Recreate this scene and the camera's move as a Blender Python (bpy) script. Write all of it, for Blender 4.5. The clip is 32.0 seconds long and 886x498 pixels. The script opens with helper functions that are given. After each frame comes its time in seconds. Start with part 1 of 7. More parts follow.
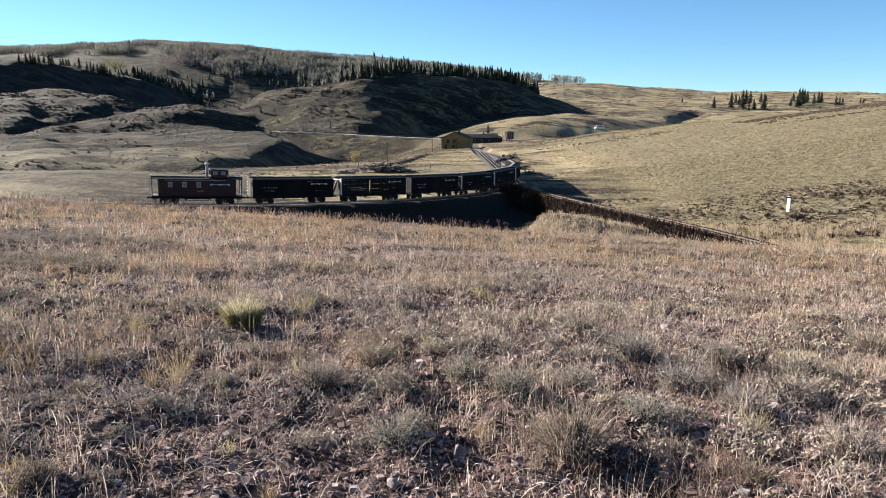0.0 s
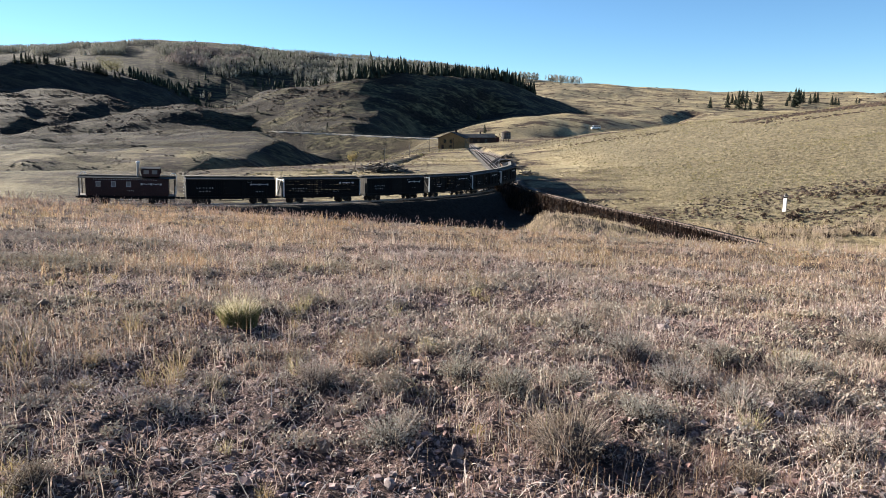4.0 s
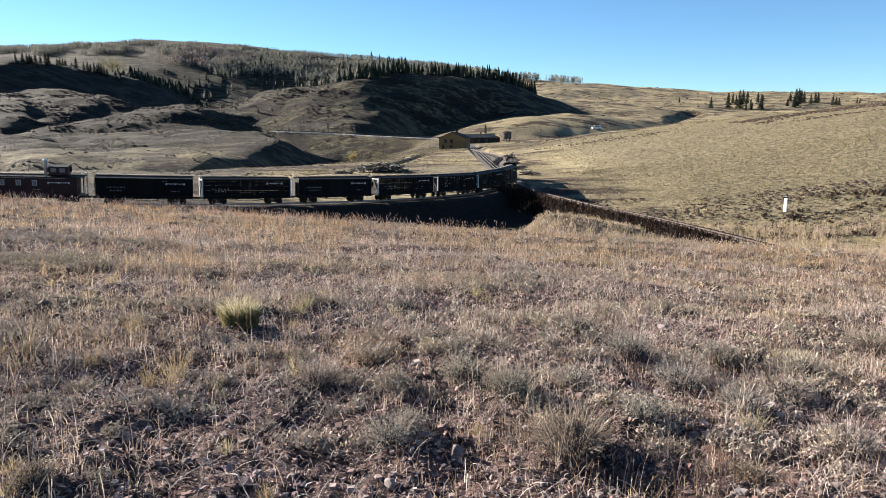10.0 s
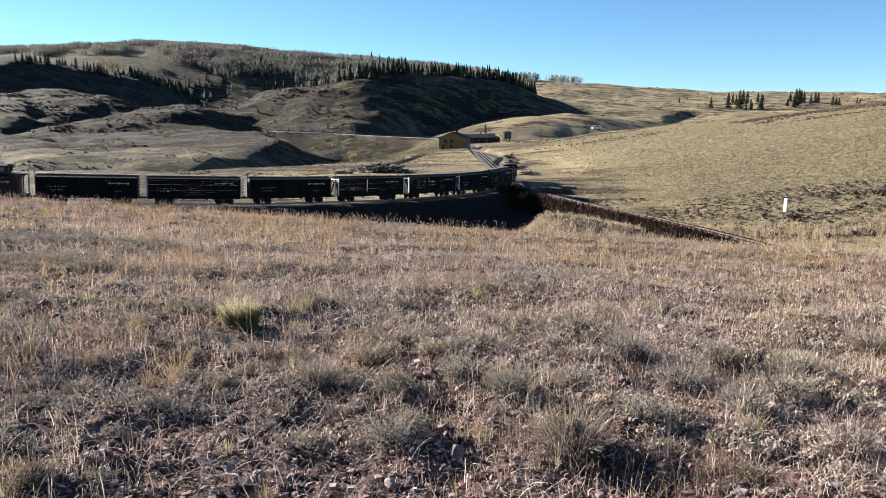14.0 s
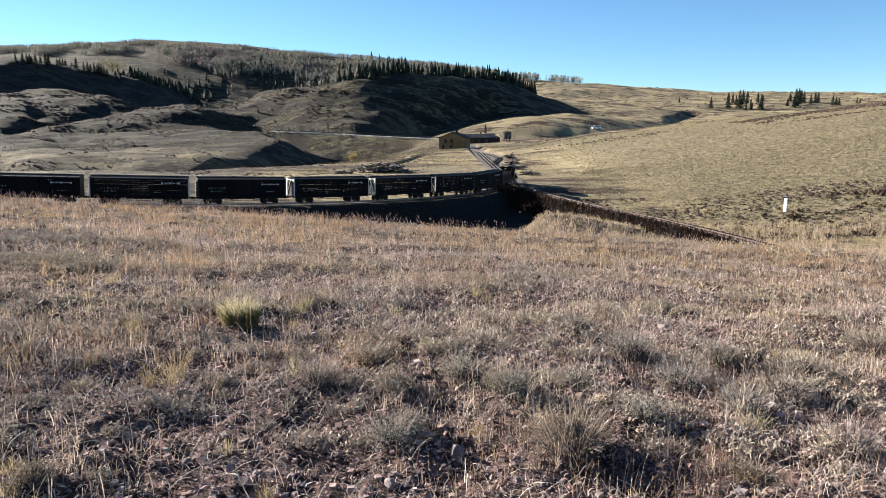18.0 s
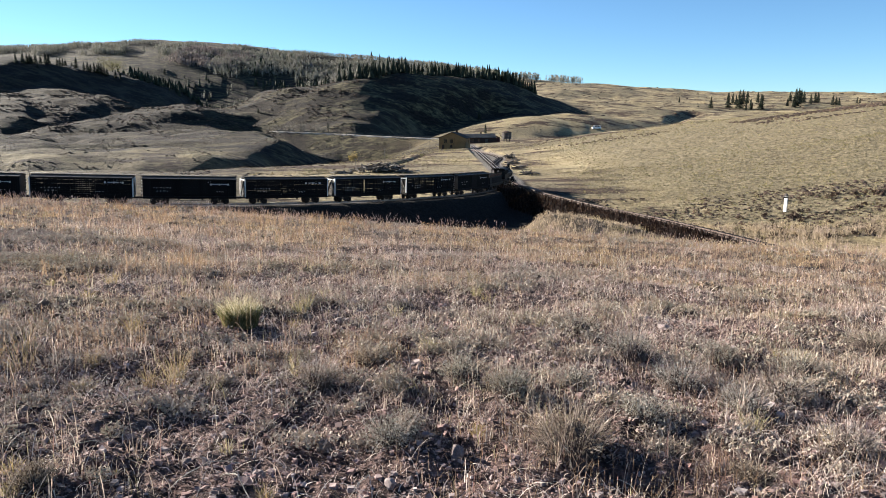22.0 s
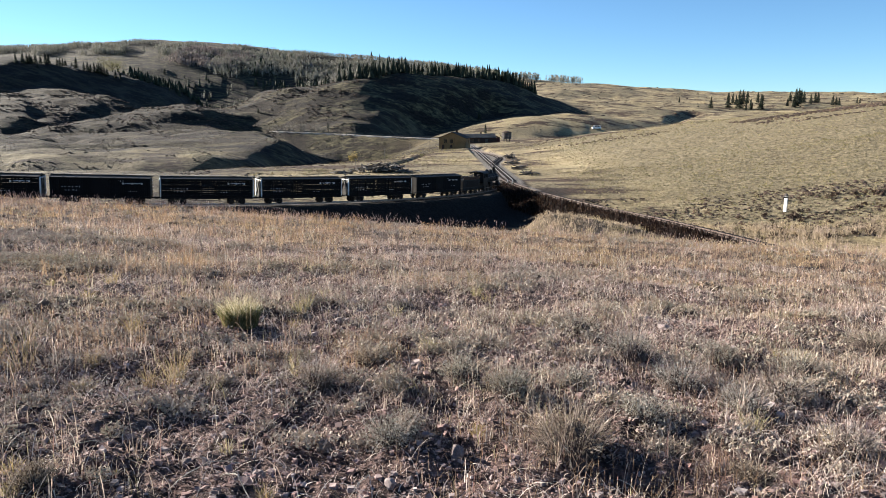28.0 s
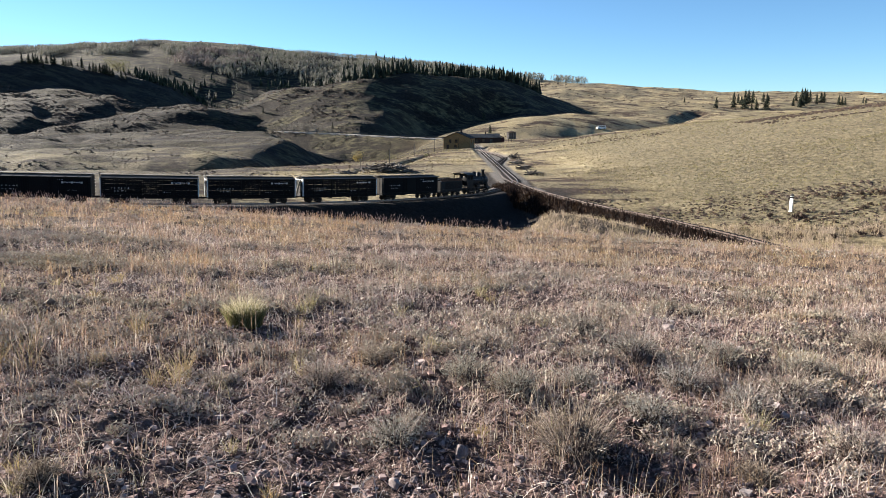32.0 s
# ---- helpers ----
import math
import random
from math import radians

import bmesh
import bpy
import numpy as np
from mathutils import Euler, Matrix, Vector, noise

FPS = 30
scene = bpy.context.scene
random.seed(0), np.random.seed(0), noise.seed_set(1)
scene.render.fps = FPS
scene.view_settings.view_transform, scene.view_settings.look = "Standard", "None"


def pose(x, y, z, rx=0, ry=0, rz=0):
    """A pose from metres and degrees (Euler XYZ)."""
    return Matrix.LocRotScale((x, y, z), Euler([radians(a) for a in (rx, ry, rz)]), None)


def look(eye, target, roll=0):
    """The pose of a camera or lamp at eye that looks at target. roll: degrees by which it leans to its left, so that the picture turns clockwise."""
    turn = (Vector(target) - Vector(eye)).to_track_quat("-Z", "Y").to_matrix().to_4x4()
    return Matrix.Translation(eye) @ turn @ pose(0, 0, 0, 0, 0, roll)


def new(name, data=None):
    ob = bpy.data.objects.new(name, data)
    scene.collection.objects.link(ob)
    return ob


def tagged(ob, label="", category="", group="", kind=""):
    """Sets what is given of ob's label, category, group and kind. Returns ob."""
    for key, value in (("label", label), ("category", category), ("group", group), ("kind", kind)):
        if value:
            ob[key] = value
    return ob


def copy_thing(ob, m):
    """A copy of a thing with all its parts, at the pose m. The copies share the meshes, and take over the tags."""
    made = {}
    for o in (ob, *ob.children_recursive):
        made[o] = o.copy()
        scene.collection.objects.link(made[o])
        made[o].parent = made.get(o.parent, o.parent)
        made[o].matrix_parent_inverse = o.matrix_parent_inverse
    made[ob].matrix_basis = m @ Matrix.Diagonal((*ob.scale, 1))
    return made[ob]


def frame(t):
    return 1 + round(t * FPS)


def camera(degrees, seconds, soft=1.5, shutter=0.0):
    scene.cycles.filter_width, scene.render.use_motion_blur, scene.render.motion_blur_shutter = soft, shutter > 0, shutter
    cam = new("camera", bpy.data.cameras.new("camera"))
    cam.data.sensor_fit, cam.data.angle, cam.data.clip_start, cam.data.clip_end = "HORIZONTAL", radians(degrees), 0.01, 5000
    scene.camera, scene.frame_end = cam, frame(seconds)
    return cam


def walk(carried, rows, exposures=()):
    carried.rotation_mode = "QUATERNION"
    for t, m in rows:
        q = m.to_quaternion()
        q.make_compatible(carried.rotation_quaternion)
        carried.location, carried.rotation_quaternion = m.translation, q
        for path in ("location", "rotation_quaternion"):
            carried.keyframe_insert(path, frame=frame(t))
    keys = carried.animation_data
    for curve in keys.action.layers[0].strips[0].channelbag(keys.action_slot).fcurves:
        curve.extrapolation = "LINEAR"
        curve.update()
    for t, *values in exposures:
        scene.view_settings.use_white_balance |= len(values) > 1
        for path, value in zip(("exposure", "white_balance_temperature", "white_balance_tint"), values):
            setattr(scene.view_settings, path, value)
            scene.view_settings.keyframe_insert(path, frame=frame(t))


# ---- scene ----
cam = camera(64, 32.0, soft=0.7)
EYE = 1.5


def aim(yaw, lift=0.0):
    """The camera on its stand, turned by yaw degrees to the left and lifted by some."""
    return pose(0, 0, EYE, 79.7 + lift, 0, yaw)


walk(cam, [
    (0.0, aim(0.205)), (0.5, aim(0.110, 0.06)), (1.0, aim(0.0, 0.06)), (1.5, aim(-0.092)), (2.0, aim(-0.128)),
    (3.0, aim(-0.137)), (3.5, aim(-0.095)), (5.5, aim(0.0)), (7.0, aim(0.0)), (16.0, aim(0.0)), (29.0, aim(0.0)), (30.0, aim(0.0)),
    (30.5, aim(-0.060)), (31.0, aim(-0.015)), (31.5, aim(0.180)), (32.0, aim(0.365)),
])

# ---- light ----
SUN_EL, SUN_AZ = radians(18), radians(-61)      # azimuth from +y towards +x
sun_way = Vector((math.sin(SUN_AZ) * math.cos(SUN_EL), math.cos(SUN_AZ) * math.cos(SUN_EL), math.sin(SUN_EL)))
world = bpy.data.worlds.new("sky")
scene.world = world
world.use_nodes = True
wn = world.node_tree.nodes
sky = wn.new("ShaderNodeTexSky")
sky.sky_type, sky.sun_disc, sky.sun_elevation, sky.sun_rotation = "NISHITA", False, SUN_EL, SUN_AZ
sky.altitude, sky.air_density, sky.dust_density, sky.ozone_density = 3000, 1.0, 0.05, 4.0
wn["Background"].inputs["Strength"].default_value = 0.0425
air = wn.new("ShaderNodeMix")          # clear mountain air: a slight cyan cast
air.data_type, air.blend_type, air.inputs[0].default_value, air.inputs[7].default_value = "RGBA", "MULTIPLY", 1.0, (0.93, 1.06, 1.05, 1)
world.node_tree.links.new(sky.outputs[0], air.inputs[6])
world.node_tree.links.new(air.outputs[2], wn["Background"].inputs["Color"])
sun = new("sun", bpy.data.lights.new("sun", "SUN"))
sun.data.energy, sun.data.angle, sun.data.color = 5.0, radians(0.53), (1.0, 0.93, 0.83)
sun.matrix_world = look(sun_way * 100, (0, 0, 0))
scene.view_settings.exposure = 2.06
# ---- materials ----
DRY = 0.63      # overall reflectance of the sunburnt surfaces
def mat(name, stops, scale=1.0, rough=0.85, bump=0.0, fine=8.0, metal=0.0, space="Object", detail=6.0, spec=0.3, vary=0.0, rise=0.02, glow=0.0):
    """A surface whose colour runs through stops over coarse and fine noise, with relief; vary: how far copies differ."""
    m = bpy.data.materials.new(name)
    m.use_nodes = True
    n, link = m.node_tree.nodes, m.node_tree.links.new
    b = n["Principled BSDF"]
    if space == "World":
        co = n.new("ShaderNodeNewGeometry").outputs["Position"]
    else:
        co = n.new("ShaderNodeTexCoord").outputs["Object"]
    a, c = n.new("ShaderNodeTexNoise"), n.new("ShaderNodeTexNoise")
    a.inputs["Scale"].default_value, c.inputs["Scale"].default_value = scale, scale * fine
    a.inputs["Detail"].default_value, c.inputs["Detail"].default_value = detail, detail
    link(co, a.inputs["Vector"]), link(co, c.inputs["Vector"])
    mix = n.new("ShaderNodeMath")
    mix.operation = "MULTIPLY_ADD"
    link(c.outputs["Fac"], mix.inputs[0])
    mix.inputs[1].default_value = 0.5
    half = n.new("ShaderNodeMath")
    half.operation = "MULTIPLY"
    half.inputs[1].default_value = 0.5
    link(a.outputs["Fac"], half.inputs[0]), link(half.outputs[0], mix.inputs[2])
    ramp = n.new("ShaderNodeValToRGB")
    while len(ramp.color_ramp.elements) < len(stops):
        ramp.color_ramp.elements.new(0.5)
    for e, (p, col) in zip(ramp.color_ramp.elements, stops):
        e.position, e.color = p, (*[v * DRY for v in col], 1)
    link(mix.outputs[0], ramp.inputs["Fac"])
    out = ramp.outputs["Color"]
    if vary:
        hsv, info, ran = n.new("ShaderNodeHueSaturation"), n.new("ShaderNodeObjectInfo"), n.new("ShaderNodeMapRange")
        ran.inputs["To Min"].default_value, ran.inputs["To Max"].default_value = 1 - vary, 1 + vary
        link(info.outputs["Random"], ran.inputs["Value"]), link(ran.outputs[0], hsv.inputs["Value"])
        link(out, hsv.inputs["Color"])
        out = hsv.outputs["Color"]
    link(out, b.inputs["Base Color"])
    b.inputs["Roughness"].default_value, b.inputs["Metallic"].default_value = rough, metal
    b.inputs["Specular IOR Level"].default_value = spec
    if bump:
        bp = n.new("ShaderNodeBump")
        bp.inputs["Strength"].default_value, bp.inputs["Distance"].default_value = bump, rise
        link(mix.outputs[0], bp.inputs["Height"]), link(bp.outputs[0], b.inputs["Normal"])
    return m


def plain(name, c, **k):
    """A nearly even surface: one colour with slight soiling."""
    d = tuple(v * 0.78 for v in c)
    return mat(name, [(0.35, d), (0.65, c)], **k)


# ---- the lie of the land ----
def step(x, a, b):
    u = np.clip((x - a) / (b - a), 0, 1)
    return u * u * (3 - 2 * u)


# the railway: headings in degrees along the line that the train takes, at metres from a mark near the meadow
LINE_S = np.arange(-60, 270.01, 0.5)
head = np.radians(np.interp(LINE_S, [-60, -20, 10, 30, 45, 60, 70, 80, 88, 270], [14.8, 14.8, 17.5, 32.4, 47.9, 61.3, 67.0, 82.0, 90.0, 90.2]))
line_x = np.concatenate([[0], np.cumsum(np.cos(head[:-1]) * 0.5)])
line_y = np.concatenate([[0], np.cumsum(np.sin(head[:-1]) * 0.5)])
line_z = np.interp(LINE_S, [-60, -20, 20, 60, 90, 270], [-4.4, -5.96, -7.69, -9.15, -9.15, -9.1])
line_x += -43.3 - np.interp(0, LINE_S, line_x)
line_y += 72.2 - np.interp(0, LINE_S, line_y)
MAIN = np.stack([line_x, line_y, line_z], 1)


def on_line(s):
    return Vector([float(np.interp(s, LINE_S, MAIN[:, i])) for i in range(3)])


def smooth_line(points, gap=0.5):
    """Points every gap metres along a smooth curve through the given ones."""
    p = np.array(points, float)
    p = np.vstack([2 * p[0] - p[1], p, 2 * p[-1] - p[-2]])
    out = []
    for i in range(1, len(p) - 2):
        u = np.linspace(0, 1, 40, endpoint=False)[:, None]
        a, b, c, d = p[i - 1:i + 3]
        out.append(0.5 * (2 * b + (c - a) * u + (2 * a - 5 * b + 4 * c - d) * u * u + (3 * b - a - 3 * c + d) * u ** 3))
    out = np.vstack(out + [p[-2:-1]])
    run = np.concatenate([[0], np.cumsum(np.linalg.norm(np.diff(out, axis=0), axis=1))])
    s = np.arange(0, run[-1], gap)
    return np.stack([np.interp(s, run, out[:, i]) for i in range(3)], 1)


EAST = smooth_line([(11.1, 150, -9.12), (11.3, 130, -9.15), (13.2, 113, -9.15), (16.3, 99, -9.15), (20.0, 87, -9.15), (23.2, 78, -9.1), (26.5, 66, -9.1), (31, 48, -9.2), (38, 22, -9.4)])
SIDING = smooth_line([(11.2, 262, -9.1), (13.0, 244, -9.1), (15.6, 225, -9.1), (16.2, 205, -9.1), (13.6, 186, -9.1), (11.6, 170, -9.12)])

HIGHWAY = smooth_line([(-104, 437, -5.0), (-60, 418, -6.5), (-30, 404, -7.6), (-1, 394, -8.5), (30, 386, -9.3)], 3.0)

# crests of the hills: points of each, the rounding of the top, and the slopes to the left and right of its course
RIDGES = [
    ("right hillside", [(20, 300, -10), (39.5, 285, -6.7), (67, 270, -2.5), (93, 255, 1.1), (116, 240, 3.9), (138, 225, 6.8), (190, 200, 10)], 45, 0.12, 0.125),
    ("plateau", [(235, 1400, 72), (490, 1350, 53), (824, 1350, 52), (1500, 1350, 66)], 60, 0.05, 0.10),
    ("knoll", [(34, 430, -1), (51, 450, 3), (81, 480, 6), (108, 500, 5), (137, 520, 2)], 12, 0.14, 0.3),
    ("main hill", [(-2600, 2000, 150), (-1595, 2000, 180), (-1208, 2000, 191), (-976, 2000, 203), (-760, 2000, 215), (-576, 1950, 201), (-343, 1900, 172), (-117, 1800, 142), (82, 1600, 101), (160, 1500, 87), (235, 1400, 72)], 80, 0.1, 0.21),
    ("forest spur", [(-66, 545, 31), (-38, 576, 38), (7, 608, 38), (49, 656, 35), (97, 704, 24), (131, 736, 12)], 10, 0.2, 0.44),
    ("middle spur", [(-172, 606, 10), (-137, 580, 24), (-97, 560, 28), (-66, 535, 20), (-47, 500, 11), (-38, 450, 3), (-33, 400, -5)], 12, 0.52, 0.15),
    ("west spur", [(-557, 700, 72), (-460, 760, 65), (-422, 820, 62), (-390, 860, 57), (-353, 900, 43), (-322, 940, 20), (-276, 985, 3)], 85, 0.15, 0.5),
    ("second spur", [(-640, 880, 62), (-439, 720, 41), (-389, 690, 35.5), (-346, 660, 29.5), (-302, 620, 21.5), (-247, 570, 13.6), (-197, 520, 4.2), (-149, 470, -1.8), (-120, 430, -6)], 10, 0.36, 0.135),
    ("third spur", [(-260, 440, -7.5), (-190, 412, -6.4), (-133, 380, -4.2), (-104, 345, -3.5), (-86.6, 320, -4.2), (-68.5, 298, -5.9), (-70.1, 262, -8.5), (-70.3, 228, -11.5)], 6, 0.46, 0.10),
    ("bowl rim", [(-385, 650, 27), (-345, 590, 19), (-318, 545, 13), (-292, 505, 5), (-270, 470, -3)], 5, 0.5, 0.2),
    ("grassy knoll", [(10.0, 67, -7.2), (12.2, 58, -8.15), (13.9, 48, -7.65), (16, 40, -6.95)], 1.2, 0.16, 1.3),
    ("low spur", [(-200, 190, -9.5), (-150, 205, -9.8), (-108, 215, -10), (-92, 216, -7.8), (-78, 216, -7.4), (-65, 213, -10.8)], 5, 0.3, 0.17),
]

# stream beds: courses, depth and half width
GULLIES = [
    ([(-200, 150), (-125, 160), (-72, 176), (-54, 202), (-48, 250)], 4.5, 12),
    ([(-150, 192), (-100, 200), (-60, 208), (-43, 232), (-38, 275), (-40, 320), (-40, 370), (-28, 430), (-5, 500), (40, 560)], 11.5, 18),
    ([(-262, 480), (-258, 520), (-246, 560)], 9.0, 26),
    ([(-203, 372), (-178, 340), (-150, 300)], 3.0, 6),
    ([(-27, 150), (-15, 168), (-10, 205), (-5, 258)], 0.9, 1.5),
    ([(300, 860), (260, 800), (240, 740), (180, 650)], 5.0, 10),
    ([(120, 425), (90, 415), (62, 405)], 1.6, 8),
    ([(-500, 1250), (-420, 1180), (-300, 1080)], 8.0, 16),
    ([(1.40, 4.15), (1.62, 3.95), (1.85, 3.70)], 0.11, 0.15),
    ([(0.92, 3.62), (1.15, 3.45)], 0.09, 0.13),
    ([(-330, 1010), (-250, 760), (-196, 620), (-146, 510), (-100, 430), (-62, 385), (-40, 345)], 9.0, 24),
]


def lump(x, y, size, seed, octaves=4):
    """Rolling relief from sums of slanting waves, about -1 to 1."""
    rng = np.random.RandomState(seed)
    out = np.zeros_like(x)
    amp = 1.0
    for o in range(octaves):
        for k in range(5):
            a, ph = rng.uniform(0, math.pi), rng.uniform(0, 7)
            kx, ky = math.cos(a) / size, math.sin(a) / size
            b, q = rng.uniform(0, math.pi), rng.uniform(0, 7)
            warp = 1.1 * np.sin((x * math.cos(b) + y * math.sin(b)) / size * 0.8 + q)
            out += amp * np.sin((x * kx + y * ky) * 2 + ph + warp) / 3.2
        amp, size = amp * 0.5, size * 0.47
    return out / 1.6


def land(x, y, rails=True):
    """The height of the ground."""
    r = np.hypot(x, y)
    front = np.maximum(y, 0)
    meadow = -0.0985 * y * np.where(y > 0, 1, 0.5) - np.where(x < 0, 0.067, 0.06) * np.clip(x, -60, 40) - 0.004 * np.maximum(front - 24, 0) ** 2
    meadow = np.where(r > 130, np.minimum(meadow, -12), meadow)
    floor = -12.2 + 2.6 * step(y, 92, 125) + 3.4 * step(-x, 10, 60) * (1 - step(y, 110, 150)) + 0.008 * np.maximum(r - 260, 0)
    floor = np.minimum(floor, 40 - 0.03 * np.maximum(r - 2200, 0))
    h = meadow + np.logaddexp(0, (floor - meadow) / 0.5) * 0.5
    for name, pts, top, left, right in RIDGES:
        p = np.array(pts, float)
        runs = []
        for a, b in zip(p[:-1], p[1:]):
            d = b - a
            n = math.hypot(d[0], d[1])
            u = np.clip(((x - a[0]) * d[0] + (y - a[1]) * d[1]) / n ** 2, 0, 1)
            vx, vy = x - a[0] - u * d[0], y - a[1] - u * d[1]
            dist = np.hypot(vx, vy)
            runs.append((dist, a[2] + u * d[2], (d[0] * vy - d[1] * vx) / n / np.maximum(dist, 1e-6)))
        best = np.minimum.reduce([q[0] for q in runs])
        total, z, side = np.zeros_like(x), np.zeros_like(x), np.zeros_like(x)
        for dist, zz, ss in runs:
            w = np.exp(-(dist - best) / (2 + 0.1 * best))
            total, z, side = total + w, z + w * zz, side + w * ss
        z, side = z / total, side / total
        soft = np.sqrt(best ** 2 + top ** 2) - top
        hill = z - soft * (left * (1 + side) / 2 + right * (1 - side) / 2)
        k = 0.5 + top * 0.012
        h = hill + np.logaddexp(0, (h - hill) / k) * k
    for pts, deep, wide in GULLIES:
        p = np.array(pts, float)
        best = np.full(x.shape, 1e9)
        for a, b in zip(p[:-1], p[1:]):
            d = b - a
            u = np.clip(((x - a[0]) * d[0] + (y - a[1]) * d[1]) / (d @ d), 0, 1)
            best = np.minimum(best, np.hypot(x - a[0] - u * d[0], y - a[1] - u * d[1]))
        h = h - deep * np.exp(-(best / wide) ** 2)
    far = step(r, 110, 420)
    h = h + far * (1 - step(r, 1500, 2600)) * (lump(x, y, 46, 3) * (0.8 + 2.2 * step(r, 300, 1200)) + (0.5 + 0.8 * step(-x, -40, 40)) * lump(x, y, 19, 13, 3) * step(r, 200, 380) + 0.55 * lump(x, y, 7, 14, 2) * step(-x, -40, 40) * step(r, 230, 400)) + 0.10 * lump(x, y, 4.1, 5, 3) * step(r, 12, 60)
    shelves = step(-x / np.maximum(y, 1), 0.02, 0.2) * step(r, 230, 300) * (1 - step(r, 700, 900))
    h = h + shelves * (0.9 + 0.9 * step(-x / np.maximum(y, 1), 0.2, 0.4)) * lump(x * 0.18, y, 6.0, 23, 2)
    h = h + 0.9 * lump(x, y, 11, 15, 2) * step(-x / np.maximum(y, 1), 0.2, 0.3) * step(y, 120, 150) * (1 - step(y, 260, 300))
    h = h + 0.075 * lump(x, y, 1.1, 18, 4) * (1 - step(r, 40, 90)) * step(r, 0.5, 2.5)
    h = h + (0.036 * lump(x, y, 0.24, 9, 3) + 0.022 * lump(x, y, 0.075, 10, 2)) * (1 - step(r, 9, 16)) * step(r, 0.5, 2.0)
    if rails:
        near_rails = np.flatnonzero((r < 345) & (y > 15))
        near_road = np.flatnonzero((y > 340) & (y < 480) & (x > -150) & (x < 60))
        for line, half, idx in ((MAIN, 2.3, near_rails), (EAST, 2.2, near_rails), (SIDING, 1.6, near_rails), (HIGHWAY, 4.0, near_road)):
            pts = line[::2] if idx is near_rails else line
            if not len(idx):
                continue
            for part_ids in np.array_split(idx, max(1, len(idx) // 4000)):
                dx = x[part_ids][:, None] - pts[None, :, 0]
                dy = y[part_ids][:, None] - pts[None, :, 1]
                d2 = dx * dx + dy * dy
                j = d2.argmin(1)
                dist = np.sqrt(d2[np.arange(len(j)), j])
                bed = pts[j, 2] - 0.27
                out = np.maximum(dist - half, 0)
                h[part_ids] = np.clip(h[part_ids], bed - out / 1.5, bed + out / 1.4)
    return h


def height(x, y):
    return float(land(np.array([float(x)]), np.array([float(y)]))[0])


def mesh_from(name, verts, faces, smooth=True):
    me = bpy.data.meshes.new(name)
    verts, faces = np.asarray(verts, np.float32), np.asarray(faces, np.int32)
    k = faces.shape[1]
    me.vertices.add(len(verts))
    me.vertices.foreach_set("co", verts.ravel())
    me.loops.add(faces.size)
    me.loops.foreach_set("vertex_index", faces.ravel())
    me.polygons.add(len(faces))
    me.polygons.foreach_set("loop_start", np.arange(0, faces.size, k, dtype=np.int32))
    me.polygons.foreach_set("use_smooth", np.full(len(faces), smooth))
    me.update(calc_edges=True)
    return me


def build_ground():
    az = np.concatenate([np.linspace(-180, -42, 40, endpoint=False), np.linspace(-42, 42, 640, endpoint=False), np.linspace(42, 180, 40, endpoint=False)])
    rad = np.concatenate([[0.0], np.geomspace(0.5, 2.3, 24, endpoint=False), np.geomspace(2.3, 14, 210, endpoint=False), np.geomspace(14, 1100, 380, endpoint=False), np.geomspace(1100, 4600, 50)])
    a, r = np.meshgrid(np.radians(az), rad)
    x, y = (r * np.sin(a)).ravel(), (r * np.cos(a)).ravel()
    z = land(x, y)
    na, nr = len(az), len(rad)
    i, j = np.meshgrid(np.arange(nr - 1), np.arange(na), indexing="ij")
    k = (j + 1) % na
    faces = np.stack([i * na + j, (i + 1) * na + j, (i + 1) * na + k, i * na + k], -1).reshape(-1, 4)[:, ::-1]
    me = mesh_from("ground", np.stack([x, y, z], 1), faces)
    return me, x, y, z


ground_mesh, gx, gy, gz = build_ground()
ground = tagged(new("ground", ground_mesh), "dry grassy upland with sage slopes, gullies and cinder banks", "ground", kind="structure")


# ---- helpers for things ----
def part(name, bm, material, parent=None, label="", smooth=False):
    """Links a bmesh as one mesh object under a thing or under a part."""
    me = bm if isinstance(bm, bpy.types.Mesh) else bpy.data.meshes.new(name)
    if not isinstance(bm, bpy.types.Mesh):
        if smooth:
            for f in bm.faces:
                f.smooth = True
        bm.to_mesh(me)
        bm.free()
    if material and not me.materials:
        me.materials.append(material)
    ob = new(name, me)
    if parent:
        ob.parent = parent
    return tagged(ob, label)


def slab(bm, size, at=(0, 0, 0), turn=None, bevel=0.0):
    """Adds a box of that size, centred at a place."""
    m = Matrix.Translation(at) @ (turn or Matrix()) @ Matrix.Diagonal((*size, 1))
    made = bmesh.ops.create_cube(bm, size=1, matrix=m)["verts"]
    if bevel:
        edges = list({e for v in made for e in v.link_edges})
        bmesh.ops.bevel(bm, geom=edges, offset=bevel, segments=1, affect="EDGES")
    return bm


def rod(bm, a, b, r, r2=None, sides=10, caps=True):
    """Adds a round bar from a to b."""
    a, b = Vector(a), Vector(b)
    m = Matrix.Translation((a + b) / 2) @ (b - a).to_track_quat("Z", "X").to_matrix().to_4x4()
    bmesh.ops.create_cone(bm, cap_ends=caps, segments=sides, radius1=r, radius2=r if r2 is None else r2, depth=(b - a).length, matrix=m)
    return bm


def pipe(bm, points, r, sides=6):
    for a, b in zip(points[:-1], points[1:]):
        rod(bm, a, b, r, sides=sides)
    return bm


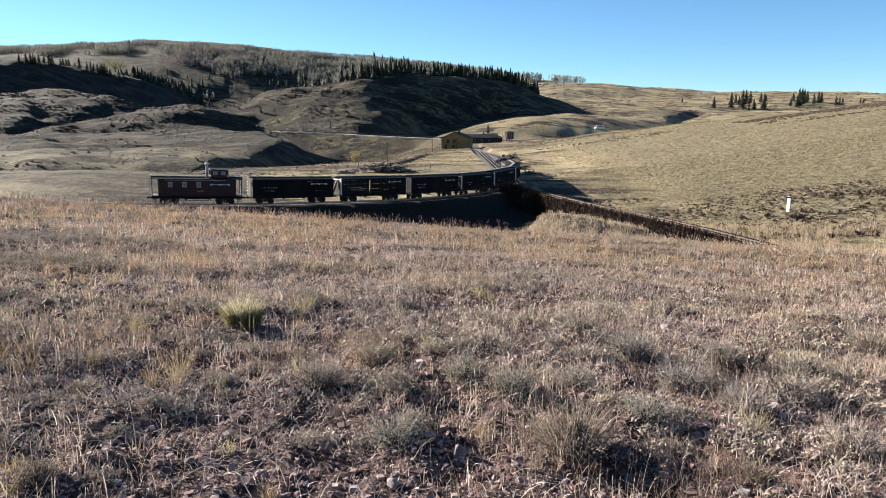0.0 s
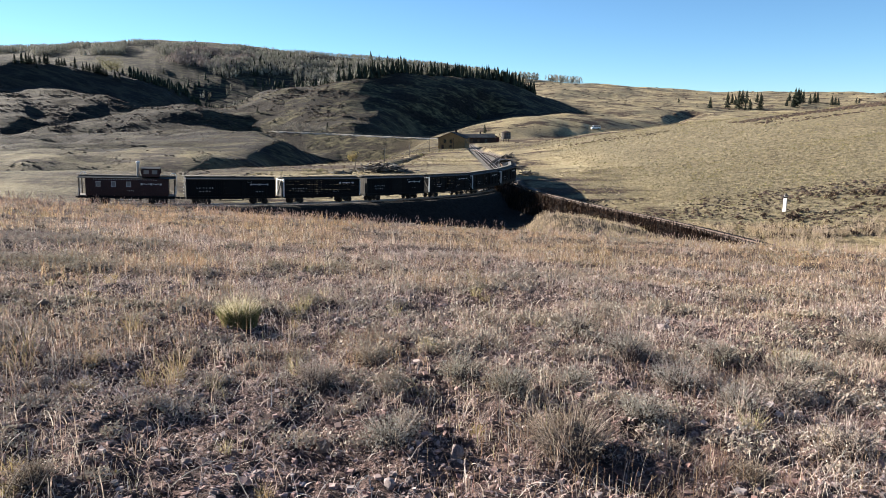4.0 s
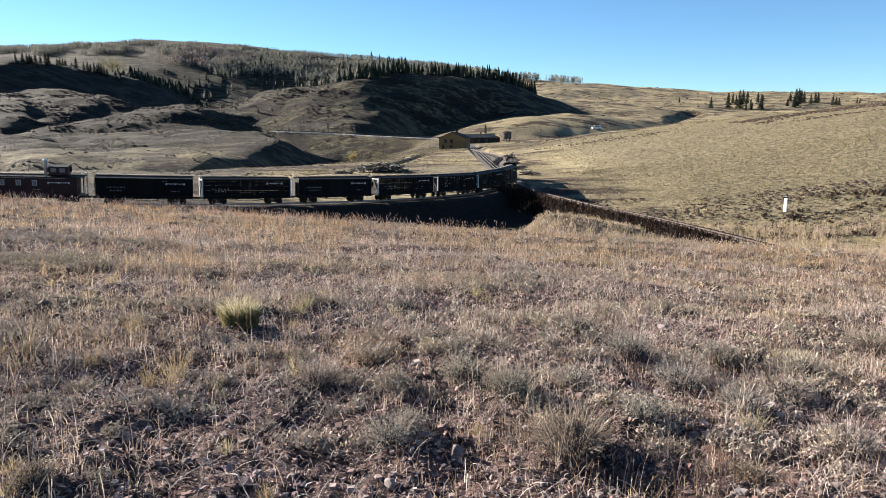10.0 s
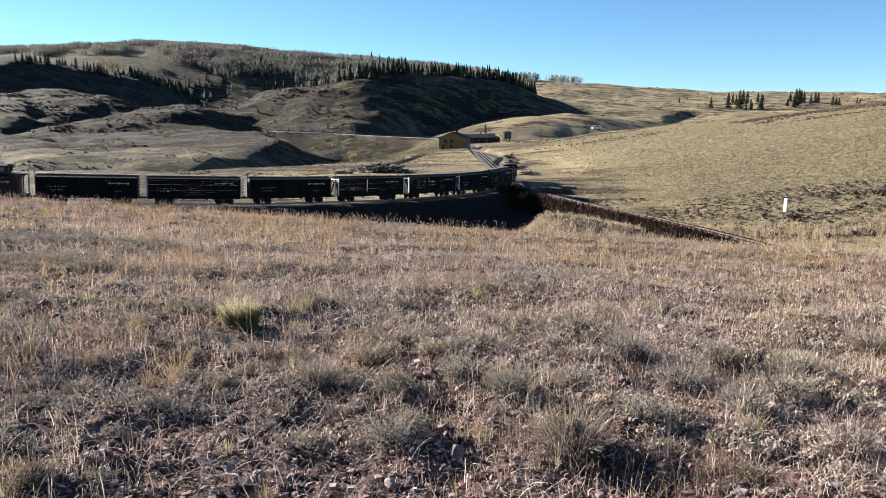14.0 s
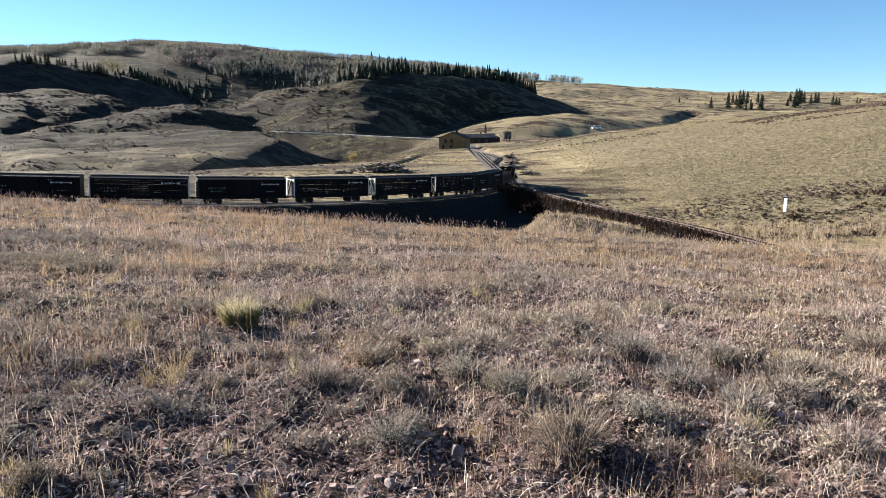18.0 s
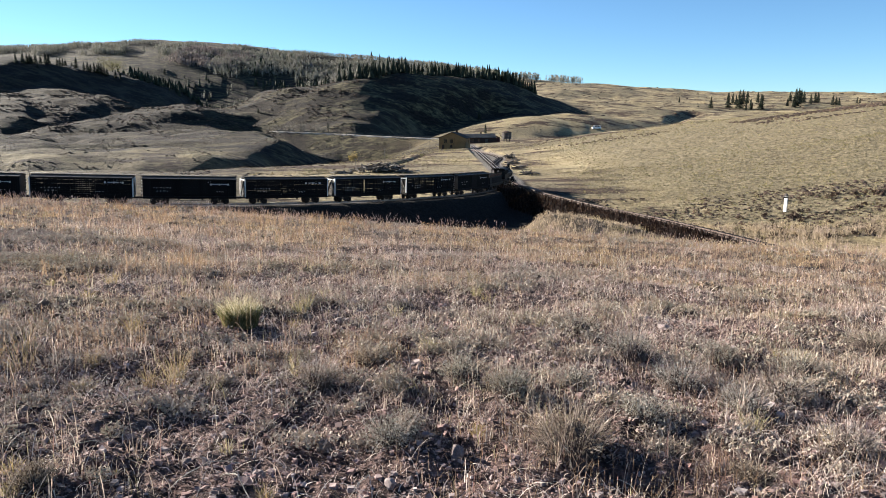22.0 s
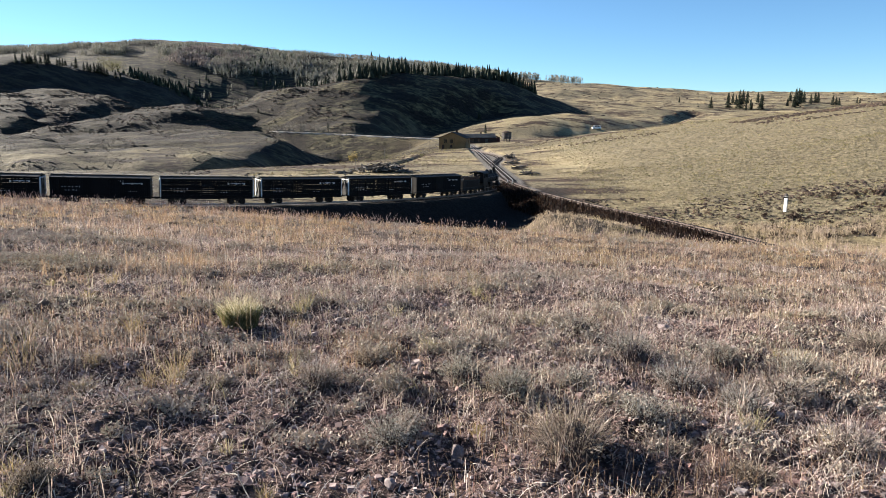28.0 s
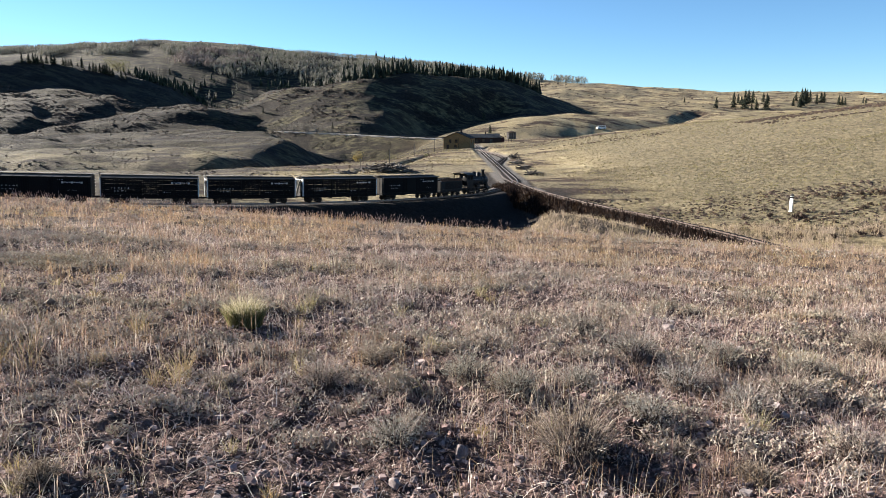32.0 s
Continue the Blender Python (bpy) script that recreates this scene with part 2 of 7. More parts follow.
def profile(bm, outline, length, axis="X", at=(0, 0, 0)):
    """Adds a closed outline (pairs across and up) drawn out along an axis, centred."""
    ends = []
    for e in (-length / 2, length / 2):
        ring = []
        for u, w in outline:
            p = (e, u, w) if axis == "X" else (u, e, w)
            ring.append(bm.verts.new(Vector(p) + Vector(at)))
        ends.append(ring)
    n = len(outline)
    for i in range(n):
        bm.faces.new((ends[0][i], ends[0][(i + 1) % n], ends[1][(i + 1) % n], ends[1][i]))
    bm.faces.new(ends[0][::-1]), bm.faces.new(ends[1])
    bmesh.ops.recalc_face_normals(bm, faces=bm.faces)
    return bm


def lathe(bm, rings, at=(0, 0, 0), sides=16, axis="Z"):
    """Adds a turned solid: rings of (radius, height)."""
    old = None
    for r, z in rings:
        ring = []
        for i in range(sides):
            a = 2 * math.pi * i / sides
            p = (r * math.cos(a), r * math.sin(a), z)
            if axis == "X":
                p = (z, p[0], p[1])
            elif axis == "Y":
                p = (p[0], z, p[1])
            ring.append(bm.verts.new(Vector(p) + Vector(at)))
        if old:
            for i in range(sides):
                bm.faces.new((old[i], old[(i + 1) % sides], ring[(i + 1) % sides], ring[i]))
        else:
            bm.faces.new(ring[::-1])
        old = ring
    bm.faces.new(old)
    bmesh.ops.recalc_face_normals(bm, faces=bm.faces)
    return bm


def thing(name, label, category, m=None, group="", kind=""):
    ob = new(name)
    ob.empty_display_size = 0.3
    if m is not None:
        ob.matrix_basis = m
    return tagged(ob, label, category, group, kind)


nb = bmesh.new


# ---- ground surfaces ----
def wire(m):
    return m.node_tree.nodes, m.node_tree.links.new


def ground_material():
    m = bpy.data.materials.new("upland")
    m.use_nodes = True
    n, link = wire(m)
    b = n["Principled BSDF"]
    b.inputs["Roughness"].default_value, b.inputs["Specular IOR Level"].default_value = 0.95, 0.15
    pos = n.new("ShaderNodeNewGeometry").outputs["Position"]

    def fog(scale, detail=5.0, rough=0.6, stretch=None):
        t = n.new("ShaderNodeTexNoise")
        t.inputs["Scale"].default_value, t.inputs["Detail"].default_value, t.inputs["Roughness"].default_value = scale, detail, rough
        if stretch:
            mp = n.new("ShaderNodeMapping")
            mp.inputs["Scale"].default_value = stretch
            link(pos, mp.inputs["Vector"]), link(mp.outputs[0], t.inputs["Vector"])
        else:
            link(pos, t.inputs["Vector"])
        return t.outputs["Fac"]

    def ramp(fac, *stops):
        r = n.new("ShaderNodeValToRGB")
        while len(r.color_ramp.elements) < len(stops):
            r.color_ramp.elements.new(0.5)
        for e, (p, c) in zip(r.color_ramp.elements, stops):
            e.position, e.color = p, (*[v * DRY for v in c], 1) if len(c) == 3 else (c[0], c[0], c[0], 1)
        link(fac, r.inputs["Fac"])
        return r.outputs["Color"]

    def mix(fac, a, c):
        x = n.new("ShaderNodeMix")
        x.data_type = "RGBA"
        link(fac, x.inputs[0]), link(a, x.inputs[6]), link(c, x.inputs[7])
        return x.outputs[2]

    def mask(name):
        a = n.new("ShaderNodeAttribute")
        a.attribute_name = name
        return a.outputs["Fac"]

    # hills: pale grass, sage and dark brush in patches
    both = n.new("ShaderNodeMath")
    both.operation = "MULTIPLY_ADD"
    both.inputs[1].default_value = 0.55
    part_far = n.new("ShaderNodeMath")
    part_far.operation = "MULTIPLY"
    part_far.inputs[1].default_value = 0.45
    link(fog(0.12, 8, 0.7), part_far.inputs[0]), link(fog(1.5, 8, 0.75), both.inputs[0]), link(part_far.outputs[0], both.inputs[2])
    grass = ramp(both.outputs[0], (0.36, (0.18, 0.14, 0.082)), (0.49, (0.46, 0.365, 0.20)), (0.60, (0.73, 0.60, 0.37)))
    sage = ramp(fog(1.0, 8, 0.75), (0.34, (0.085, 0.066, 0.042)), (0.5, (0.28, 0.23, 0.14)), (0.66, (0.49, 0.405, 0.26)))
    sagey = n.new("ShaderNodeMath")
    sagey.operation = "MAXIMUM"
    link(ramp(fog(0.022, 6, 0.6), (0.42, (0,)), (0.56, (1,))), sagey.inputs[0]), link(mask("sagey"), sagey.inputs[1])
    hill = mix(sagey.outputs[0], grass, sage)
    brush = ramp(fog(1.1, 7, 0.7), (0.35, (0.035, 0.026, 0.020)), (0.65, (0.15, 0.095, 0.066)))
    patches = ramp(fog(0.06, 10, 0.72, (0.6, 1.3, 1.0)), (0.51, (0,)), (0.57, (1,)))
    open_ground = n.new("ShaderNodeMath")
    open_ground.operation = "MULTIPLY"
    keep_off = ramp(mask("sagey"), (0.0, (1,)), (0.6, (0.12,)))
    link(patches, open_ground.inputs[0]), link(keep_off, open_ground.inputs[1])
    hill = mix(open_ground.outputs[0], hill, brush)
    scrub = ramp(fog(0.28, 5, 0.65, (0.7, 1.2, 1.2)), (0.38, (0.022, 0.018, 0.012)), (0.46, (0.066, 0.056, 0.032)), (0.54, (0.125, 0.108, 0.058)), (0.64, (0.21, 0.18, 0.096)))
    # scrub colour for brush, used as well to deepen slopes that lie in shade
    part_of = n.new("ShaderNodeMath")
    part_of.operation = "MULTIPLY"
    link(mask("brush_shade"), part_of.inputs[0]), link(ramp(fog(0.02, 5, 0.62, (0.7, 1.2, 1.0)), (0.38, (0.94,)), (0.48, (1,))), part_of.inputs[1])
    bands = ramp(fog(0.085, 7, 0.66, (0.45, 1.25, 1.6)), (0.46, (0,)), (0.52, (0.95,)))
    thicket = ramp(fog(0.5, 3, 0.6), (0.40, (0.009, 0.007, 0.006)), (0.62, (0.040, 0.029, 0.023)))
    # brown brush, dimmed further for slopes turned away from the sun
    heath_shade = ramp(fog(0.9, 4, 0.6), (0.40, (0.020, 0.015, 0.011)), (0.60, (0.088, 0.071, 0.046)))
    scrub = mix(mask("heath_shade"), scrub, heath_shade)
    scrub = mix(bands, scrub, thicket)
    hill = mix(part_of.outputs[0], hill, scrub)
    # meadow: gravelly pinkish soil
    soil = ramp(fog(9, 8, 0.75), (0.36, (0.030, 0.020, 0.018)), (0.51, (0.165, 0.106, 0.094)), (0.66, (0.44, 0.30, 0.268)))
    straw = ramp(fog(1.6, 8, 0.75), (0.36, (0.05, 0.036, 0.03)), (0.68, (0.30, 0.22, 0.15)))
    soil = mix(mask("straw"), soil, straw)
    col = mix(mask("meadow"), hill, soil)
    # cinders on the banks, their colour also holding the main bank's shade; ballast on the bed
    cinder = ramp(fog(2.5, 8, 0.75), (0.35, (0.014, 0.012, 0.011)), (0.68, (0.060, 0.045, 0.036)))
    ballast = ramp(fog(6, 8, 0.8), (0.35, (0.10, 0.09, 0.085)), (0.66, (0.32, 0.29, 0.26)))
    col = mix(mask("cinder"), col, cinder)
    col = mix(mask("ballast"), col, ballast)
    link(col, b.inputs["Base Color"])
    bump, fine = n.new("ShaderNodeBump"), n.new("ShaderNodeBump")
    bump.inputs["Distance"].default_value, bump.inputs["Strength"].default_value = 0.9, 1.0
    fine.inputs["Distance"].default_value, fine.inputs["Strength"].default_value = 0.07, 1.0
    link(fog(0.9, 6, 0.7), bump.inputs["Height"])
    link(fog(14, 6, 0.7), fine.inputs["Height"])
    link(bump.outputs[0], fine.inputs["Normal"]), link(fine.outputs[0], b.inputs["Normal"])
    return m


def line_gap(x, y, line):
    """Metres from each place to a line of track (far places: 99), and the height of the rail there."""
    out, z = np.full(len(x), 99.0), np.zeros(len(x))
    idx = np.flatnonzero((np.hypot(x, y) < 345) & (y > 15))
    pts = line[::3]
    for ids in np.array_split(idx, max(1, len(idx) // 4000)):
        d2 = (x[ids][:, None] - pts[None, :, 0]) ** 2 + (y[ids][:, None] - pts[None, :, 1]) ** 2
        j = d2.argmin(1)
        out[ids], z[ids] = np.sqrt(d2[np.arange(len(j)), j]), pts[j, 2]
    return out, z


def lay_masks():
    r = np.hypot(gx, gy)
    dm, zm = line_gap(gx, gy, MAIN)
    de, ze = line_gap(gx, gy, EAST)
    ds, zs = line_gap(gx, gy, SIDING)
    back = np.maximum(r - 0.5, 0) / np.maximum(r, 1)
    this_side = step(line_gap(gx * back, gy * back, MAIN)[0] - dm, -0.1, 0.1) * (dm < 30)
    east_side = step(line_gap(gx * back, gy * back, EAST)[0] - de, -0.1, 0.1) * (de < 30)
    # ballast this side of the main line is darkened for the train's shade
    near_shade = this_side * (1 - step(gy, 118, 128)) * (dm < 4)
    near = np.minimum(np.where(gy > 60, dm, 99), np.minimum(ds + 0.4, np.where(gy > 112, de, 99)))
    masks = {
        "meadow": 1 - step(r, 50, 95),
        "straw": step(r, 9, 26) * (0.75 + 0.25 * lump(gx, gy, 3.0, 21)),
        "ballast": (1 - step(near, 1.9, 2.8)) * (1 - 0.85 * near_shade),
        "sagey": 0.95 * step(gx, 26, 46) * step(gy, 70, 95) * (1 - step(gy, 225, 255)),
        "heath_shade": 0.92 * step(-gx / np.maximum(gy, 1), 0.10, 0.40) * step(gy, 235, 290) * (1 - step(gy, 900, 1000)) * (0.85 + 0.2 * lump(gx, gy, 30, 22)),
        # last term paints the shaded slope below the forest spur darker
        "brush_shade": np.maximum(step(-gx, -70, 60) * step(gy, 225, 268), np.maximum(0.6 * step(-gx / np.maximum(gy, 1), 0.20, 0.30) * step(gy, 82, 120), step(-gx, -190, -130) * step(gy - 0.75 * np.maximum(gx, 0), 470, 500) * (1 - step(gy, 900, 1000)))),
        # dark cinders spread wide on the main bank's near side, shade painted in
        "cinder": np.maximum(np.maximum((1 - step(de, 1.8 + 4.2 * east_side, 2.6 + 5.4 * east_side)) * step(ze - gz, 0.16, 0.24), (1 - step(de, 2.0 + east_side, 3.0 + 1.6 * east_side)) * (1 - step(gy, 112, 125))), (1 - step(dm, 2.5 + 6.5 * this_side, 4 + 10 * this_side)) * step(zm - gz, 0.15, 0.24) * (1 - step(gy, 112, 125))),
    }
    for name, v in masks.items():
        a = ground_mesh.attributes.new(name, "FLOAT", "POINT")
        a.data.foreach_set("value", np.clip(v, 0, 1).astype(np.float32))


lay_masks()
ground_mesh.materials.append(ground_material())


def island_material(name, stops, through_light=0.3, rough=0.9):
    """Colour by a random number for each loose piece, with some light passing through."""
    m = bpy.data.materials.new(name)
    m.use_nodes = True
    n, link = wire(m)
    b = n["Principled BSDF"]
    b.inputs["Roughness"].default_value, b.inputs["Specular IOR Level"].default_value = rough, 0.2
    geo, r = n.new("ShaderNodeNewGeometry"), n.new("ShaderNodeValToRGB")
    while len(r.color_ramp.elements) < len(stops):
        r.color_ramp.elements.new(0.5)
    for e, (p, c) in zip(r.color_ramp.elements, stops):
        e.position, e.color = p, (*[v * DRY for v in c], 1)
    link(geo.outputs["Random Per Island"], r.inputs["Fac"])
    t = n.new("ShaderNodeTexNoise")
    t.inputs["Scale"].default_value = 2.0
    link(geo.outputs["Position"], t.inputs["Vector"])
    drift, hue, sat = n.new("ShaderNodeTexNoise"), n.new("ShaderNodeMapRange"), n.new("ShaderNodeMapRange")
    drift.inputs["Scale"].default_value, drift.inputs["Detail"].default_value = 0.33, 4.0
    link(geo.outputs["Position"], drift.inputs["Vector"])
    hsv, ran = n.new("ShaderNodeHueSaturation"), n.new("ShaderNodeMapRange")
    for k, out, lo, hi in ((hue, "Hue", 0.485, 0.516), (sat, "Saturation", 0.8, 1.22)):      # patches: pinker here, greener and stronger there
        k.inputs["From Min"].default_value, k.inputs["From Max"].default_value = 0.3, 0.7
        k.inputs["To Min"].default_value, k.inputs["To Max"].default_value = lo, hi
        link(drift.outputs["Fac"], k.inputs["Value"]), link(k.outputs[0], hsv.inputs[out])
    ran.inputs["From Min"].default_value, ran.inputs["From Max"].default_value = 0.3, 0.7
    ran.inputs["To Min"].default_value, ran.inputs["To Max"].default_value = 0.75, 1.25
    link(t.outputs["Fac"], ran.inputs["Value"]), link(ran.outputs[0], hsv.inputs["Value"]), link(r.outputs["Color"], hsv.inputs["Color"])
    link(hsv.outputs["Color"], b.inputs["Base Color"])
    if through_light:
        tr, mx = n.new("ShaderNodeBsdfTranslucent"), n.new("ShaderNodeMixShader")
        mx.inputs[0].default_value = through_light
        link(hsv.outputs["Color"], tr.inputs["Color"])
        link(b.outputs[0], mx.inputs[1]), link(tr.outputs[0], mx.inputs[2])
        link(mx.outputs[0], n["Material Output"].inputs["Surface"])
    return m


# ---- what grows on the meadow ----
rnd = np.random.RandomState(11)


def scatter(n, r0, r1, power=1.0, spread=37.0):
    """Places in the fan before the camera's stand; power 2 spreads them evenly, less crowds them near."""
    u = rnd.rand(n)
    r = (r0 ** power + u * (r1 ** power - r0 ** power)) ** (1 / power)
    a = np.radians(rnd.uniform(-spread, spread, n))
    return r * np.sin(a), r * np.cos(a), r


def blades(x, y, z, tall, wide, lean, toward, curl=0.5, head=0.0):
    """Grass stalks: each a bent strip that ends in a point or in a small seed head."""
    n = len(x)
    dx, dy = np.cos(toward), np.sin(toward)
    face = rnd.uniform(0, 2 * np.pi, n)
    sx, sy = np.cos(face) * wide / 2, np.sin(face) * wide / 2
    v = np.zeros((n, 7, 3), np.float32)
    bend = 1 + 1.6 * curl
    top = tall * np.sqrt(np.maximum(1 - lean ** 2, 0.08))
    for k, (u, w) in enumerate(((0.0, 1.0), (0.42, 0.85), (0.76, 0.6))):
        off, up = lean * tall * u ** bend, top * (1 - (1 - u) ** (1 + 0.9 * lean))
        cx, cy = x + dx * off, y + dy * off
        v[:, 2 * k] = np.stack([cx - sx * w, cy - sy * w, z + up], 1)
        v[:, 2 * k + 1] = np.stack([cx + sx * w, cy + sy * w, z + up], 1)
    v[:, 6] = np.stack([x + dx * lean * tall, y + dy * lean * tall, z + top], 1)
    base = (np.arange(n) * 7)[:, None]
    f = np.concatenate([base + np.array([t]) for t in ((0, 1, 3), (0, 3, 2), (2, 3, 5), (2, 5, 4), (4, 5, 6))])
    if head:
        pick = np.flatnonzero(rnd.rand(n) < head)
        k = len(pick)
        tip, mid = v[pick, 6], (v[pick, 4] + v[pick, 5]) / 2
        way = tip - mid
        w = np.stack([sx[pick], sy[pick], np.zeros(k)], 1) * 1.5
        hv = np.stack([tip - way * 0.9, tip - way * 0.1 + w, tip - way * 0.1 - w, tip + way * 0.6], 1).astype(np.float32)
        hb = (n * 7 + np.arange(k) * 4)[:, None]
        f = np.concatenate([f, hb + np.array([[0, 1, 2]]), hb + np.array([[2, 1, 3]])])
        return np.concatenate([v.reshape(-1, 3), hv.reshape(-1, 3)]), f
    return v.reshape(-1, 3), f


def stuff(name, pieces, material, label, category, smooth=False):
    vs, fs, k = [], [], 0
    for v, f in pieces:
        vs.append(v), fs.append(f + k)
        k += len(v)
    me = mesh_from(name, np.concatenate(vs), np.concatenate(fs), smooth)
    me.materials.append(material)
    return tagged(new(name, me), label, category, kind="stuff")


def clump_field(x, y, size, seed, lo, hi):
    """Which places fall in patches."""
    return rnd.rand(len(x)) < step(lump(x, y, size, seed, 3), lo, hi)


MATS = [(-8.2, 13.9, 3.2, 1.6), (-6.6, 10.7, 2.2, 0.8), (-5.5, 10.1, 1.8, 0.6), (1.7, 12.5, 1.2, 0.6), (-3.0, 7.6, 1.4, 0.3)]      # flat sage: centre, width, depth


def off_mats(x, y):
    """True where no flat sage covers the ground; a few stalks come through."""
    inside = np.zeros(len(x), bool)
    for x0, y0, w, d in MATS:
        inside |= ((x - x0) / (w * 0.5)) ** 2 + ((y - y0) / (d * 0.6)) ** 2 < 1
    return ~inside | (rnd.rand(len(x)) < 0.12)


def grass_set(n, r0, r1, power, tall, wide, bunch, seed, lo=-0.5, hi=0.5):
    x, y, r = scatter(n // bunch, r0, r1, power)
    keep = clump_field(x, y, 0.5 + r1 * 0.03, seed, lo, hi) & (rnd.rand(len(x)) < 0.45 + 0.55 * step(r, 3.3, 4.2)) & off_mats(x, y)
    x, y, r = x[keep], y[keep], r[keep]
    k = len(x)
    size = rnd.uniform(0.4, 1.0, k) + 0.6 * rnd.rand(k) ** 4
    x, y, size = np.repeat(x, bunch), np.repeat(y, bunch), np.repeat(size, bunch)
    rr = np.hypot(x, y)
    spread_by = 0.03 + 0.0015 * rr
    x, y = x + rnd.normal(0, 1, len(x)) * spread_by, y + rnd.normal(0, 1, len(x)) * spread_by
    z = land(x, y, False)
    lean = np.clip(np.abs(rnd.normal(0.25, 0.5, len(x))), 0, 0.97)
    toward = rnd.uniform(0, 6.3, len(x))
    w = np.maximum(wide, rr * 0.0005) * rnd.uniform(0.7, 1.4, len(x))
    return blades(x, y, z - 0.01, tall * size * rnd.uniform(0.5, 1.2, len(x)), w, lean, toward, head=0.55)


STRAW = [(0.0, (0.58, 0.45, 0.35)), (0.2, (0.84, 0.71, 0.57)), (0.4, (0.44, 0.30, 0.25)), (0.6, (0.62, 0.49, 0.37)), (0.75, (0.38, 0.22, 0.19)), (0.88, (0.98, 0.88, 0.75)), (0.95, (0.42, 0.37, 0.17)), (1.0, (0.27, 0.17, 0.14))]
straw_mat = island_material("dry grass", STRAW, 0.3)
stuff("dry_grass", [
    grass_set(17000, 2.3, 9, 1.3, 0.11, 0.0042, 7, 31, -0.1, 0.25),
    grass_set(6500, 2.3, 9, 1.3, 0.25, 0.0036, 4, 35, -0.2, 0.6),
    grass_set(52000, 7, 20, 1.5, 0.15, 0.0052, 7, 32, -0.25, 0.25),
    grass_set(14000, 7, 20, 1.5, 0.27, 0.0046, 5, 38, -0.2, 0.6),
], straw_mat, "dry straw-coloured meadow grass with thin seed heads", "grass")


far_straw = island_material("russet straw", [(0.0, (0.51, 0.365, 0.235)), (0.2, (0.74, 0.56, 0.39)), (0.4, (0.32, 0.195, 0.15)), (0.6, (0.60, 0.44, 0.295)), (0.75, (0.23, 0.13, 0.105)), (0.9, (0.80, 0.635, 0.46)), (1.0, (0.31, 0.25, 0.125))], 0.35)
stuff("meadow_grass", [
    grass_set(110000, 17, 46, 1.4, 0.14, 0.0052, 7, 33, -0.5, 0.4),
    grass_set(36000, 10, 27, 1.5, 0.15, 0.0028, 8, 37, -0.9, 0.4),
    grass_set(5000, 20, 42, 1.4, 0.30, 0.005, 4, 34, -0.2, 0.6),
], far_straw, "russet straw grass covering the far side of the meadow", "grass")


def seed_stalks(n, r0, r1, tall):
    """Bent stalks with plump heads along the brow of the meadow."""
    x, y, r = scatter(n, r0, r1, 1.5)
    keep = clump_field(x, y, 2.0, 36, -0.4, 0.7) & (rnd.rand(n) < 0.35 + 0.65 * step(-x, -6, 12))
    x, y = np.repeat(x[keep], 2), np.repeat(y[keep], 2)
    k = len(x)
    x, y = x + rnd.normal(0, 0.1, k), y + rnd.normal(0, 0.1, k)
    z, h = land(x, y, False), tall * rnd.uniform(0.55, 1.2, k)
    lean, way = np.abs(rnd.normal(0, 0.28, k)) * h, rnd.uniform(0, 6.3, k)
    tip = np.stack([x + lean * np.cos(way), y + lean * np.sin(way), z + h], -1)
    v1, f1 = blades(x, y, z, h * 1.02, np.full(k, 0.005), np.clip(lean / h, 0, 0.9), way)
    axis = np.stack([np.cos(way) * 0.45, np.sin(way) * 0.45, np.ones(k)], -1) * (0.085 * rnd.uniform(0.6, 1.3, k))[:, None]
    a = rnd.uniform(0, 3.14, k)
    side = np.stack([np.cos(a), np.sin(a), np.zeros(k)], -1) * 0.013
    cross = np.stack([-np.sin(a), np.cos(a), np.zeros(k)], -1) * 0.013
    v2 = np.stack([tip - axis * 0.6, tip + side, tip + cross, tip - side, tip - cross, tip + axis], 1).reshape(-1, 3)
    b = (np.arange(k) * 6)[:, None]
    f2 = np.concatenate([b + np.array([t]) for i in range(4) for t in ((0, 1 + (i + 1) % 4, 1 + i), (5, 1 + i, 1 + (i + 1) % 4))])
    return (v1, f1), (v2, f2)


stuff("seed_stalks", list(seed_stalks(3600, 20, 38, 0.38)), island_material("seed heads", [(0.0, (0.42, 0.29, 0.25)), (0.4, (0.60, 0.46, 0.40)), (0.7, (0.30, 0.19, 0.18)), (1.0, (0.72, 0.59, 0.51))], 0.25),
      "bent stalks with purplish-brown seed heads on the brow", "grass")


def litter():
    n = 44000
    x, y, r = scatter(n, 2.3, 17, 1.0)
    keep = rnd.rand(n) < 0.5 + 0.5 * step(r, 3.3, 4.4)
    x, y, r = x[keep], y[keep], r[keep]
    n = len(x)
    z = land(x, y, False) + 0.006
    tall = rnd.uniform(0.015, 0.07, n) * (1 + r * 0.05)
    return blades(x, y, z, tall, np.maximum(0.006, r * 0.0011) * rnd.uniform(0.6, 1.6, n), rnd.uniform(0.75, 0.99, n), rnd.uniform(0, 6.3, n))


stuff("dead_leaf_litter", [litter()], island_material("litter", [(0.0, (0.66, 0.51, 0.44)), (0.3, (0.42, 0.285, 0.25)), (0.55, (0.90, 0.75, 0.66)), (0.75, (0.30, 0.19, 0.165)), (1.0, (0.70, 0.55, 0.46))], 0.2),
      "broken stalks and dead leaves lying on the soil", "plant litter")



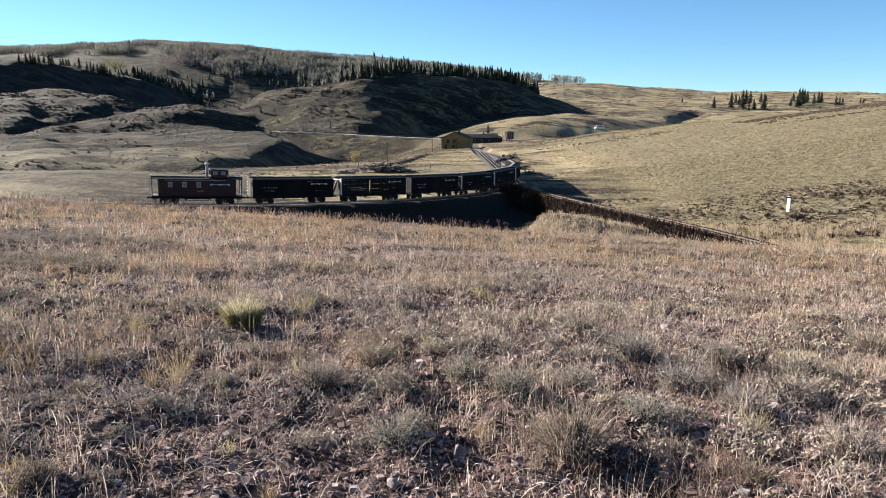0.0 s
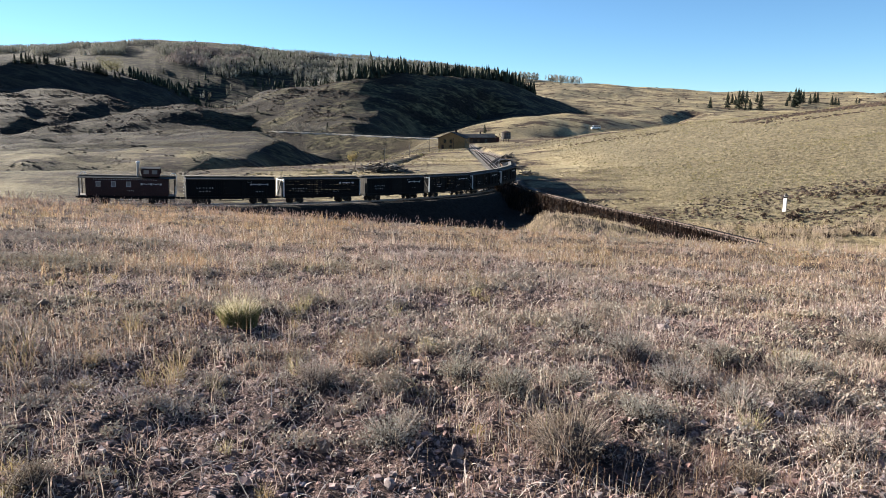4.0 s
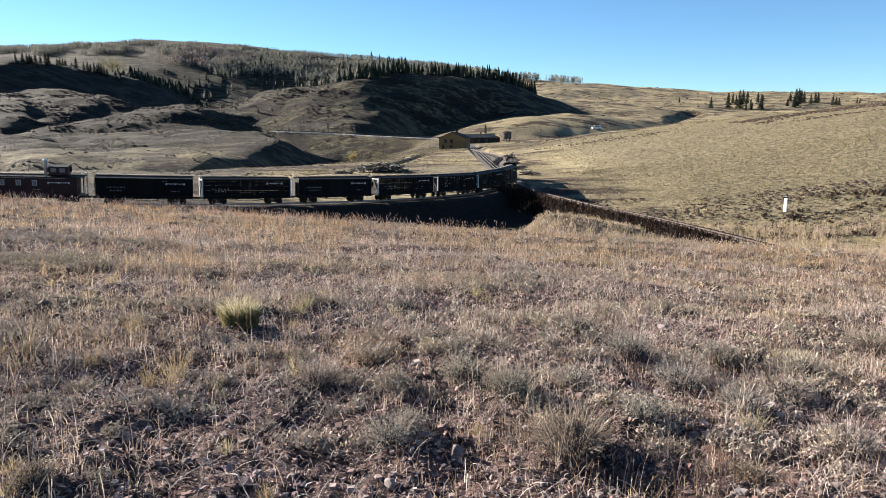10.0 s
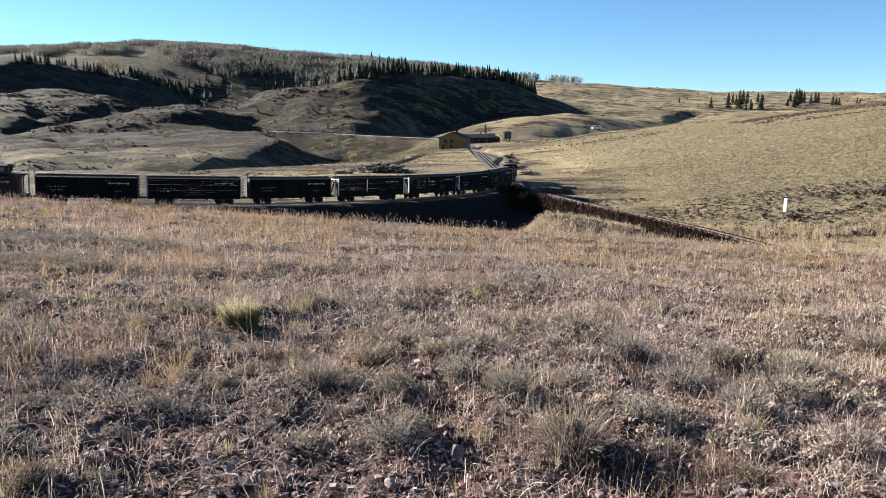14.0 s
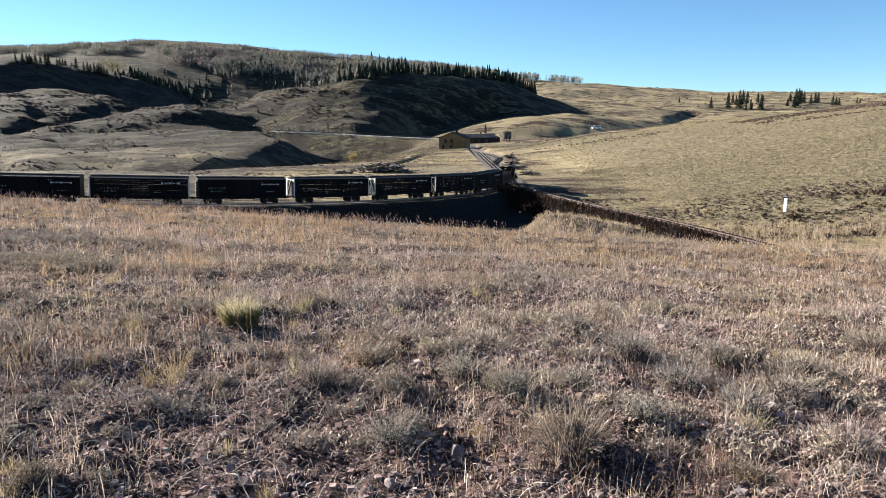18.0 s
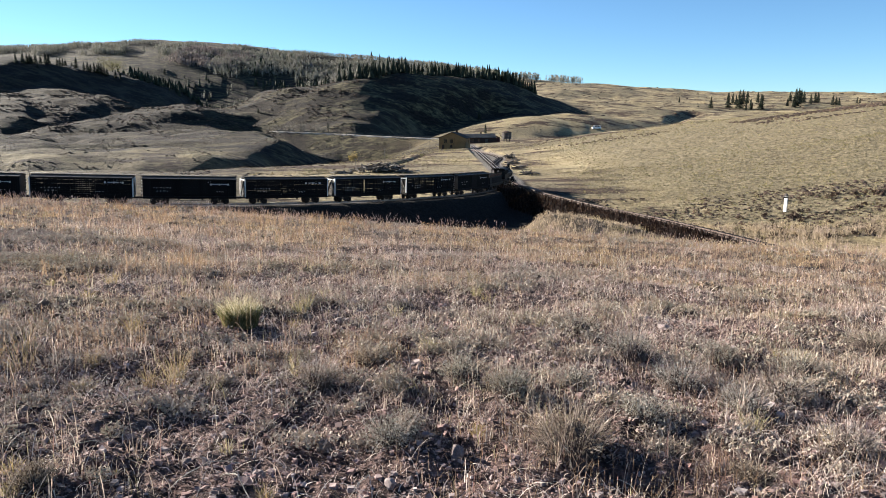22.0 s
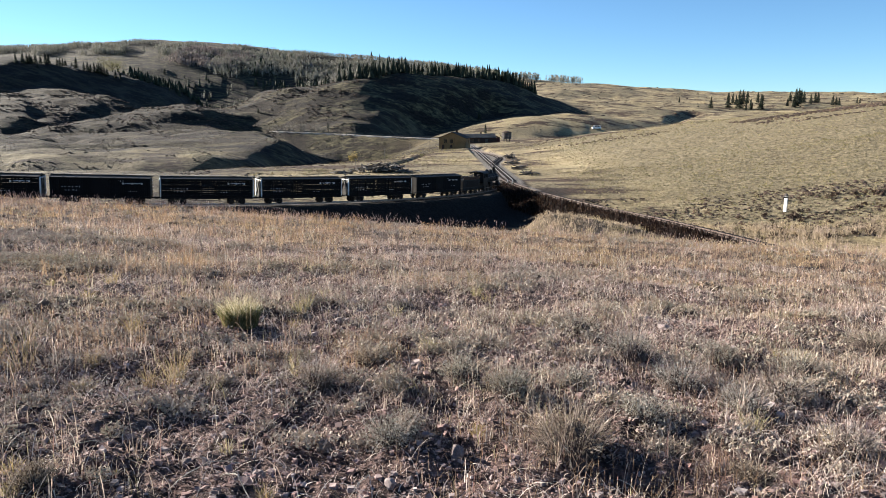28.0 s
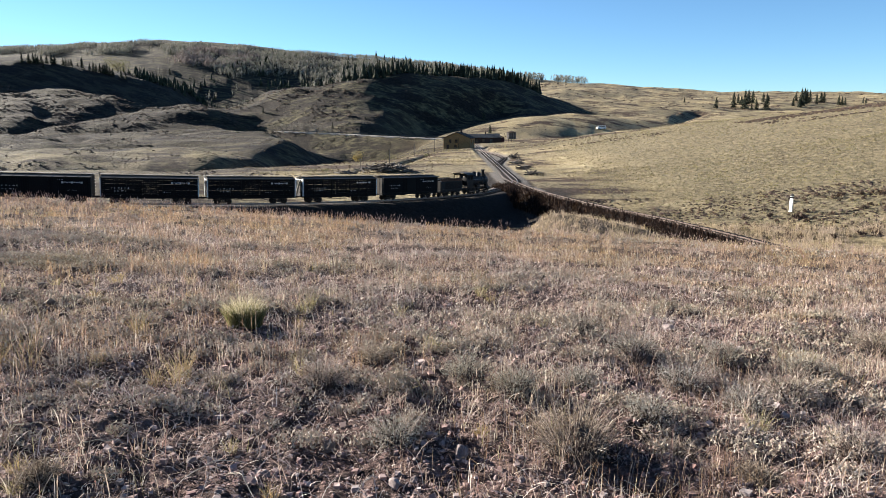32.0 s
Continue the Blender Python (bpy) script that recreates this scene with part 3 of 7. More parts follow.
def fallen_straw():
    """Long bleached stalks lying or leaning in a tangle."""
    x, y, r = scatter(22000, 2.3, 13, 1.1)
    keep = clump_field(x, y, 0.5, 55, -0.4, 0.5) & (rnd.rand(len(x)) < 0.35 + 0.65 * step(r, 3.3, 4.4))
    x, y, r = x[keep], y[keep], r[keep]
    n = len(x)
    return blades(x, y, land(x, y, False) + 0.012, rnd.uniform(0.06, 0.22, n), np.maximum(0.0036, r * 0.0006) * rnd.uniform(0.7, 1.4, n), np.clip(1 - np.abs(rnd.normal(0, 0.12, n)), 0.6, 0.99), rnd.uniform(0, 6.3, n), curl=0.15)


stuff("fallen_straw", [fallen_straw()], island_material("bleached straw", [(0.0, (0.62, 0.50, 0.42)), (0.35, (0.84, 0.73, 0.63)), (0.6, (0.45, 0.33, 0.27)), (1.0, (0.98, 0.89, 0.80))], 0.1),
      "bleached fallen stalks tangled over the soil", "plant litter")

PHI = (1 + 5 ** 0.5) / 2
ICO = np.array([(0, u, w * PHI) for u in (-1, 1) for w in (-1, 1)] + [(u, w * PHI, 0) for u in (-1, 1) for w in (-1, 1)] + [(w * PHI, 0, u) for u in (-1, 1) for w in (-1, 1)], float)
ICO /= np.linalg.norm(ICO[0])
ICO_F = np.array([(i, j, k) for i in range(12) for j in range(i + 1, 12) for k in range(j + 1, 12)
                  if max(np.linalg.norm(ICO[i] - ICO[j]), np.linalg.norm(ICO[j] - ICO[k]), np.linalg.norm(ICO[i] - ICO[k])) < 1.2])
ICO_F = np.array([f if np.dot(np.cross(ICO[f[1]] - ICO[f[0]], ICO[f[2]] - ICO[f[0]]), ICO[f[0]]) > 0 else f[::-1] for f in ICO_F])


BOX = np.array([(i, j, k) for i in (-1, 1) for j in (-1, 1) for k in (-1, 1)], float) * 0.62
BOX_F = np.array([(0, 1, 3), (0, 3, 2), (4, 6, 7), (4, 7, 5), (0, 4, 5), (0, 5, 1), (2, 3, 7), (2, 7, 6), (0, 2, 6), (0, 6, 4), (1, 5, 7), (1, 7, 3)])


def stones(x, y, size, sink=0.12, shape=ICO, faces=ICO_F, low=0.45, rough=(0.5, 1.15)):
    n, k = len(x), len(shape)
    v = shape[None] * rnd.uniform(rough[0], rough[1], (n, k, 1)) * rnd.uniform(0.7, 1.2, (n, 1, 3)) * size[:, None, None] * 0.55
    v[:, :, 2] *= rnd.uniform(low, low + 0.4, n)[:, None]
    a, tip = rnd.uniform(0, 6.3, n), rnd.normal(0, 0.35, n)
    v[:, :, 0], v[:, :, 2] = v[:, :, 0] * np.cos(tip)[:, None] - v[:, :, 2] * np.sin(tip)[:, None], v[:, :, 0] * np.sin(tip)[:, None] + v[:, :, 2] * np.cos(tip)[:, None]
    c, s = np.cos(a)[:, None], np.sin(a)[:, None]
    vx, vy = v[:, :, 0] * c - v[:, :, 1] * s, v[:, :, 0] * s + v[:, :, 1] * c
    z = land(x, y, False)
    out = np.stack([vx + x[:, None], vy + y[:, None], v[:, :, 2] + (z + size * sink)[:, None]], -1)
    f = (np.arange(n) * k)[:, None, None] + faces[None]
    return out.reshape(-1, 3), f.reshape(-1, 3)


def pebbles():
    x, y, r = scatter(24000, 2.2, 9.5, 0.8)
    keep = ~clump_field(x, y, 0.7, 51, 0.0, 0.7)
    x, y, r = x[keep], y[keep], r[keep]
    size = np.clip(0.008 * rnd.pareto(2.2, len(x)) + 0.009, 0, 0.05) * (0.9 + r * 0.06)
    return stones(x, y, size, 0.15, BOX, BOX_F, 0.55, (0.55, 1.3))


stuff("gravel", [pebbles()], island_material("pebbles", [(0.0, (0.24, 0.17, 0.155)), (0.3, (0.42, 0.30, 0.275)), (0.6, (0.34, 0.205, 0.18)), (0.9, (0.58, 0.49, 0.46)), (1.0, (0.14, 0.11, 0.11))], 0),
      "purplish and grey pebbles strewn over bare soil", "gravel")


def tufts_of_leaves(x, y, size, leaves, leaf, flat=0.75, rails=False):
    """Small rounded shrubs: many little leaf blades over a dome of twigs."""
    n = len(x)
    th = rnd.uniform(0, 2 * np.pi, (n, leaves))
    up = rnd.uniform(0.05, 1.0, (n, leaves))
    rad = size[:, None] * np.sqrt(np.maximum(1 - (up * 0.95) ** 2, 0)) * rnd.uniform(0.45, 1.05, (n, leaves))
    cx, cy = x[:, None] + rad * np.cos(th), y[:, None] + rad * np.sin(th)
    cz = land(x, y, rails)[:, None] + up * size[:, None] * flat * rnd.uniform(0.6, 1.15, (n, leaves))
    l = leaf[:, None] * rnd.uniform(0.6, 1.5, (n, leaves))
    d = rnd.normal(0, 1, (n, leaves, 3))
    d[..., 2] = np.abs(d[..., 2]) + 0.3
    d /= np.linalg.norm(d, axis=-1, keepdims=True)
    e = np.cross(d, rnd.normal(0, 1, (n, leaves, 3)))
    e /= np.linalg.norm(e, axis=-1, keepdims=True)
    c = np.stack([cx, cy, cz], -1)
    l = l[..., None]
    v = np.stack([c - e * l * 0.32, c + e * l * 0.32, c + d * l * 1.5], -2)
    k = n * leaves
    return v.reshape(-1, 3), np.arange(k * 3).reshape(-1, 3)


SAGE = [(0.0, (0.42, 0.385, 0.30)), (0.3, (0.55, 0.475, 0.385)), (0.5, (0.36, 0.25, 0.20)), (0.75, (0.64, 0.575, 0.48)), (0.9, (0.46, 0.33, 0.265)), (1.0, (0.33, 0.335, 0.235))]
sage_mat = island_material("sage", SAGE, 0.1)


cushions = []


def sage_set(n, r0, r1, power, s0, s1, leaves, leaf):
    x, y, r = scatter(n, r0, r1, power)
    keep = clump_field(x, y, 0.7, 51, -0.1, 0.3) & (rnd.rand(len(x)) < 0.12 + 0.88 * step(r, 3.5, 5.0))
    x, y, r = x[keep], y[keep], r[keep]
    size = rnd.uniform(s0, s1, len(x))
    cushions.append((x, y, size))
    return tufts_of_leaves(x, y, size, leaves, np.maximum(leaf, r * 0.0014) * np.ones(len(x)))


def sage_mats(centres):
    """Flat grey cushions that cover a patch of ground."""
    out = []
    for x0, y0, w, d in centres:
        k = int(100 * w * d)
        x, y = x0 + rnd.normal(0, w / 2.4, k), y0 + rnd.normal(0, d / 2.4, k)
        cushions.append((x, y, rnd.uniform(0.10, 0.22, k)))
        out.append(tufts_of_leaves(x, y, rnd.uniform(0.10, 0.24, k), 60, np.full(k, 0.022), 0.45))
    return out


stuff("low_sage", [
    sage_set(800, 2.4, 7, 1.2, 0.05, 0.16, 150, 0.0165),
    sage_set(2400, 6, 16, 1.4, 0.06, 0.20, 75, 0.022),
    sage_set(2600, 14, 34, 1.5, 0.08, 0.24, 46, 0.024),
] + sage_mats(MATS), sage_mat, "grey-green low sage scattered among the dry grass", "shrub")

# solid lumps added inside the cushions so that they cast deeper shadows
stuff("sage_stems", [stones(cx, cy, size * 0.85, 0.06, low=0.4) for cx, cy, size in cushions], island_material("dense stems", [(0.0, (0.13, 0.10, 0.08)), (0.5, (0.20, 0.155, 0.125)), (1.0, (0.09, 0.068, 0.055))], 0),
      "solid dark lumps added inside the sage to deepen its shade", "shrub")


def red_stalks(n, r0, r1, tall, wide, a0, a1, seed):
    """Stands of reddish grass in one part of the meadow."""
    r, a = (r0 ** 1.5 + rnd.rand(n) * (r1 ** 1.5 - r0 ** 1.5)) ** (1 / 1.5), np.radians(rnd.uniform(a0, a1, n))
    x, y = r * np.sin(a), r * np.cos(a)
    keep = clump_field(x, y, 0.9, seed, -0.1, 0.5) & off_mats(x, y)
    x, y = np.repeat(x[keep], 11), np.repeat(y[keep], 11)
    k = len(x)
    rr = np.hypot(x, y)
    x, y = x + rnd.normal(0, 0.09, k), y + rnd.normal(0, 0.09, k)
    return blades(x, y, land(x, y, False) - 0.01, tall * (0.3 + 0.9 * rnd.rand(k)), np.maximum(wide * 0.7, rr * 0.00034) * rnd.uniform(0.8, 1.3, k), np.abs(rnd.normal(0.2, 0.3, k)).clip(0, 0.95), rnd.uniform(0, 6.3, k), head=0.6)


stuff("red_grass", [
    red_stalks(500, 4.5, 13, 0.24, 0.003, -36, -17, 61),
    red_stalks(1500, 12, 34, 0.30, 0.004, -36, -6, 62),
    red_stalks(300, 3, 7, 0.20, 0.003, -20, 36, 63),
    red_stalks(1300, 9, 34, 0.26, 0.004, -6, 36, 64),
], island_material("russet stalks", [(0.0, (0.42, 0.27, 0.165)), (0.3, (0.50, 0.35, 0.225)), (0.6, (0.34, 0.195, 0.135)), (0.8, (0.57, 0.42, 0.28)), (1.0, (0.29, 0.165, 0.13))], 0.45),
      "russet and orange grass stalks standing in loose bunches", "grass")


# ---- tracks and buildings ----
ochre = mat("ochre boards", [(0.35, (0.32, 0.18, 0.07)), (0.65, (0.48, 0.28, 0.12))], scale=0.6, rough=0.85, bump=0.2, fine=10)
brown_trim = plain("brown trim", (0.09, 0.05, 0.035), rough=0.8, scale=1)
shingle = mat("brown shingles", [(0.35, (0.05, 0.032, 0.024)), (0.65, (0.13, 0.085, 0.06))], scale=1.5, rough=0.9, bump=0.4, fine=6)
dark_pane = plain("dark pane", (0.02, 0.022, 0.025), rough=0.1, spec=0.6, scale=1)
grey_wood = mat("greyed timber", [(0.35, (0.08, 0.07, 0.06)), (0.65, (0.30, 0.27, 0.24))], scale=1.2, rough=0.95, bump=0.3, fine=9, vary=0.4)
tie_wood = mat("tie wood", [(0.35, (0.025, 0.020, 0.017)), (0.65, (0.11, 0.09, 0.075))], scale=2, rough=0.95, bump=0.3, vary=0.4)
steel = mat("rail steel", [(0.3, (0.20, 0.17, 0.15)), (0.7, (0.45, 0.42, 0.40))], scale=2, rough=0.4, metal=0.85, space="World")
pale_roof = mat("pale sheet roof", [(0.35, (0.11, 0.104, 0.096)), (0.65, (0.20, 0.19, 0.178))], scale=0.8, rough=0.95, spec=0.1)
white_paint = mat("white paint", [(0.3, (1.05, 1.05, 1.02)), (0.6, (1.26, 1.26, 1.23))], scale=2, rough=0.6)
rust = mat("rusty rail", [(0.3, (0.05, 0.032, 0.025)), (0.7, (0.22, 0.16, 0.13))], scale=3, rough=0.6, metal=0.3, space="World")
gravel_road = mat("gravel road", [(0.35, (0.32, 0.29, 0.25)), (0.65, (0.52, 0.48, 0.42))], scale=0.4, rough=0.95, space="World", bump=0.3)


def rail_mesh(line, side):
    """One rail along a line of track, side metres to its right."""
    t = np.gradient(line, axis=0)
    t /= np.linalg.norm(t[:, :2], axis=1)[:, None]
    n = np.stack([t[:, 1], -t[:, 0]], 1)
    prof = [(-0.055, -0.13), (-0.055, -0.115), (-0.012, -0.10), (-0.012, -0.04), (-0.032, -0.03), (-0.032, 0.0), (0.032, 0.0), (0.032, -0.03), (0.012, -0.04), (0.012, -0.10), (0.055, -0.115), (0.055, -0.13)]
    k = len(prof)
    v = np.zeros((len(line), k, 3))
    for i, (u, w) in enumerate(prof):
        v[:, i, :2] = line[:, :2] + n * (side + u)
        v[:, i, 2] = line[:, 2] + w
    f = []
    a = np.arange(len(line) - 1)[:, None] * k
    for i in range(k):
        j = (i + 1) % k
        f.append(np.concatenate([a + i, a + j, a + k + j, a + k + i], 1))
    return mesh_from("rail", v.reshape(-1, 3), np.concatenate(f), False)


def lay_track(name, line, label, metal):
    tr = thing(name, label, "railway track", kind="structure")
    for s in (-0.457, 0.457):
        part("rail", rail_mesh(line[::2], s), metal, tr)
    return tr


main_track = lay_track("railway_track_1", MAIN, "narrow-gauge track of steel rails on dark ties", steel)
east_track = lay_track("railway_track_2", EAST, "narrow-gauge track of rusty rails on a cinder bank", rust)
side_track = lay_track("railway_track_3", SIDING, "short rusty siding beside the main track", rust)


def board_wall(bm, a, b, z0, z1, thick, holes=()):
    """A straight wall from a to b with rectangular holes (start, end, low, high) along it."""
    a, b = Vector(a), Vector(b)
    d = (b - a).normalized()
    turn = Matrix.Rotation(math.atan2(d.y, d.x), 4, "Z")
    L = (b - a).length
    cuts = sorted({0, L, *[h[0] for h in holes], *[h[1] for h in holes]})
    for u, v in zip(cuts[:-1], cuts[1:]):
        gaps = sorted((h[2], h[3]) for h in holes if h[0] <= u and h[1] >= v)
        z = z0
        for lo, hi in gaps + [(z1, z1)]:
            if lo - z > 0.01:
                c = a + d * (u + v) / 2
                slab(bm, (v - u, thick, lo - z), (c.x, c.y, (z + lo) / 2), turn)
            z = hi


def house_window(parent, x, y, z, w, h, axis="y"):
    bm = nb()
    for dx in (-w / 2, 0, w / 2):
        slab(bm, (0.09, 0.12, h), (x + dx, y, z))
    for dz in (-h / 2, 0, h / 2):
        slab(bm, (w + 0.09, 0.12, 0.09), (x, y, z + dz))
    fr = part("window_frame", bm, brown_trim, parent)
    bm = nb()
    slab(bm, (w, 0.02, h), (x, y + 0.04, z))
    part("pane", bm, dark_pane, parent)
    bm = nb()
    slab(bm, (w + 0.3, 0.2, 0.07), (x, y - 0.08, z - h / 2 - 0.06))
    part("window_sill", bm, brown_trim, parent)


def section_house():
    z = height(4.6, 284)
    h = thing("section_house", "ochre wooden railway house with brown gable roof and small windows", "house", pose(4.6, 285, z - 0.1, 0, 0, -15))
    W, D, E, R = 10.6, 8.0, 4.2, 6.4
    bm = nb()
    board_wall(bm, (-W / 2, -D / 2), (W / 2, -D / 2), 0, E, 0.18, [(2.1, 3.2, 2.4, 3.7), (4.6, 5.7, 2.4, 3.7), (1.2, 2.2, 0.0, 1.7), (4.4, 5.4, 0.5, 1.5)])
    front = part("wall", bm, ochre, h)
    bm = nb()
    board_wall(bm, (W / 2, -D / 2 + 0.1), (W / 2, D / 2), 0, E, 0.18, [(2, 3, 2.2, 3.5), (5, 6, 2.2, 3.5)])
    board_wall(bm, (-W / 2, -D / 2 + 0.1), (-W / 2, D / 2), 0, E, 0.18)
    board_wall(bm, (-W / 2, D / 2), (W / 2, D / 2), 0, E, 0.18)
    part("wall", bm, ochre, h)
    bm = nb()
    for y in (-D / 2, D / 2):
        profile(bm, [(-W / 2, E), (W / 2, E), (0, R)], 0.18, "Y", (0, y, 0))
    part("gable", bm, ochre, h)
    for i in range(9):
        bm = nb()
        slab(bm, (W + 0.02, 0.02, 0.02), (0, -D / 2 - 0.1, 0.45 * i + 0.3))
        part("board_joint", bm, brown_trim, front)
    roof = nb()
    pitch = math.atan2(R - E, W / 2)
    for s in (-1, 1):
        slab(roof, (math.hypot(W / 2, R - E) + 0.7, D + 1.0, 0.14), (s * (W / 4 + 0.2), 0, (E + R) / 2 + 0.02), Matrix.Rotation(s * pitch, 4, "Y"))
    top = part("roof", roof, shingle, h)
    for s in (-1, 1):
        for i in range(11):
            u = (i + 0.5) / 11
            bm = nb()
            slab(bm, (0.5, D + 1.04, 0.03), (s * (W / 2 + 0.3) * u, 0, R + 0.12 - (R - E + 0.12) * u), Matrix.Rotation(s * (pitch - 0.06), 4, "Y"))
            part("shingle_course", bm, shingle, top)
    bm = nb()
    slab(bm, (0.7, 0.7, 1.6), (0.6, 1.2, R + 0.3), bevel=0.03), slab(bm, (0.85, 0.85, 0.15), (0.6, 1.2, R + 1.05))
    part("chimney", bm, shingle, h)
    for x, zz, w, hh in ((-2.65, 3.05, 1.1, 1.3), (-0.15, 3.05, 1.1, 1.3), (-0.4, 1.0, 1.0, 1.0)):
        house_window(h, x, -D / 2, zz, w, hh)
    bm = nb()
    slab(bm, (1.0, 0.08, 1.7), (-3.6, -D / 2, 0.85))
    part("door", bm, brown_trim, h)
    bm = nb()
    slab(bm, (0.12, 0.12, 4.4), (0.9, -D / 2 - 0.3, 2.1))
    part("corner_post", bm, brown_trim, h)
    return h


section_house()


def depot():
    x0, y0 = 15.5, 330
    z = height(x0, y0)
    h = thing("depot", "long low dark wooden depot with pale sheet roof", "station", pose(x0, y0, z, 0, 0, 6))
    bm = nb()
    board_wall(bm, (-8, -3), (8, -3), 0, 2.8, 0.2, [(2, 3.2, 0, 2.1), (5, 6.2, 1, 2.1), (8, 9.2, 1, 2.1), (11.5, 12.7, 0, 2.1)])
    board_wall(bm, (-8, 3), (8, 3), 0, 2.8, 0.2), board_wall(bm, (-8, -2.9), (-8, 2.9), 0, 2.8, 0.2), board_wall(bm, (8, -2.9), (8, 2.9), 0, 2.8, 0.2)
    part("wall", bm, brown_trim, h)
    bm = nb()
    profile(bm, [(-3.7, 2.7), (0, 4.3), (3.7, 2.7), (3.7, 2.85), (0, 4.45), (-3.7, 2.85)], 17, "X")
    roof = part("roof", bm, pale_roof, h)
    for i in range(18):
        bm = nb()
        slab(bm, (0.03, 4.0, 0.03), (-8.4 + i, -1.85, 3.66), Matrix.Rotation(math.atan2(1.6, 3.7), 4, "X"))
        part("seam", bm, pale_roof, roof)
    for x, w in ((-5.4, 1.2), (4.1, 1.2)):
        bm = nb()
        slab(bm, (w, 0.08, 2.1), (x, -2.98, 1.05))
        part("door", bm, grey_wood, h)
    for x in (-2.4, 0.6):
        bm = nb()
        slab(bm, (1.2, 0.05, 1.1), (x, -2.98, 1.55))
        part("pane", bm, dark_pane, h)
    bm = nb()
    slab(bm, (0.6, 0.6, 1.5), (2, 0.6, 4.7))
    part("chimney", bm, shingle, h)


depot()


def water_tank():
    x0, y0 = 30.6, 345
    h = thing("water_tank", "weathered grey wooden water tank with iron hoops on timber legs", "water tank", pose(x0, y0, height(x0, y0)))
    for i in range(3):
        for j in range(3):
            bm = nb()
            slab(bm, (0.26, 0.26, 1.3), (-1.3 + 1.3 * i, -1.3 + 1.3 * j, 0.65))
            part("leg", bm, grey_wood, h)
    bm = nb()
    slab(bm, (4.4, 4.4, 0.2), (0, 0, 1.35))
    part("deck", bm, grey_wood, h)
    n = 30
    stave = bpy.data.meshes.new("stave")
    b = nb()
    slab(b, (0.46, 0.08, 2.9), bevel=0.01)
    b.to_mesh(stave)
    b.free()
    stave.materials.append(grey_wood)
    for i in range(n):
        a = 2 * math.pi * i / n
        o = part("stave", stave, None, h)
        o.matrix_basis = Matrix.Translation((2.15 * math.sin(a), -2.15 * math.cos(a), 2.9)) @ Matrix.Rotation(a, 4, "Z")
    for z in (1.8, 2.6, 3.4, 4.1):
        bm = nb()
        lathe(bm, [(2.2, z - 0.04), (2.22, z), (2.2, z + 0.04)], sides=30)
        part("hoop", bm, brown_trim, h)
    bm = nb()
    lathe(bm, [(2.45, 4.3), (2.45, 4.36), (0.1, 5.2)], sides=24)
    part("roof", bm, shingle, h)
    bm = nb()
    pipe(bm, [(-2.1, 0, 1.9), (-2.9, -0.2, 2.6), (-3.4, -0.4, 3.9)], 0.12, 8)
    part("spout", bm, brown_trim, h)


water_tank()


def small_shed():
    x0, y0 = 24.5, 338
    h = thing("shed", "small dark red wooden shed beside the water tank", "shed", pose(x0, y0, height(x0, y0), 0, 0, 15))
    red = plain("shed red", (0.10, 0.035, 0.03), scale=1)
    bm = nb()
    board_wall(bm, (-1.8, -1.5), (1.8, -1.5), 0, 2.2, 0.12, [(1.2, 2.1, 0, 1.9)])
    board_wall(bm, (-1.8, 1.5), (1.8, 1.5), 0, 2.2, 0.12), board_wall(bm, (-1.8, -1.45), (-1.8, 1.45), 0, 2.2, 0.12), board_wall(bm, (1.8, -1.45), (1.8, 1.45), 0, 2.2, 0.12)
    part("wall", bm, red, h)
    bm = nb()
    profile(bm, [(-2.1, 2.1), (0, 3.1), (2.1, 2.1), (2.1, 2.2), (0, 3.2), (-2.1, 2.2)], 3.6, "Y")
    part("roof", bm, shingle, h)
    bm = nb()
    slab(bm, (0.9, 0.06, 1.9), (-0.15, -1.48, 0.95))
    part("door", bm, brown_trim, h)


small_shed()


def telegraph_pole(x, y, tall):
    p = thing("telegraph_pole", "thin weathered wooden telegraph pole standing in dry grass", "utility pole", pose(x, y, height(x, y) - 0.1), "poles along the ditch")
    bm = nb()
    rod(bm, (0, 0, 0), (0.04, 0, tall), 0.11, 0.07, 8)
    part("post", bm, grey_wood, p)
    bm = nb()
    slab(bm, (0.9, 0.08, 0.09), (0.04, -0.08, tall - 0.35))
    part("crossarm", bm, grey_wood, p)
    for k in (-0.38, 0.42):
        bm = nb()
        lathe(bm, [(0.03, 0), (0.05, 0.05), (0.03, 0.12)], (k, -0.08, tall - 0.31), 8)
        part("insulator", bm, dark_pane, p)


for x, y, tall in ((-19.6, 160, 3.6), (-15.4, 189, 4.1), (-10.6, 229, 4.2), (-4.8, 262, 4.8)):
    telegraph_pole(x, y, tall)


def trackside_marker():
    x, y = 46.5, 95.8
    p = thing("marker_post", "white-painted trackside post with a dark band near its top", "marker post", pose(x, y, height(x, y) - 0.15, 0, 1, -55) @ Matrix.Scale(1.08, 4))
    bm = nb()
    slab(bm, (0.42, 0.16, 2.15), (0, 0, 1.07), bevel=0.03)
    part("post", bm, white_paint, p)
    bm = nb()
    slab(bm, (0.45, 0.19, 0.22), (0, 0, 1.95))
    part("band", bm, dark_pane, p)
    bm = nb()
    lathe(bm, [(0.26, 2.15), (0.2, 2.3), (0.02, 2.5)], sides=8)
    part("cap", bm, grey_wood, p)


trackside_marker()


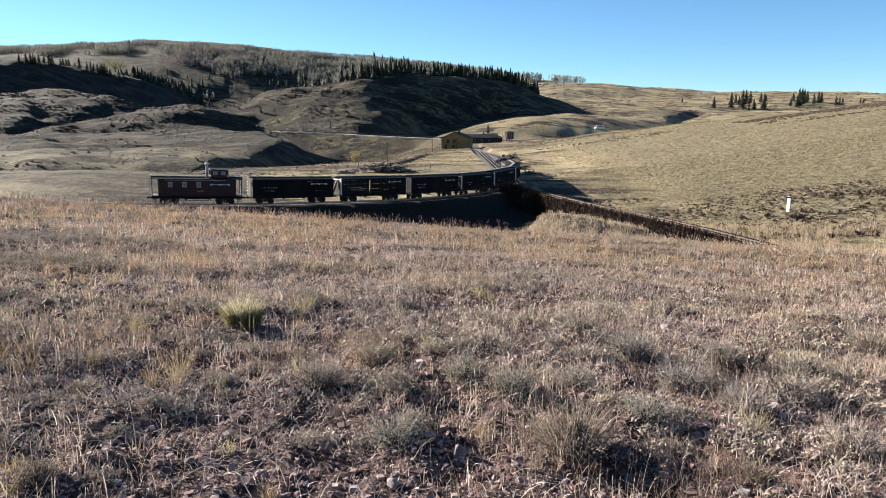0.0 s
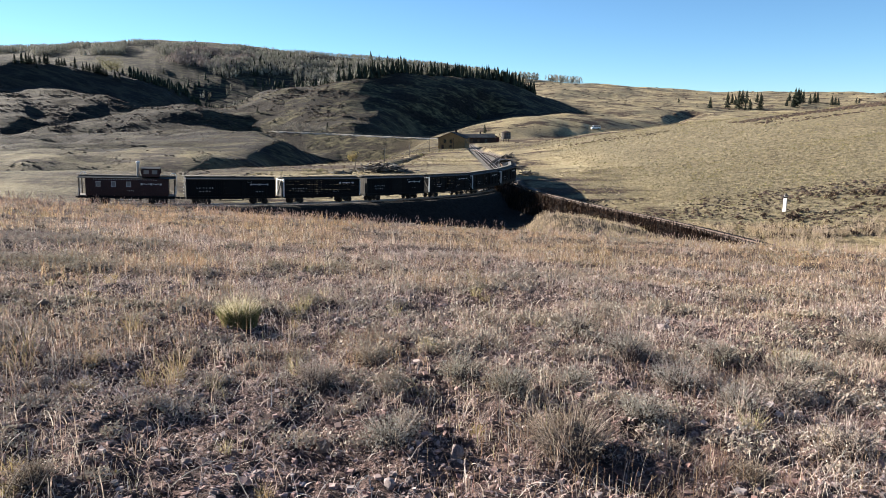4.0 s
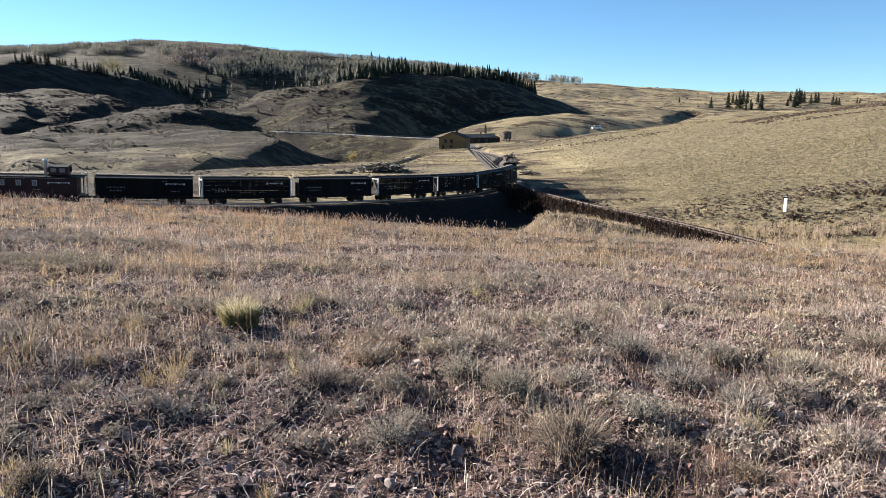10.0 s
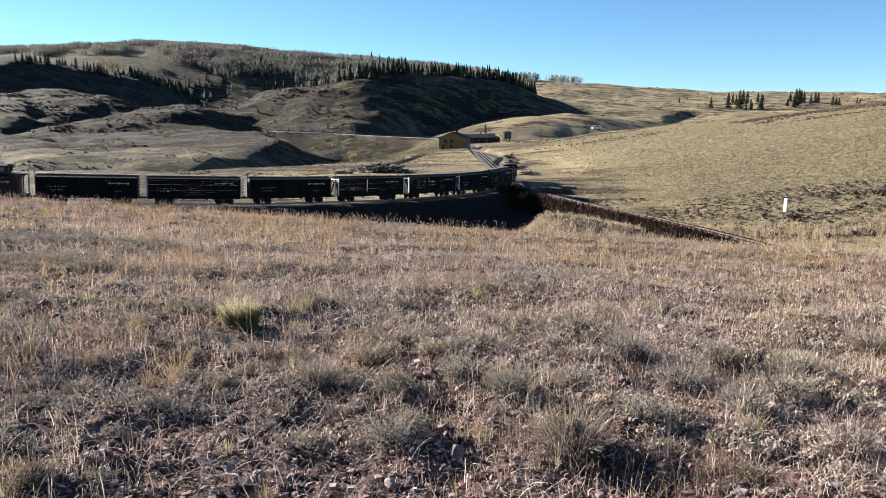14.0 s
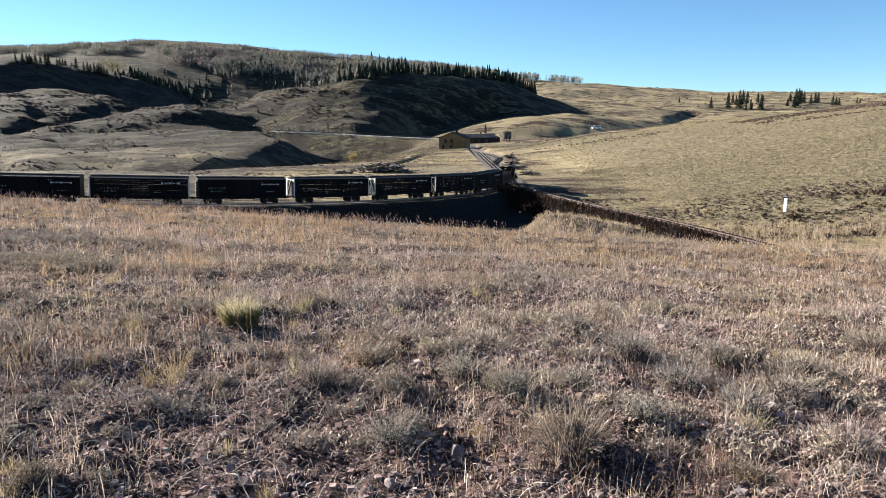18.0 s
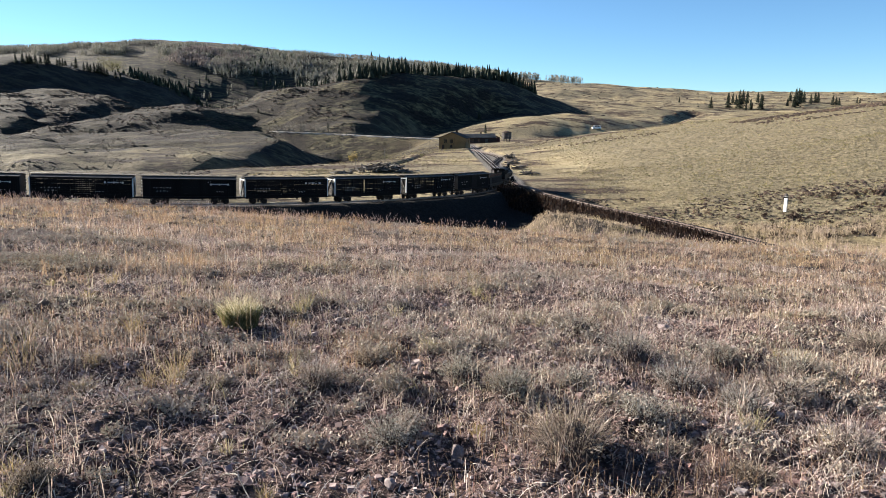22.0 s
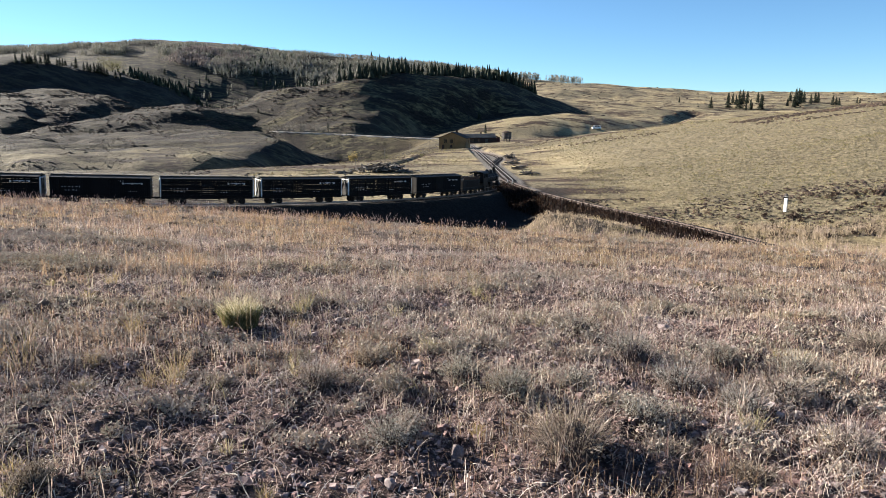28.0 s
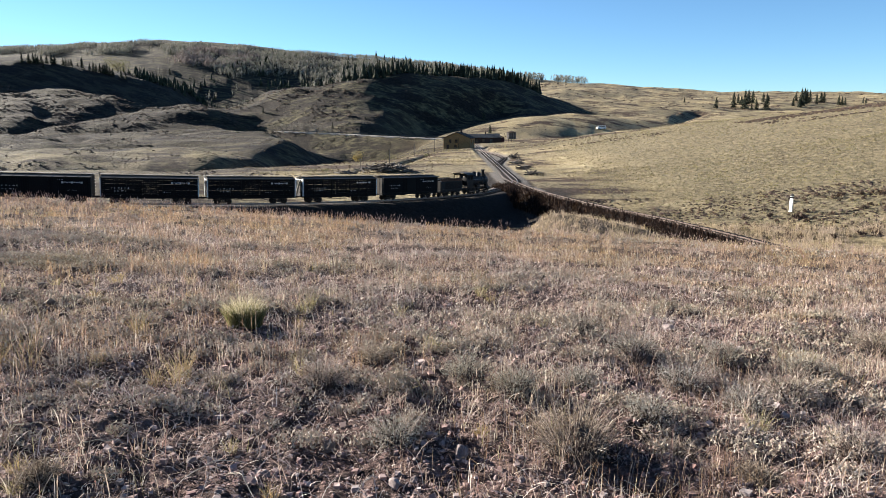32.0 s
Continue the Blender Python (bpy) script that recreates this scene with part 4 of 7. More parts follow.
def timber_pile(x0, y0, n, seed, long=4.5, wide=3.0, high=1.2):
    rng = random.Random(seed)
    p = thing("timber_pile", "heap of greyed broken ties and timbers on dry grass", "timber pile", pose(x0, y0, height(x0, y0)), "timber heaps by the ditch")
    for i in range(n):
        bm = nb()
        L = rng.uniform(1.2, 2.8)
        slab(bm, (L, rng.uniform(0.14, 0.26), rng.uniform(0.12, 0.22)), bevel=0.01)
        o = part("timber", bm, grey_wood if rng.random() < 0.6 else tie_wood, p)
        k = i / n
        x, y = rng.gauss(0, long * 0.32), rng.gauss(0, wide * 0.3)
        z = 0.1 + high * k * max(0.1, 1 - (abs(x) / long) ** 1.5)
        o.matrix_basis = pose(x, y, z, rng.uniform(-15, 15), rng.uniform(-35, 35) * k, rng.uniform(0, 180))


timber_pile(-13.0, 154, 150, 1, 9.5, 4.0, 1.8)
timber_pile(-11.5, 160, 26, 2, 4.0, 2.6, 0.9)
timber_pile(-21.0, 149, 16, 3, 3.5, 2.4, 0.5)
timber_pile(18.2, 196, 22, 5, 3.0, 2.0, 1.0)
timber_pile(17.6, 178, 20, 6, 2.6, 3.0, 0.7)
timber_pile(17.2, 160, 24, 7, 2.4, 4.0, 0.7)
timber_pile(17.5, 146, 18, 8, 2.4, 3.0, 0.5)


def pale_boulder():
    bm = nb()
    bmesh.ops.create_icosphere(bm, subdivisions=3, radius=1)
    for v in bm.verts:
        v.co *= 0.7 + 0.45 * noise.noise(v.co * 1.3)
        v.co = Vector((v.co.x * 1.5, v.co.y * 0.8, max(v.co.z * 0.55, -0.2)))
    ob = part("boulder", bm, white_paint)
    ob.location = (-9.4, 157, height(-9.4, 157) + 0.1)
    tagged(ob, "whitish boulder lying beside the timber heap", "boulder")


pale_boulder()


def highway():
    pts = HIGHWAY
    t = np.gradient(pts[:, :2], axis=0)
    t /= np.linalg.norm(t, axis=1)[:, None]
    n = np.stack([t[:, 1], -t[:, 0]], 1)
    cols = []
    for off, lift in ((-3.2, -0.6), (-2.6, 0.0), (2.6, 0.0), (3.2, -0.6)):
        cols.append(np.stack([pts[:, 0] + n[:, 0] * off, pts[:, 1] + n[:, 1] * off, pts[:, 2] + lift], 1))
    v = np.stack(cols, 1).reshape(-1, 3)
    a = np.arange(len(pts) - 1)[:, None] * 4
    f = np.concatenate([np.concatenate([a + i, a + 4 + i, a + 5 + i, a + 1 + i], 1) for i in range(3)])
    me = mesh_from("road", v, f[:, ::-1], False)
    me.materials.append(gravel_road)
    tagged(new("road", me), "pale gravel road along the foot of the hill", "road", kind="structure")
    rail = thing("guard_rail", "pale guard rail on posts along the road", "guard rail")
    for i in range(2, len(pts) - 3, 2):
        p, q = v[i * 4 + 2], v[(i + 2) * 4 + 2]
        bm = nb()
        slab(bm, (0.15, 0.15, 1.1), (p[0], p[1], p[2] + 0.4))
        part("post", bm, grey_wood, rail)
        bm = nb()
        d = Vector(q) - Vector(p)
        slab(bm, (d.length, 0.06, 0.4), (Vector(p) + Vector(q)) / 2 + Vector((0, 0, 0.8)), Matrix.Rotation(math.atan2(d.y, d.x), 4, "Z"))
        part("beam", bm, pale_roof, rail)


highway()


def van():
    x, y = 93.9, 440.5
    c = thing("minibus", "white minibus with dark side windows parked beyond the rise", "minibus", pose(x, y, height(x, y) - 0.1, 0, 0, 8))
    bm = nb()
    profile(bm, [(-2.7, 0.45), (-2.75, 1.1), (-2.2, 1.35), (-1.6, 2.2), (2.6, 2.25), (2.7, 1.9), (2.7, 0.45)], 1.9, "Y")
    bm.normal_update()
    body = part("body", bm, white_paint, c)
    for s in (-1, 1):
        for k in range(4):
            bm = nb()
            slab(bm, (0.85, 0.03, 0.55), (-1.1 + k * 1.0, s * 0.96, 1.72))
            part("window", bm, dark_pane, c)
        for xx in (-1.7, 1.7):
            bm = nb()
            lathe(bm, [(0.2, -0.1), (0.34, -0.1), (0.34, 0.1), (0.2, 0.1)], (xx, s * 0.85, 0.34), 14, "Y")
            part("wheel", bm, dark_pane, c)
    bm = nb()
    slab(bm, (0.04, 1.6, 0.7), (-1.95, 0, 1.75), Matrix.Rotation(0.6, 4, "Y"))
    part("windscreen", bm, dark_pane, c)


van()


# ---- trees and brush ----
bark = mat("bark", [(0.35, (0.05, 0.04, 0.03)), (0.65, (0.16, 0.13, 0.10))], scale=2, rough=0.95, bump=0.3)
needle = island_material("needles", [(0.0, (0.020, 0.028, 0.018)), (0.5, (0.040, 0.050, 0.030)), (1.0, (0.075, 0.080, 0.048))], 0.1)
yellow_leaf = island_material("yellow leaves", [(0.0, (0.36, 0.27, 0.075)), (0.5, (0.46, 0.36, 0.12)), (1.0, (0.28, 0.24, 0.085))], 0.3)
pale_leaf = island_material("pale yellow-green leaves", [(0.0, (0.22, 0.20, 0.09)), (0.5, (0.32, 0.28, 0.14)), (1.0, (0.18, 0.18, 0.08))], 0.3)
olive_leaf = island_material("olive leaves", [(0.0, (0.14, 0.14, 0.06)), (0.5, (0.22, 0.21, 0.10)), (1.0, (0.30, 0.27, 0.13))], 0.25)
grey_twig = island_material("grey twigs", [(0.0, (0.22, 0.20, 0.17)), (0.5, (0.36, 0.33, 0.28)), (1.0, (0.28, 0.24, 0.18))], 0.2)


def fir_crown(seed, tiers=15, arms=11):
    """Sprays of drooping branches round a stem one metre high."""
    rng = np.random.RandomState(seed)
    v, f = [], []
    for i in range(tiers):
        u = i / (tiers - 1)
        z, r = 0.07 + 0.9 * u, 0.19 * (1 - u) ** 0.8 + 0.012
        for a in range(arms):
            th = 2 * math.pi * (a + rng.rand() * 0.8) / arms + i
            rr = r * rng.uniform(0.6, 1.25)
            c, s = math.cos(th), math.sin(th)
            w = rr * rng.uniform(0.22, 0.42)
            k = len(v)
            v += [(0, 0, z + 0.05), (c * rr - s * w, s * rr + c * w, z - 0.045 * rng.uniform(0.4, 1.6)), (c * rr * 1.15, s * rr * 1.15, z - 0.03), (c * rr + s * w, s * rr - c * w, z - 0.045 * rng.uniform(0.4, 1.6))]
            f += [(k, k + 1, k + 2), (k, k + 2, k + 3)]
    k = len(v)
    v += [(0.012, 0, 0.93), (-0.012, 0.01, 0.93), (0, 0, 1.03)]
    f += [(k, k + 1, k + 2)]
    return mesh_from("crown", np.array(v), np.array(f), False)


def fir(seed):
    t = thing("spruce", "dark green narrow spruce standing on the open hillside", "tree")
    bm = nb()
    rod(bm, (0, 0, -0.03), (0, 0, 0.95), 0.018, 0.003, 7)
    part("trunk", bm, bark, t)
    part("crown", fir_crown(seed), needle, t)
    return t


fir_kinds = [fir(s) for s in (1, 2, 3, 4)]
fir_spots = [[] for _ in range(4)]


def plant_fir(x, y, tall, group):
    k = int(abs(x * 7 + y * 3)) % 4
    m = pose(x, y, height(x, y) - 0.1, 0, 0, (x * 37 + y * 11) % 360) @ Matrix.Diagonal((tall * (0.9 + 0.3 * ((x * 13.7) % 1)), tall * 1.0, tall, 1))
    fir_spots[k].append((m, group))


# where single spruces stand, and how tall
FIR_GROUPS = [
    ("spruces on the far rise", [(320, 980, 7.8), (339, 915, 15.3), (373, 946, 21.1), (399, 997, 14.3), (398, 983, 13.3), (385, 939, 24.7), (411, 992, 20.6), (421, 1002, 18.4), (395, 928, 14.8), (386, 921, 9.5), (441, 1014, 15.3), (406, 923, 22.1), (461, 1043, 10.0)]),
    ("spruces behind the crest", [(460, 966, 11.5), (495, 1033, 13.2), (465, 959, 13.0), (469, 962, 25.3), (483, 983, 23.5), (493, 997, 20.7), (509, 1021, 17.9), (509, 1002, 14.4), (526, 1023, 16.3), (529, 1021, 16.3)]),
    ("spruces at the far edge", [(537, 997, 14.3), (540, 994, 13.5), (542, 990, 11.0), (580, 1014, 8.9), (584, 1014, 8.1)]),
    ("firs along the western ridge", [(-418, 715, 9.7), (-414, 720, 10.9), (-412, 724, 11.0), (-411, 727, 11.0), (-409, 727, 8.7), (-407, 730, 9.9), (-404, 734, 8.8), (-403, 741, 11.2), (-401, 743, 10.1), (-398, 717, 5.7)]),
    ("firs above the shaded slope", [(-396, 750, 7.8), (-396, 755, 9.0), (-396, 761, 7.9), (-398, 770, 8.6), (-400, 787, 5.0), (-385, 766, 12.2), (-377, 766, 9.2), (-374, 768, 10.4), (-372, 770, 9.2), (-371, 776, 10.5)]),
    ("firs on the ridge's end", [(-368, 776, 9.9), (-366, 776, 11.1), (-364, 777, 11.8), (-362, 779, 9.3), (-359, 779, 8.7), (-351, 781, 10.0), (-347, 783, 7.5)]),
    ("lone spruces", [(-549, 1437, 11.5), (-466, 1367, 15.2), (-505, 1423, 6.8), (-127, 496, 4.7), (-70, 438, 4.2), (-52, 457, 2.2), (-428, 1331, 12.7), (-297, 876, 7.0), (27, 538, 8.6), (24, 407, 5.2)]),
]
for group, trees in FIR_GROUPS:
    for x, y, tall in trees:
        plant_fir(x, y, tall, group)


for kind_of_fir, spots in zip(fir_kinds, fir_spots):
    for m, group in spots[1:]:
        tagged(copy_thing(kind_of_fir, m), group=group)
    kind_of_fir.matrix_basis = spots[0][0]
    tagged(kind_of_fir, group=spots[0][1])


def broadleaf(name, label, x, y, tall, wide, leaf_mat, leaves, seed, leaf=0.05, low=0.15):
    """A small tree: tapered stem, forked limbs and a loose crown of separate leaves."""
    rng = np.random.RandomState(seed)
    t = thing(name, label, "tree" if tall > 3 else "shrub", pose(x, y, height(x, y) - 0.05))
    bm = nb()
    rod(bm, (0, 0, 0), (0.03 * tall, 0, tall * 0.6), 0.03 * tall, 0.012 * tall, 8)
    part("trunk", bm, bark, t)
    tips = []
    for i in range(9):
        a = 2 * math.pi * i / 9 + rng.rand()
        tip = Vector((math.cos(a) * wide * rng.uniform(0.25, 0.45), math.sin(a) * wide * rng.uniform(0.25, 0.45), tall * rng.uniform(0.4, 0.95)))
        bm = nb()
        rod(bm, (0.01 * tall, 0, tall * rng.uniform(0.1, 0.5)), tip, 0.012 * tall, 0.004 * tall, 6)
        part("limb", bm, bark, t)
        tips.append(tip)
    c = np.array(tips)[rng.randint(0, 9, leaves)] * rng.uniform(0.5, 1.08, (leaves, 1)) + rng.normal(0, 1, (leaves, 3)) * np.array([wide * 0.13, wide * 0.13, tall * 0.12])
    c[:, 2] = np.clip(c[:, 2], tall * low, tall * 1.05)
    d, e = rng.normal(0, 1, (leaves, 3)), rng.normal(0, 1, (leaves, 3))
    l = leaf * tall * rng.uniform(0.5, 1.3, (leaves, 1))
    v = np.stack([c - d * l * 0.5, c + e * l * 0.5, c + d * l * 0.5], 1).reshape(-1, 3)
    part("crown", mesh_from("crown", v, np.arange(leaves * 3).reshape(-1, 3), False), leaf_mat, t)


broadleaf("aspen", "small yellow autumn aspen in dry grass", -26.0, 206, 3.6, 2.8, yellow_leaf, 1500, 3, 0.042)
broadleaf("cottonwood", "pale yellow-green broad tree on a shaded slope", -386, 852, 17, 26, pale_leaf, 2600, 4, 0.035)
for i, (x, y, tall, wide) in enumerate([(-93, 432, 6, 9), (-85, 429, 6.5, 8), (-78, 427, 5.5, 8), (-71, 425, 5, 7), (-101, 434, 5, 7)]):
    broadleaf("willow_bush", "grey-olive rounded bush in the valley", x, y, tall, wide, grey_twig, 1300, 20 + i, 0.045, 0.02)
for i, (x, y, tall, wide) in enumerate([(-54.5, 190, 1.2, 2.2), (-52.6, 188, 1.3, 2.0), (-50.5, 189, 1.1, 1.9), (-56.2, 191, 0.9, 1.8)]):
    broadleaf("rabbit_bush", "pale whitish seeded bush above the stream bed", x, y, tall, wide, grey_twig, 260, 40 + i, 0.09, 0.02)
for i, (x, y, tall, wide) in enumerate([(-17.0, 205, 1.6, 2.6), (-26.5, 155, 1.1, 2.2), (-28.5, 152, 1.3, 2.4), (-7, 235, 1.5, 2.2)]):
    broadleaf("willow_bush", "low olive bush beside the ditch", x, y, tall, wide, olive_leaf, 260, 60 + i, 0.09, 0.02)


def woods_firs(x, y, tall):
    """Far spruces, each of ragged tiers."""
    n = len(x)
    z = land(x, y, False)
    vs, fs, k = [], [], 0
    for u0, u1, r in ((0.08, 0.55, 0.2), (0.3, 0.78, 0.155), (0.55, 1.0, 0.1)):
        a = rnd.uniform(0, 6.3, n)[:, None] + np.arange(7)[None] * 2 * np.pi / 7
        rr = tall[:, None] * r * rnd.uniform(0.6, 1.25, (n, 7))
        ring = np.stack([x[:, None] + rr * np.cos(a), y[:, None] + rr * np.sin(a), (z + tall * u0)[:, None] - rr * rnd.uniform(0, 0.6, (n, 7))], -1)
        tip = np.stack([x, y, z + tall * u1], -1)[:, None]
        v = np.concatenate([ring, tip], 1)
        b = (np.arange(n) * 8)[:, None]
        for i in range(7):
            fs.append(np.concatenate([b + i, b + (i + 1) % 7, b + 7], 1) + k)
        vs.append(v.reshape(-1, 3))
        k += n * 8
    return np.concatenate(vs), np.concatenate(fs)


def woods_aspens(x, y, tall, leaves=22):
    """Far aspens: narrow upright crowns of loose foliage over a pale stem."""
    n = len(x)
    z = land(x, y, False)
    u = rnd.rand(n, leaves)
    out = tall[:, None] * (0.05 + 0.13 * np.sin(np.pi * np.clip(u * 0.9 + 0.08, 0, 1))) * np.sqrt(rnd.rand(n, leaves)) * rnd.uniform(0.75, 1.35, (n, 1))
    a = rnd.uniform(0, 6.3, (n, leaves))
    c = np.stack([x[:, None] + out * np.cos(a), y[:, None] + out * np.sin(a), z[:, None] + tall[:, None] * (0.22 + 0.78 * u)], -1)
    d, e = rnd.normal(0, 1, (n, leaves, 3)), rnd.normal(0, 1, (n, leaves, 3))
    d[..., 2] *= 1.8
    l = tall[:, None, None] * 0.062
    v = np.stack([c - d * l, c + e * l, c + d * l], -2).reshape(-1, 3)
    w = tall * 0.014
    stem = np.stack([np.stack([x - w, y, z - 0.3], -1), np.stack([x + w, y, z - 0.3], -1), np.stack([x, y, z + tall * 0.8], -1)], 1).reshape(-1, 3)
    v = np.concatenate([v, stem])
    return v, np.arange(len(v)).reshape(-1, 3)


def wood_material(name, stops):
    """Foliage whose colour changes from tree to tree, a little from leaf to leaf."""
    m = island_material(name, stops, 0.25)
    n, link = wire(m)
    ramp_node = next(k for k in n if k.type == "VALTORGB")
    geo = next(k for k in n if k.type == "NEW_GEOMETRY")
    t, mp, mx = n.new("ShaderNodeTexNoise"), n.new("ShaderNodeMapping"), n.new("ShaderNodeMix")
    t.inputs["Scale"].default_value, t.inputs["Detail"].default_value = 0.11, 3.0
    mp.inputs["Scale"].default_value = (1, 1, 0.1)
    mx.inputs[0].default_value = 0.22
    link(geo.outputs["Position"], mp.inputs["Vector"]), link(mp.outputs[0], t.inputs["Vector"])
    wide = n.new("ShaderNodeMapRange")
    wide.inputs["From Min"].default_value, wide.inputs["From Max"].default_value = 0.3, 0.7
    link(t.outputs["Fac"], wide.inputs["Value"])
    link(wide.outputs[0], mx.inputs[2]), link(geo.outputs["Random Per Island"], mx.inputs[3])
    link(mx.outputs[0], ramp_node.inputs["Fac"])
    return m


def along(pts, n, off0, off1):
    """Random places beside a course, off0 to off1 metres to its right."""
    p = smooth_line(pts, 5.0)
    i = rnd.randint(1, len(p) - 1, n)
    t = p[i + 0] - p[i - 1]
    t /= np.linalg.norm(t[:, :2], axis=1)[:, None]
    off = rnd.uniform(off0, off1, n)
    return p[i, 0] + t[:, 1] * off + rnd.normal(0, 4, n), p[i, 1] - t[:, 0] * off + rnd.normal(0, 4, n)


def in_box(n, x0, x1, y0, y1, size, seed, lo, hi):
    x, y = rnd.uniform(x0, x1, n), rnd.uniform(y0, y1, n)
    keep = clump_field(x, y, size, seed, lo, hi)
    return x[keep], y[keep]


spur = [(-62, 550, 0), (-38, 576, 0), (7, 608, 0), (40, 646, 0), (66, 674, 0)]
fx, fy = along(spur, 760, -90, 4)
fx2, fy2 = along([(-66, 545, 0), (-50, 565, 0), (-38, 576, 0), (-8, 598, 0)], 90, -70, -4)
fx3, fy3 = in_box(700, -480, 90, 1380, 1800, 60, 71, 0.1, 0.7)
fx4, fy4 = along([(-385, 860, 0), (-345, 905, 0), (-300, 960, 0)], 260, -25, 60)
fx5, fy5 = along([(49, 656, 0), (66, 674, 0), (80, 690, 0)], 150, -60, 12)
fx6, fy6 = in_box(70, -560, -250, 1150, 1480, 40, 77, -0.5, 0.6)
fx, fy = np.concatenate([fx, fx2, fx3, fx4, fx5, fx6]), np.concatenate([fy, fy2, fy3, fy4, fy5, fy6])
stuff("spruce_wood", [woods_firs(fx, fy, rnd.uniform(6, 14, len(fx)) * (1 + 0.5 * step(fy, 1000, 1300)))],
      needle, "dark spruce wood along the shaded ridge", "woods")
ax, ay = along(spur, 1500, -160, -12)
ax2, ay2 = in_box(8500, -500, 110, 1370, 1850, 55, 72, -0.6, 0.1)
keep = ay2 > 1395 + 90 * step(-ax2, 150, 380) + 40 * lump(ax2, ay2, 40, 97, 2)
ax2, ay2 = ax2[keep], ay2[keep]
ax3, ay3 = in_box(120, -420, -150, 900, 1300, 40, 73, 0.1, 0.5)
ax4, ay4 = in_box(5200, -1500, -920, 1700, 1960, 70, 74, -0.3, 0.3)
ax5, ay5 = in_box(900, 80, 260, 1340, 1480, 30, 75, 0.0, 0.5)
ax6, ay6 = in_box(260, -480, -250, 1200, 1400, 30, 76, 0.2, 0.5)
ax7, ay7 = in_box(4200, -930, -480, 1600, 1850, 45, 78, -0.1, 0.25)
aspen_x, aspen_y = np.concatenate([ax, ax2, ax3, ax4, ax5, ax6, ax7]), np.concatenate([ay, ay2, ay3, ay4, ay5, ay6, ay7])
stuff("aspen_wood", [woods_aspens(aspen_x, aspen_y, rnd.uniform(6, 10, len(aspen_x)) * (1 + 0.45 * step(aspen_y, 1000, 1300)) * (1 - 0.4 * step(aspen_y, 1700, 1850)))],
      wood_material("thin aspen crowns", [(0.0, (0.14, 0.145, 0.105)), (0.35, (0.25, 0.245, 0.195)), (0.65, (0.37, 0.35, 0.295)), (1.0, (0.47, 0.43, 0.38))]),
      "grey-green half-bare aspen wood on the far hill", "woods")
bx, by = in_box(1500, -590, -430, 1520, 1720, 40, 79, -0.8, 0.1)
stuff("bare_aspen_wood", [woods_aspens(bx, by, rnd.uniform(8, 13, len(bx)))],
      wood_material("bare aspen twigs", [(0.0, (0.22, 0.18, 0.16)), (0.5, (0.36, 0.30, 0.27)), (1.0, (0.46, 0.39, 0.35))]),
      "mauve-grey leafless aspens in a block on the hill", "woods")


# sage over the hillsides, brown brush, weeds on the cinder bank, tall pale grass
def hill_sage(n, x0, x1, y0, y1, s0, s1, seed, lo, hi, leaves=14):
    x, y = in_box(n, x0, x1, y0, y1, 18, seed, lo, hi)
    dm = np.minimum(line_gap(x, y, MAIN)[0], np.minimum(line_gap(x, y, EAST)[0], line_gap(x, y, SIDING)[0]))
    x, y = x[dm > 4.5], y[dm > 4.5]
    r = np.hypot(x, y)
    size = rnd.uniform(s0, s1, len(x)) * (0.6 + r / 260)
    return tufts_of_leaves(x, y, size, leaves, size * 0.55, 0.8, True)


DOME_F = np.array([f for f in ICO_F if ICO[f, 2].mean() > -0.45])       # no undersides


def domes(x, y, size, high=0.6):
    """Low rounded bushes seen from afar: uneven clumps with a lit and a shaded side."""
    n = len(x)
    v = ICO[None] * rnd.uniform(0.65, 1.25, (n, 12, 1)) * size[:, None, None]
    v[:, :, 2] = np.maximum(v[:, :, 2], -0.15 * size[:, None]) * high
    a = rnd.uniform(0, 6.3, n)
    c, q = np.cos(a)[:, None], np.sin(a)[:, None]
    out = np.stack([v[:, :, 0] * c - v[:, :, 1] * q + x[:, None], v[:, :, 0] * q + v[:, :, 1] * c + y[:, None], v[:, :, 2] + land(x, y)[:, None]], -1)
    return out.reshape(-1, 3), ((np.arange(n) * 12)[:, None, None] + DOME_F[None]).reshape(-1, 3)


def dome_set(n, x0, x1, y0, y1, s0, s1, seed, lo, hi, size=18, flat=1.0, high=0.6):
    """Bushes in a stretch of land, crowded where a slow field is high; flat under 1 draws the crowds out along x."""
    x, y = rnd.uniform(x0, x1, n), rnd.uniform(y0, y1, n)
    keep = clump_field(x * flat, y, size, seed, lo, hi)
    x, y = x[keep], y[keep]
    dm = np.minimum(line_gap(x, y, MAIN)[0], np.minimum(line_gap(x, y, EAST)[0], line_gap(x, y, SIDING)[0]))
    x, y = x[dm > 4.0], y[dm > 4.0]
    return domes(x, y, rnd.uniform(s0, s1, len(x)) * (0.6 + np.hypot(x, y) / 300), high)


hill_tones = [(0.0, (0.26, 0.225, 0.125)), (0.35, (0.36, 0.30, 0.17)), (0.65, (0.47, 0.39, 0.225)), (0.85, (0.20, 0.165, 0.10)), (1.0, (0.56, 0.46, 0.28))]
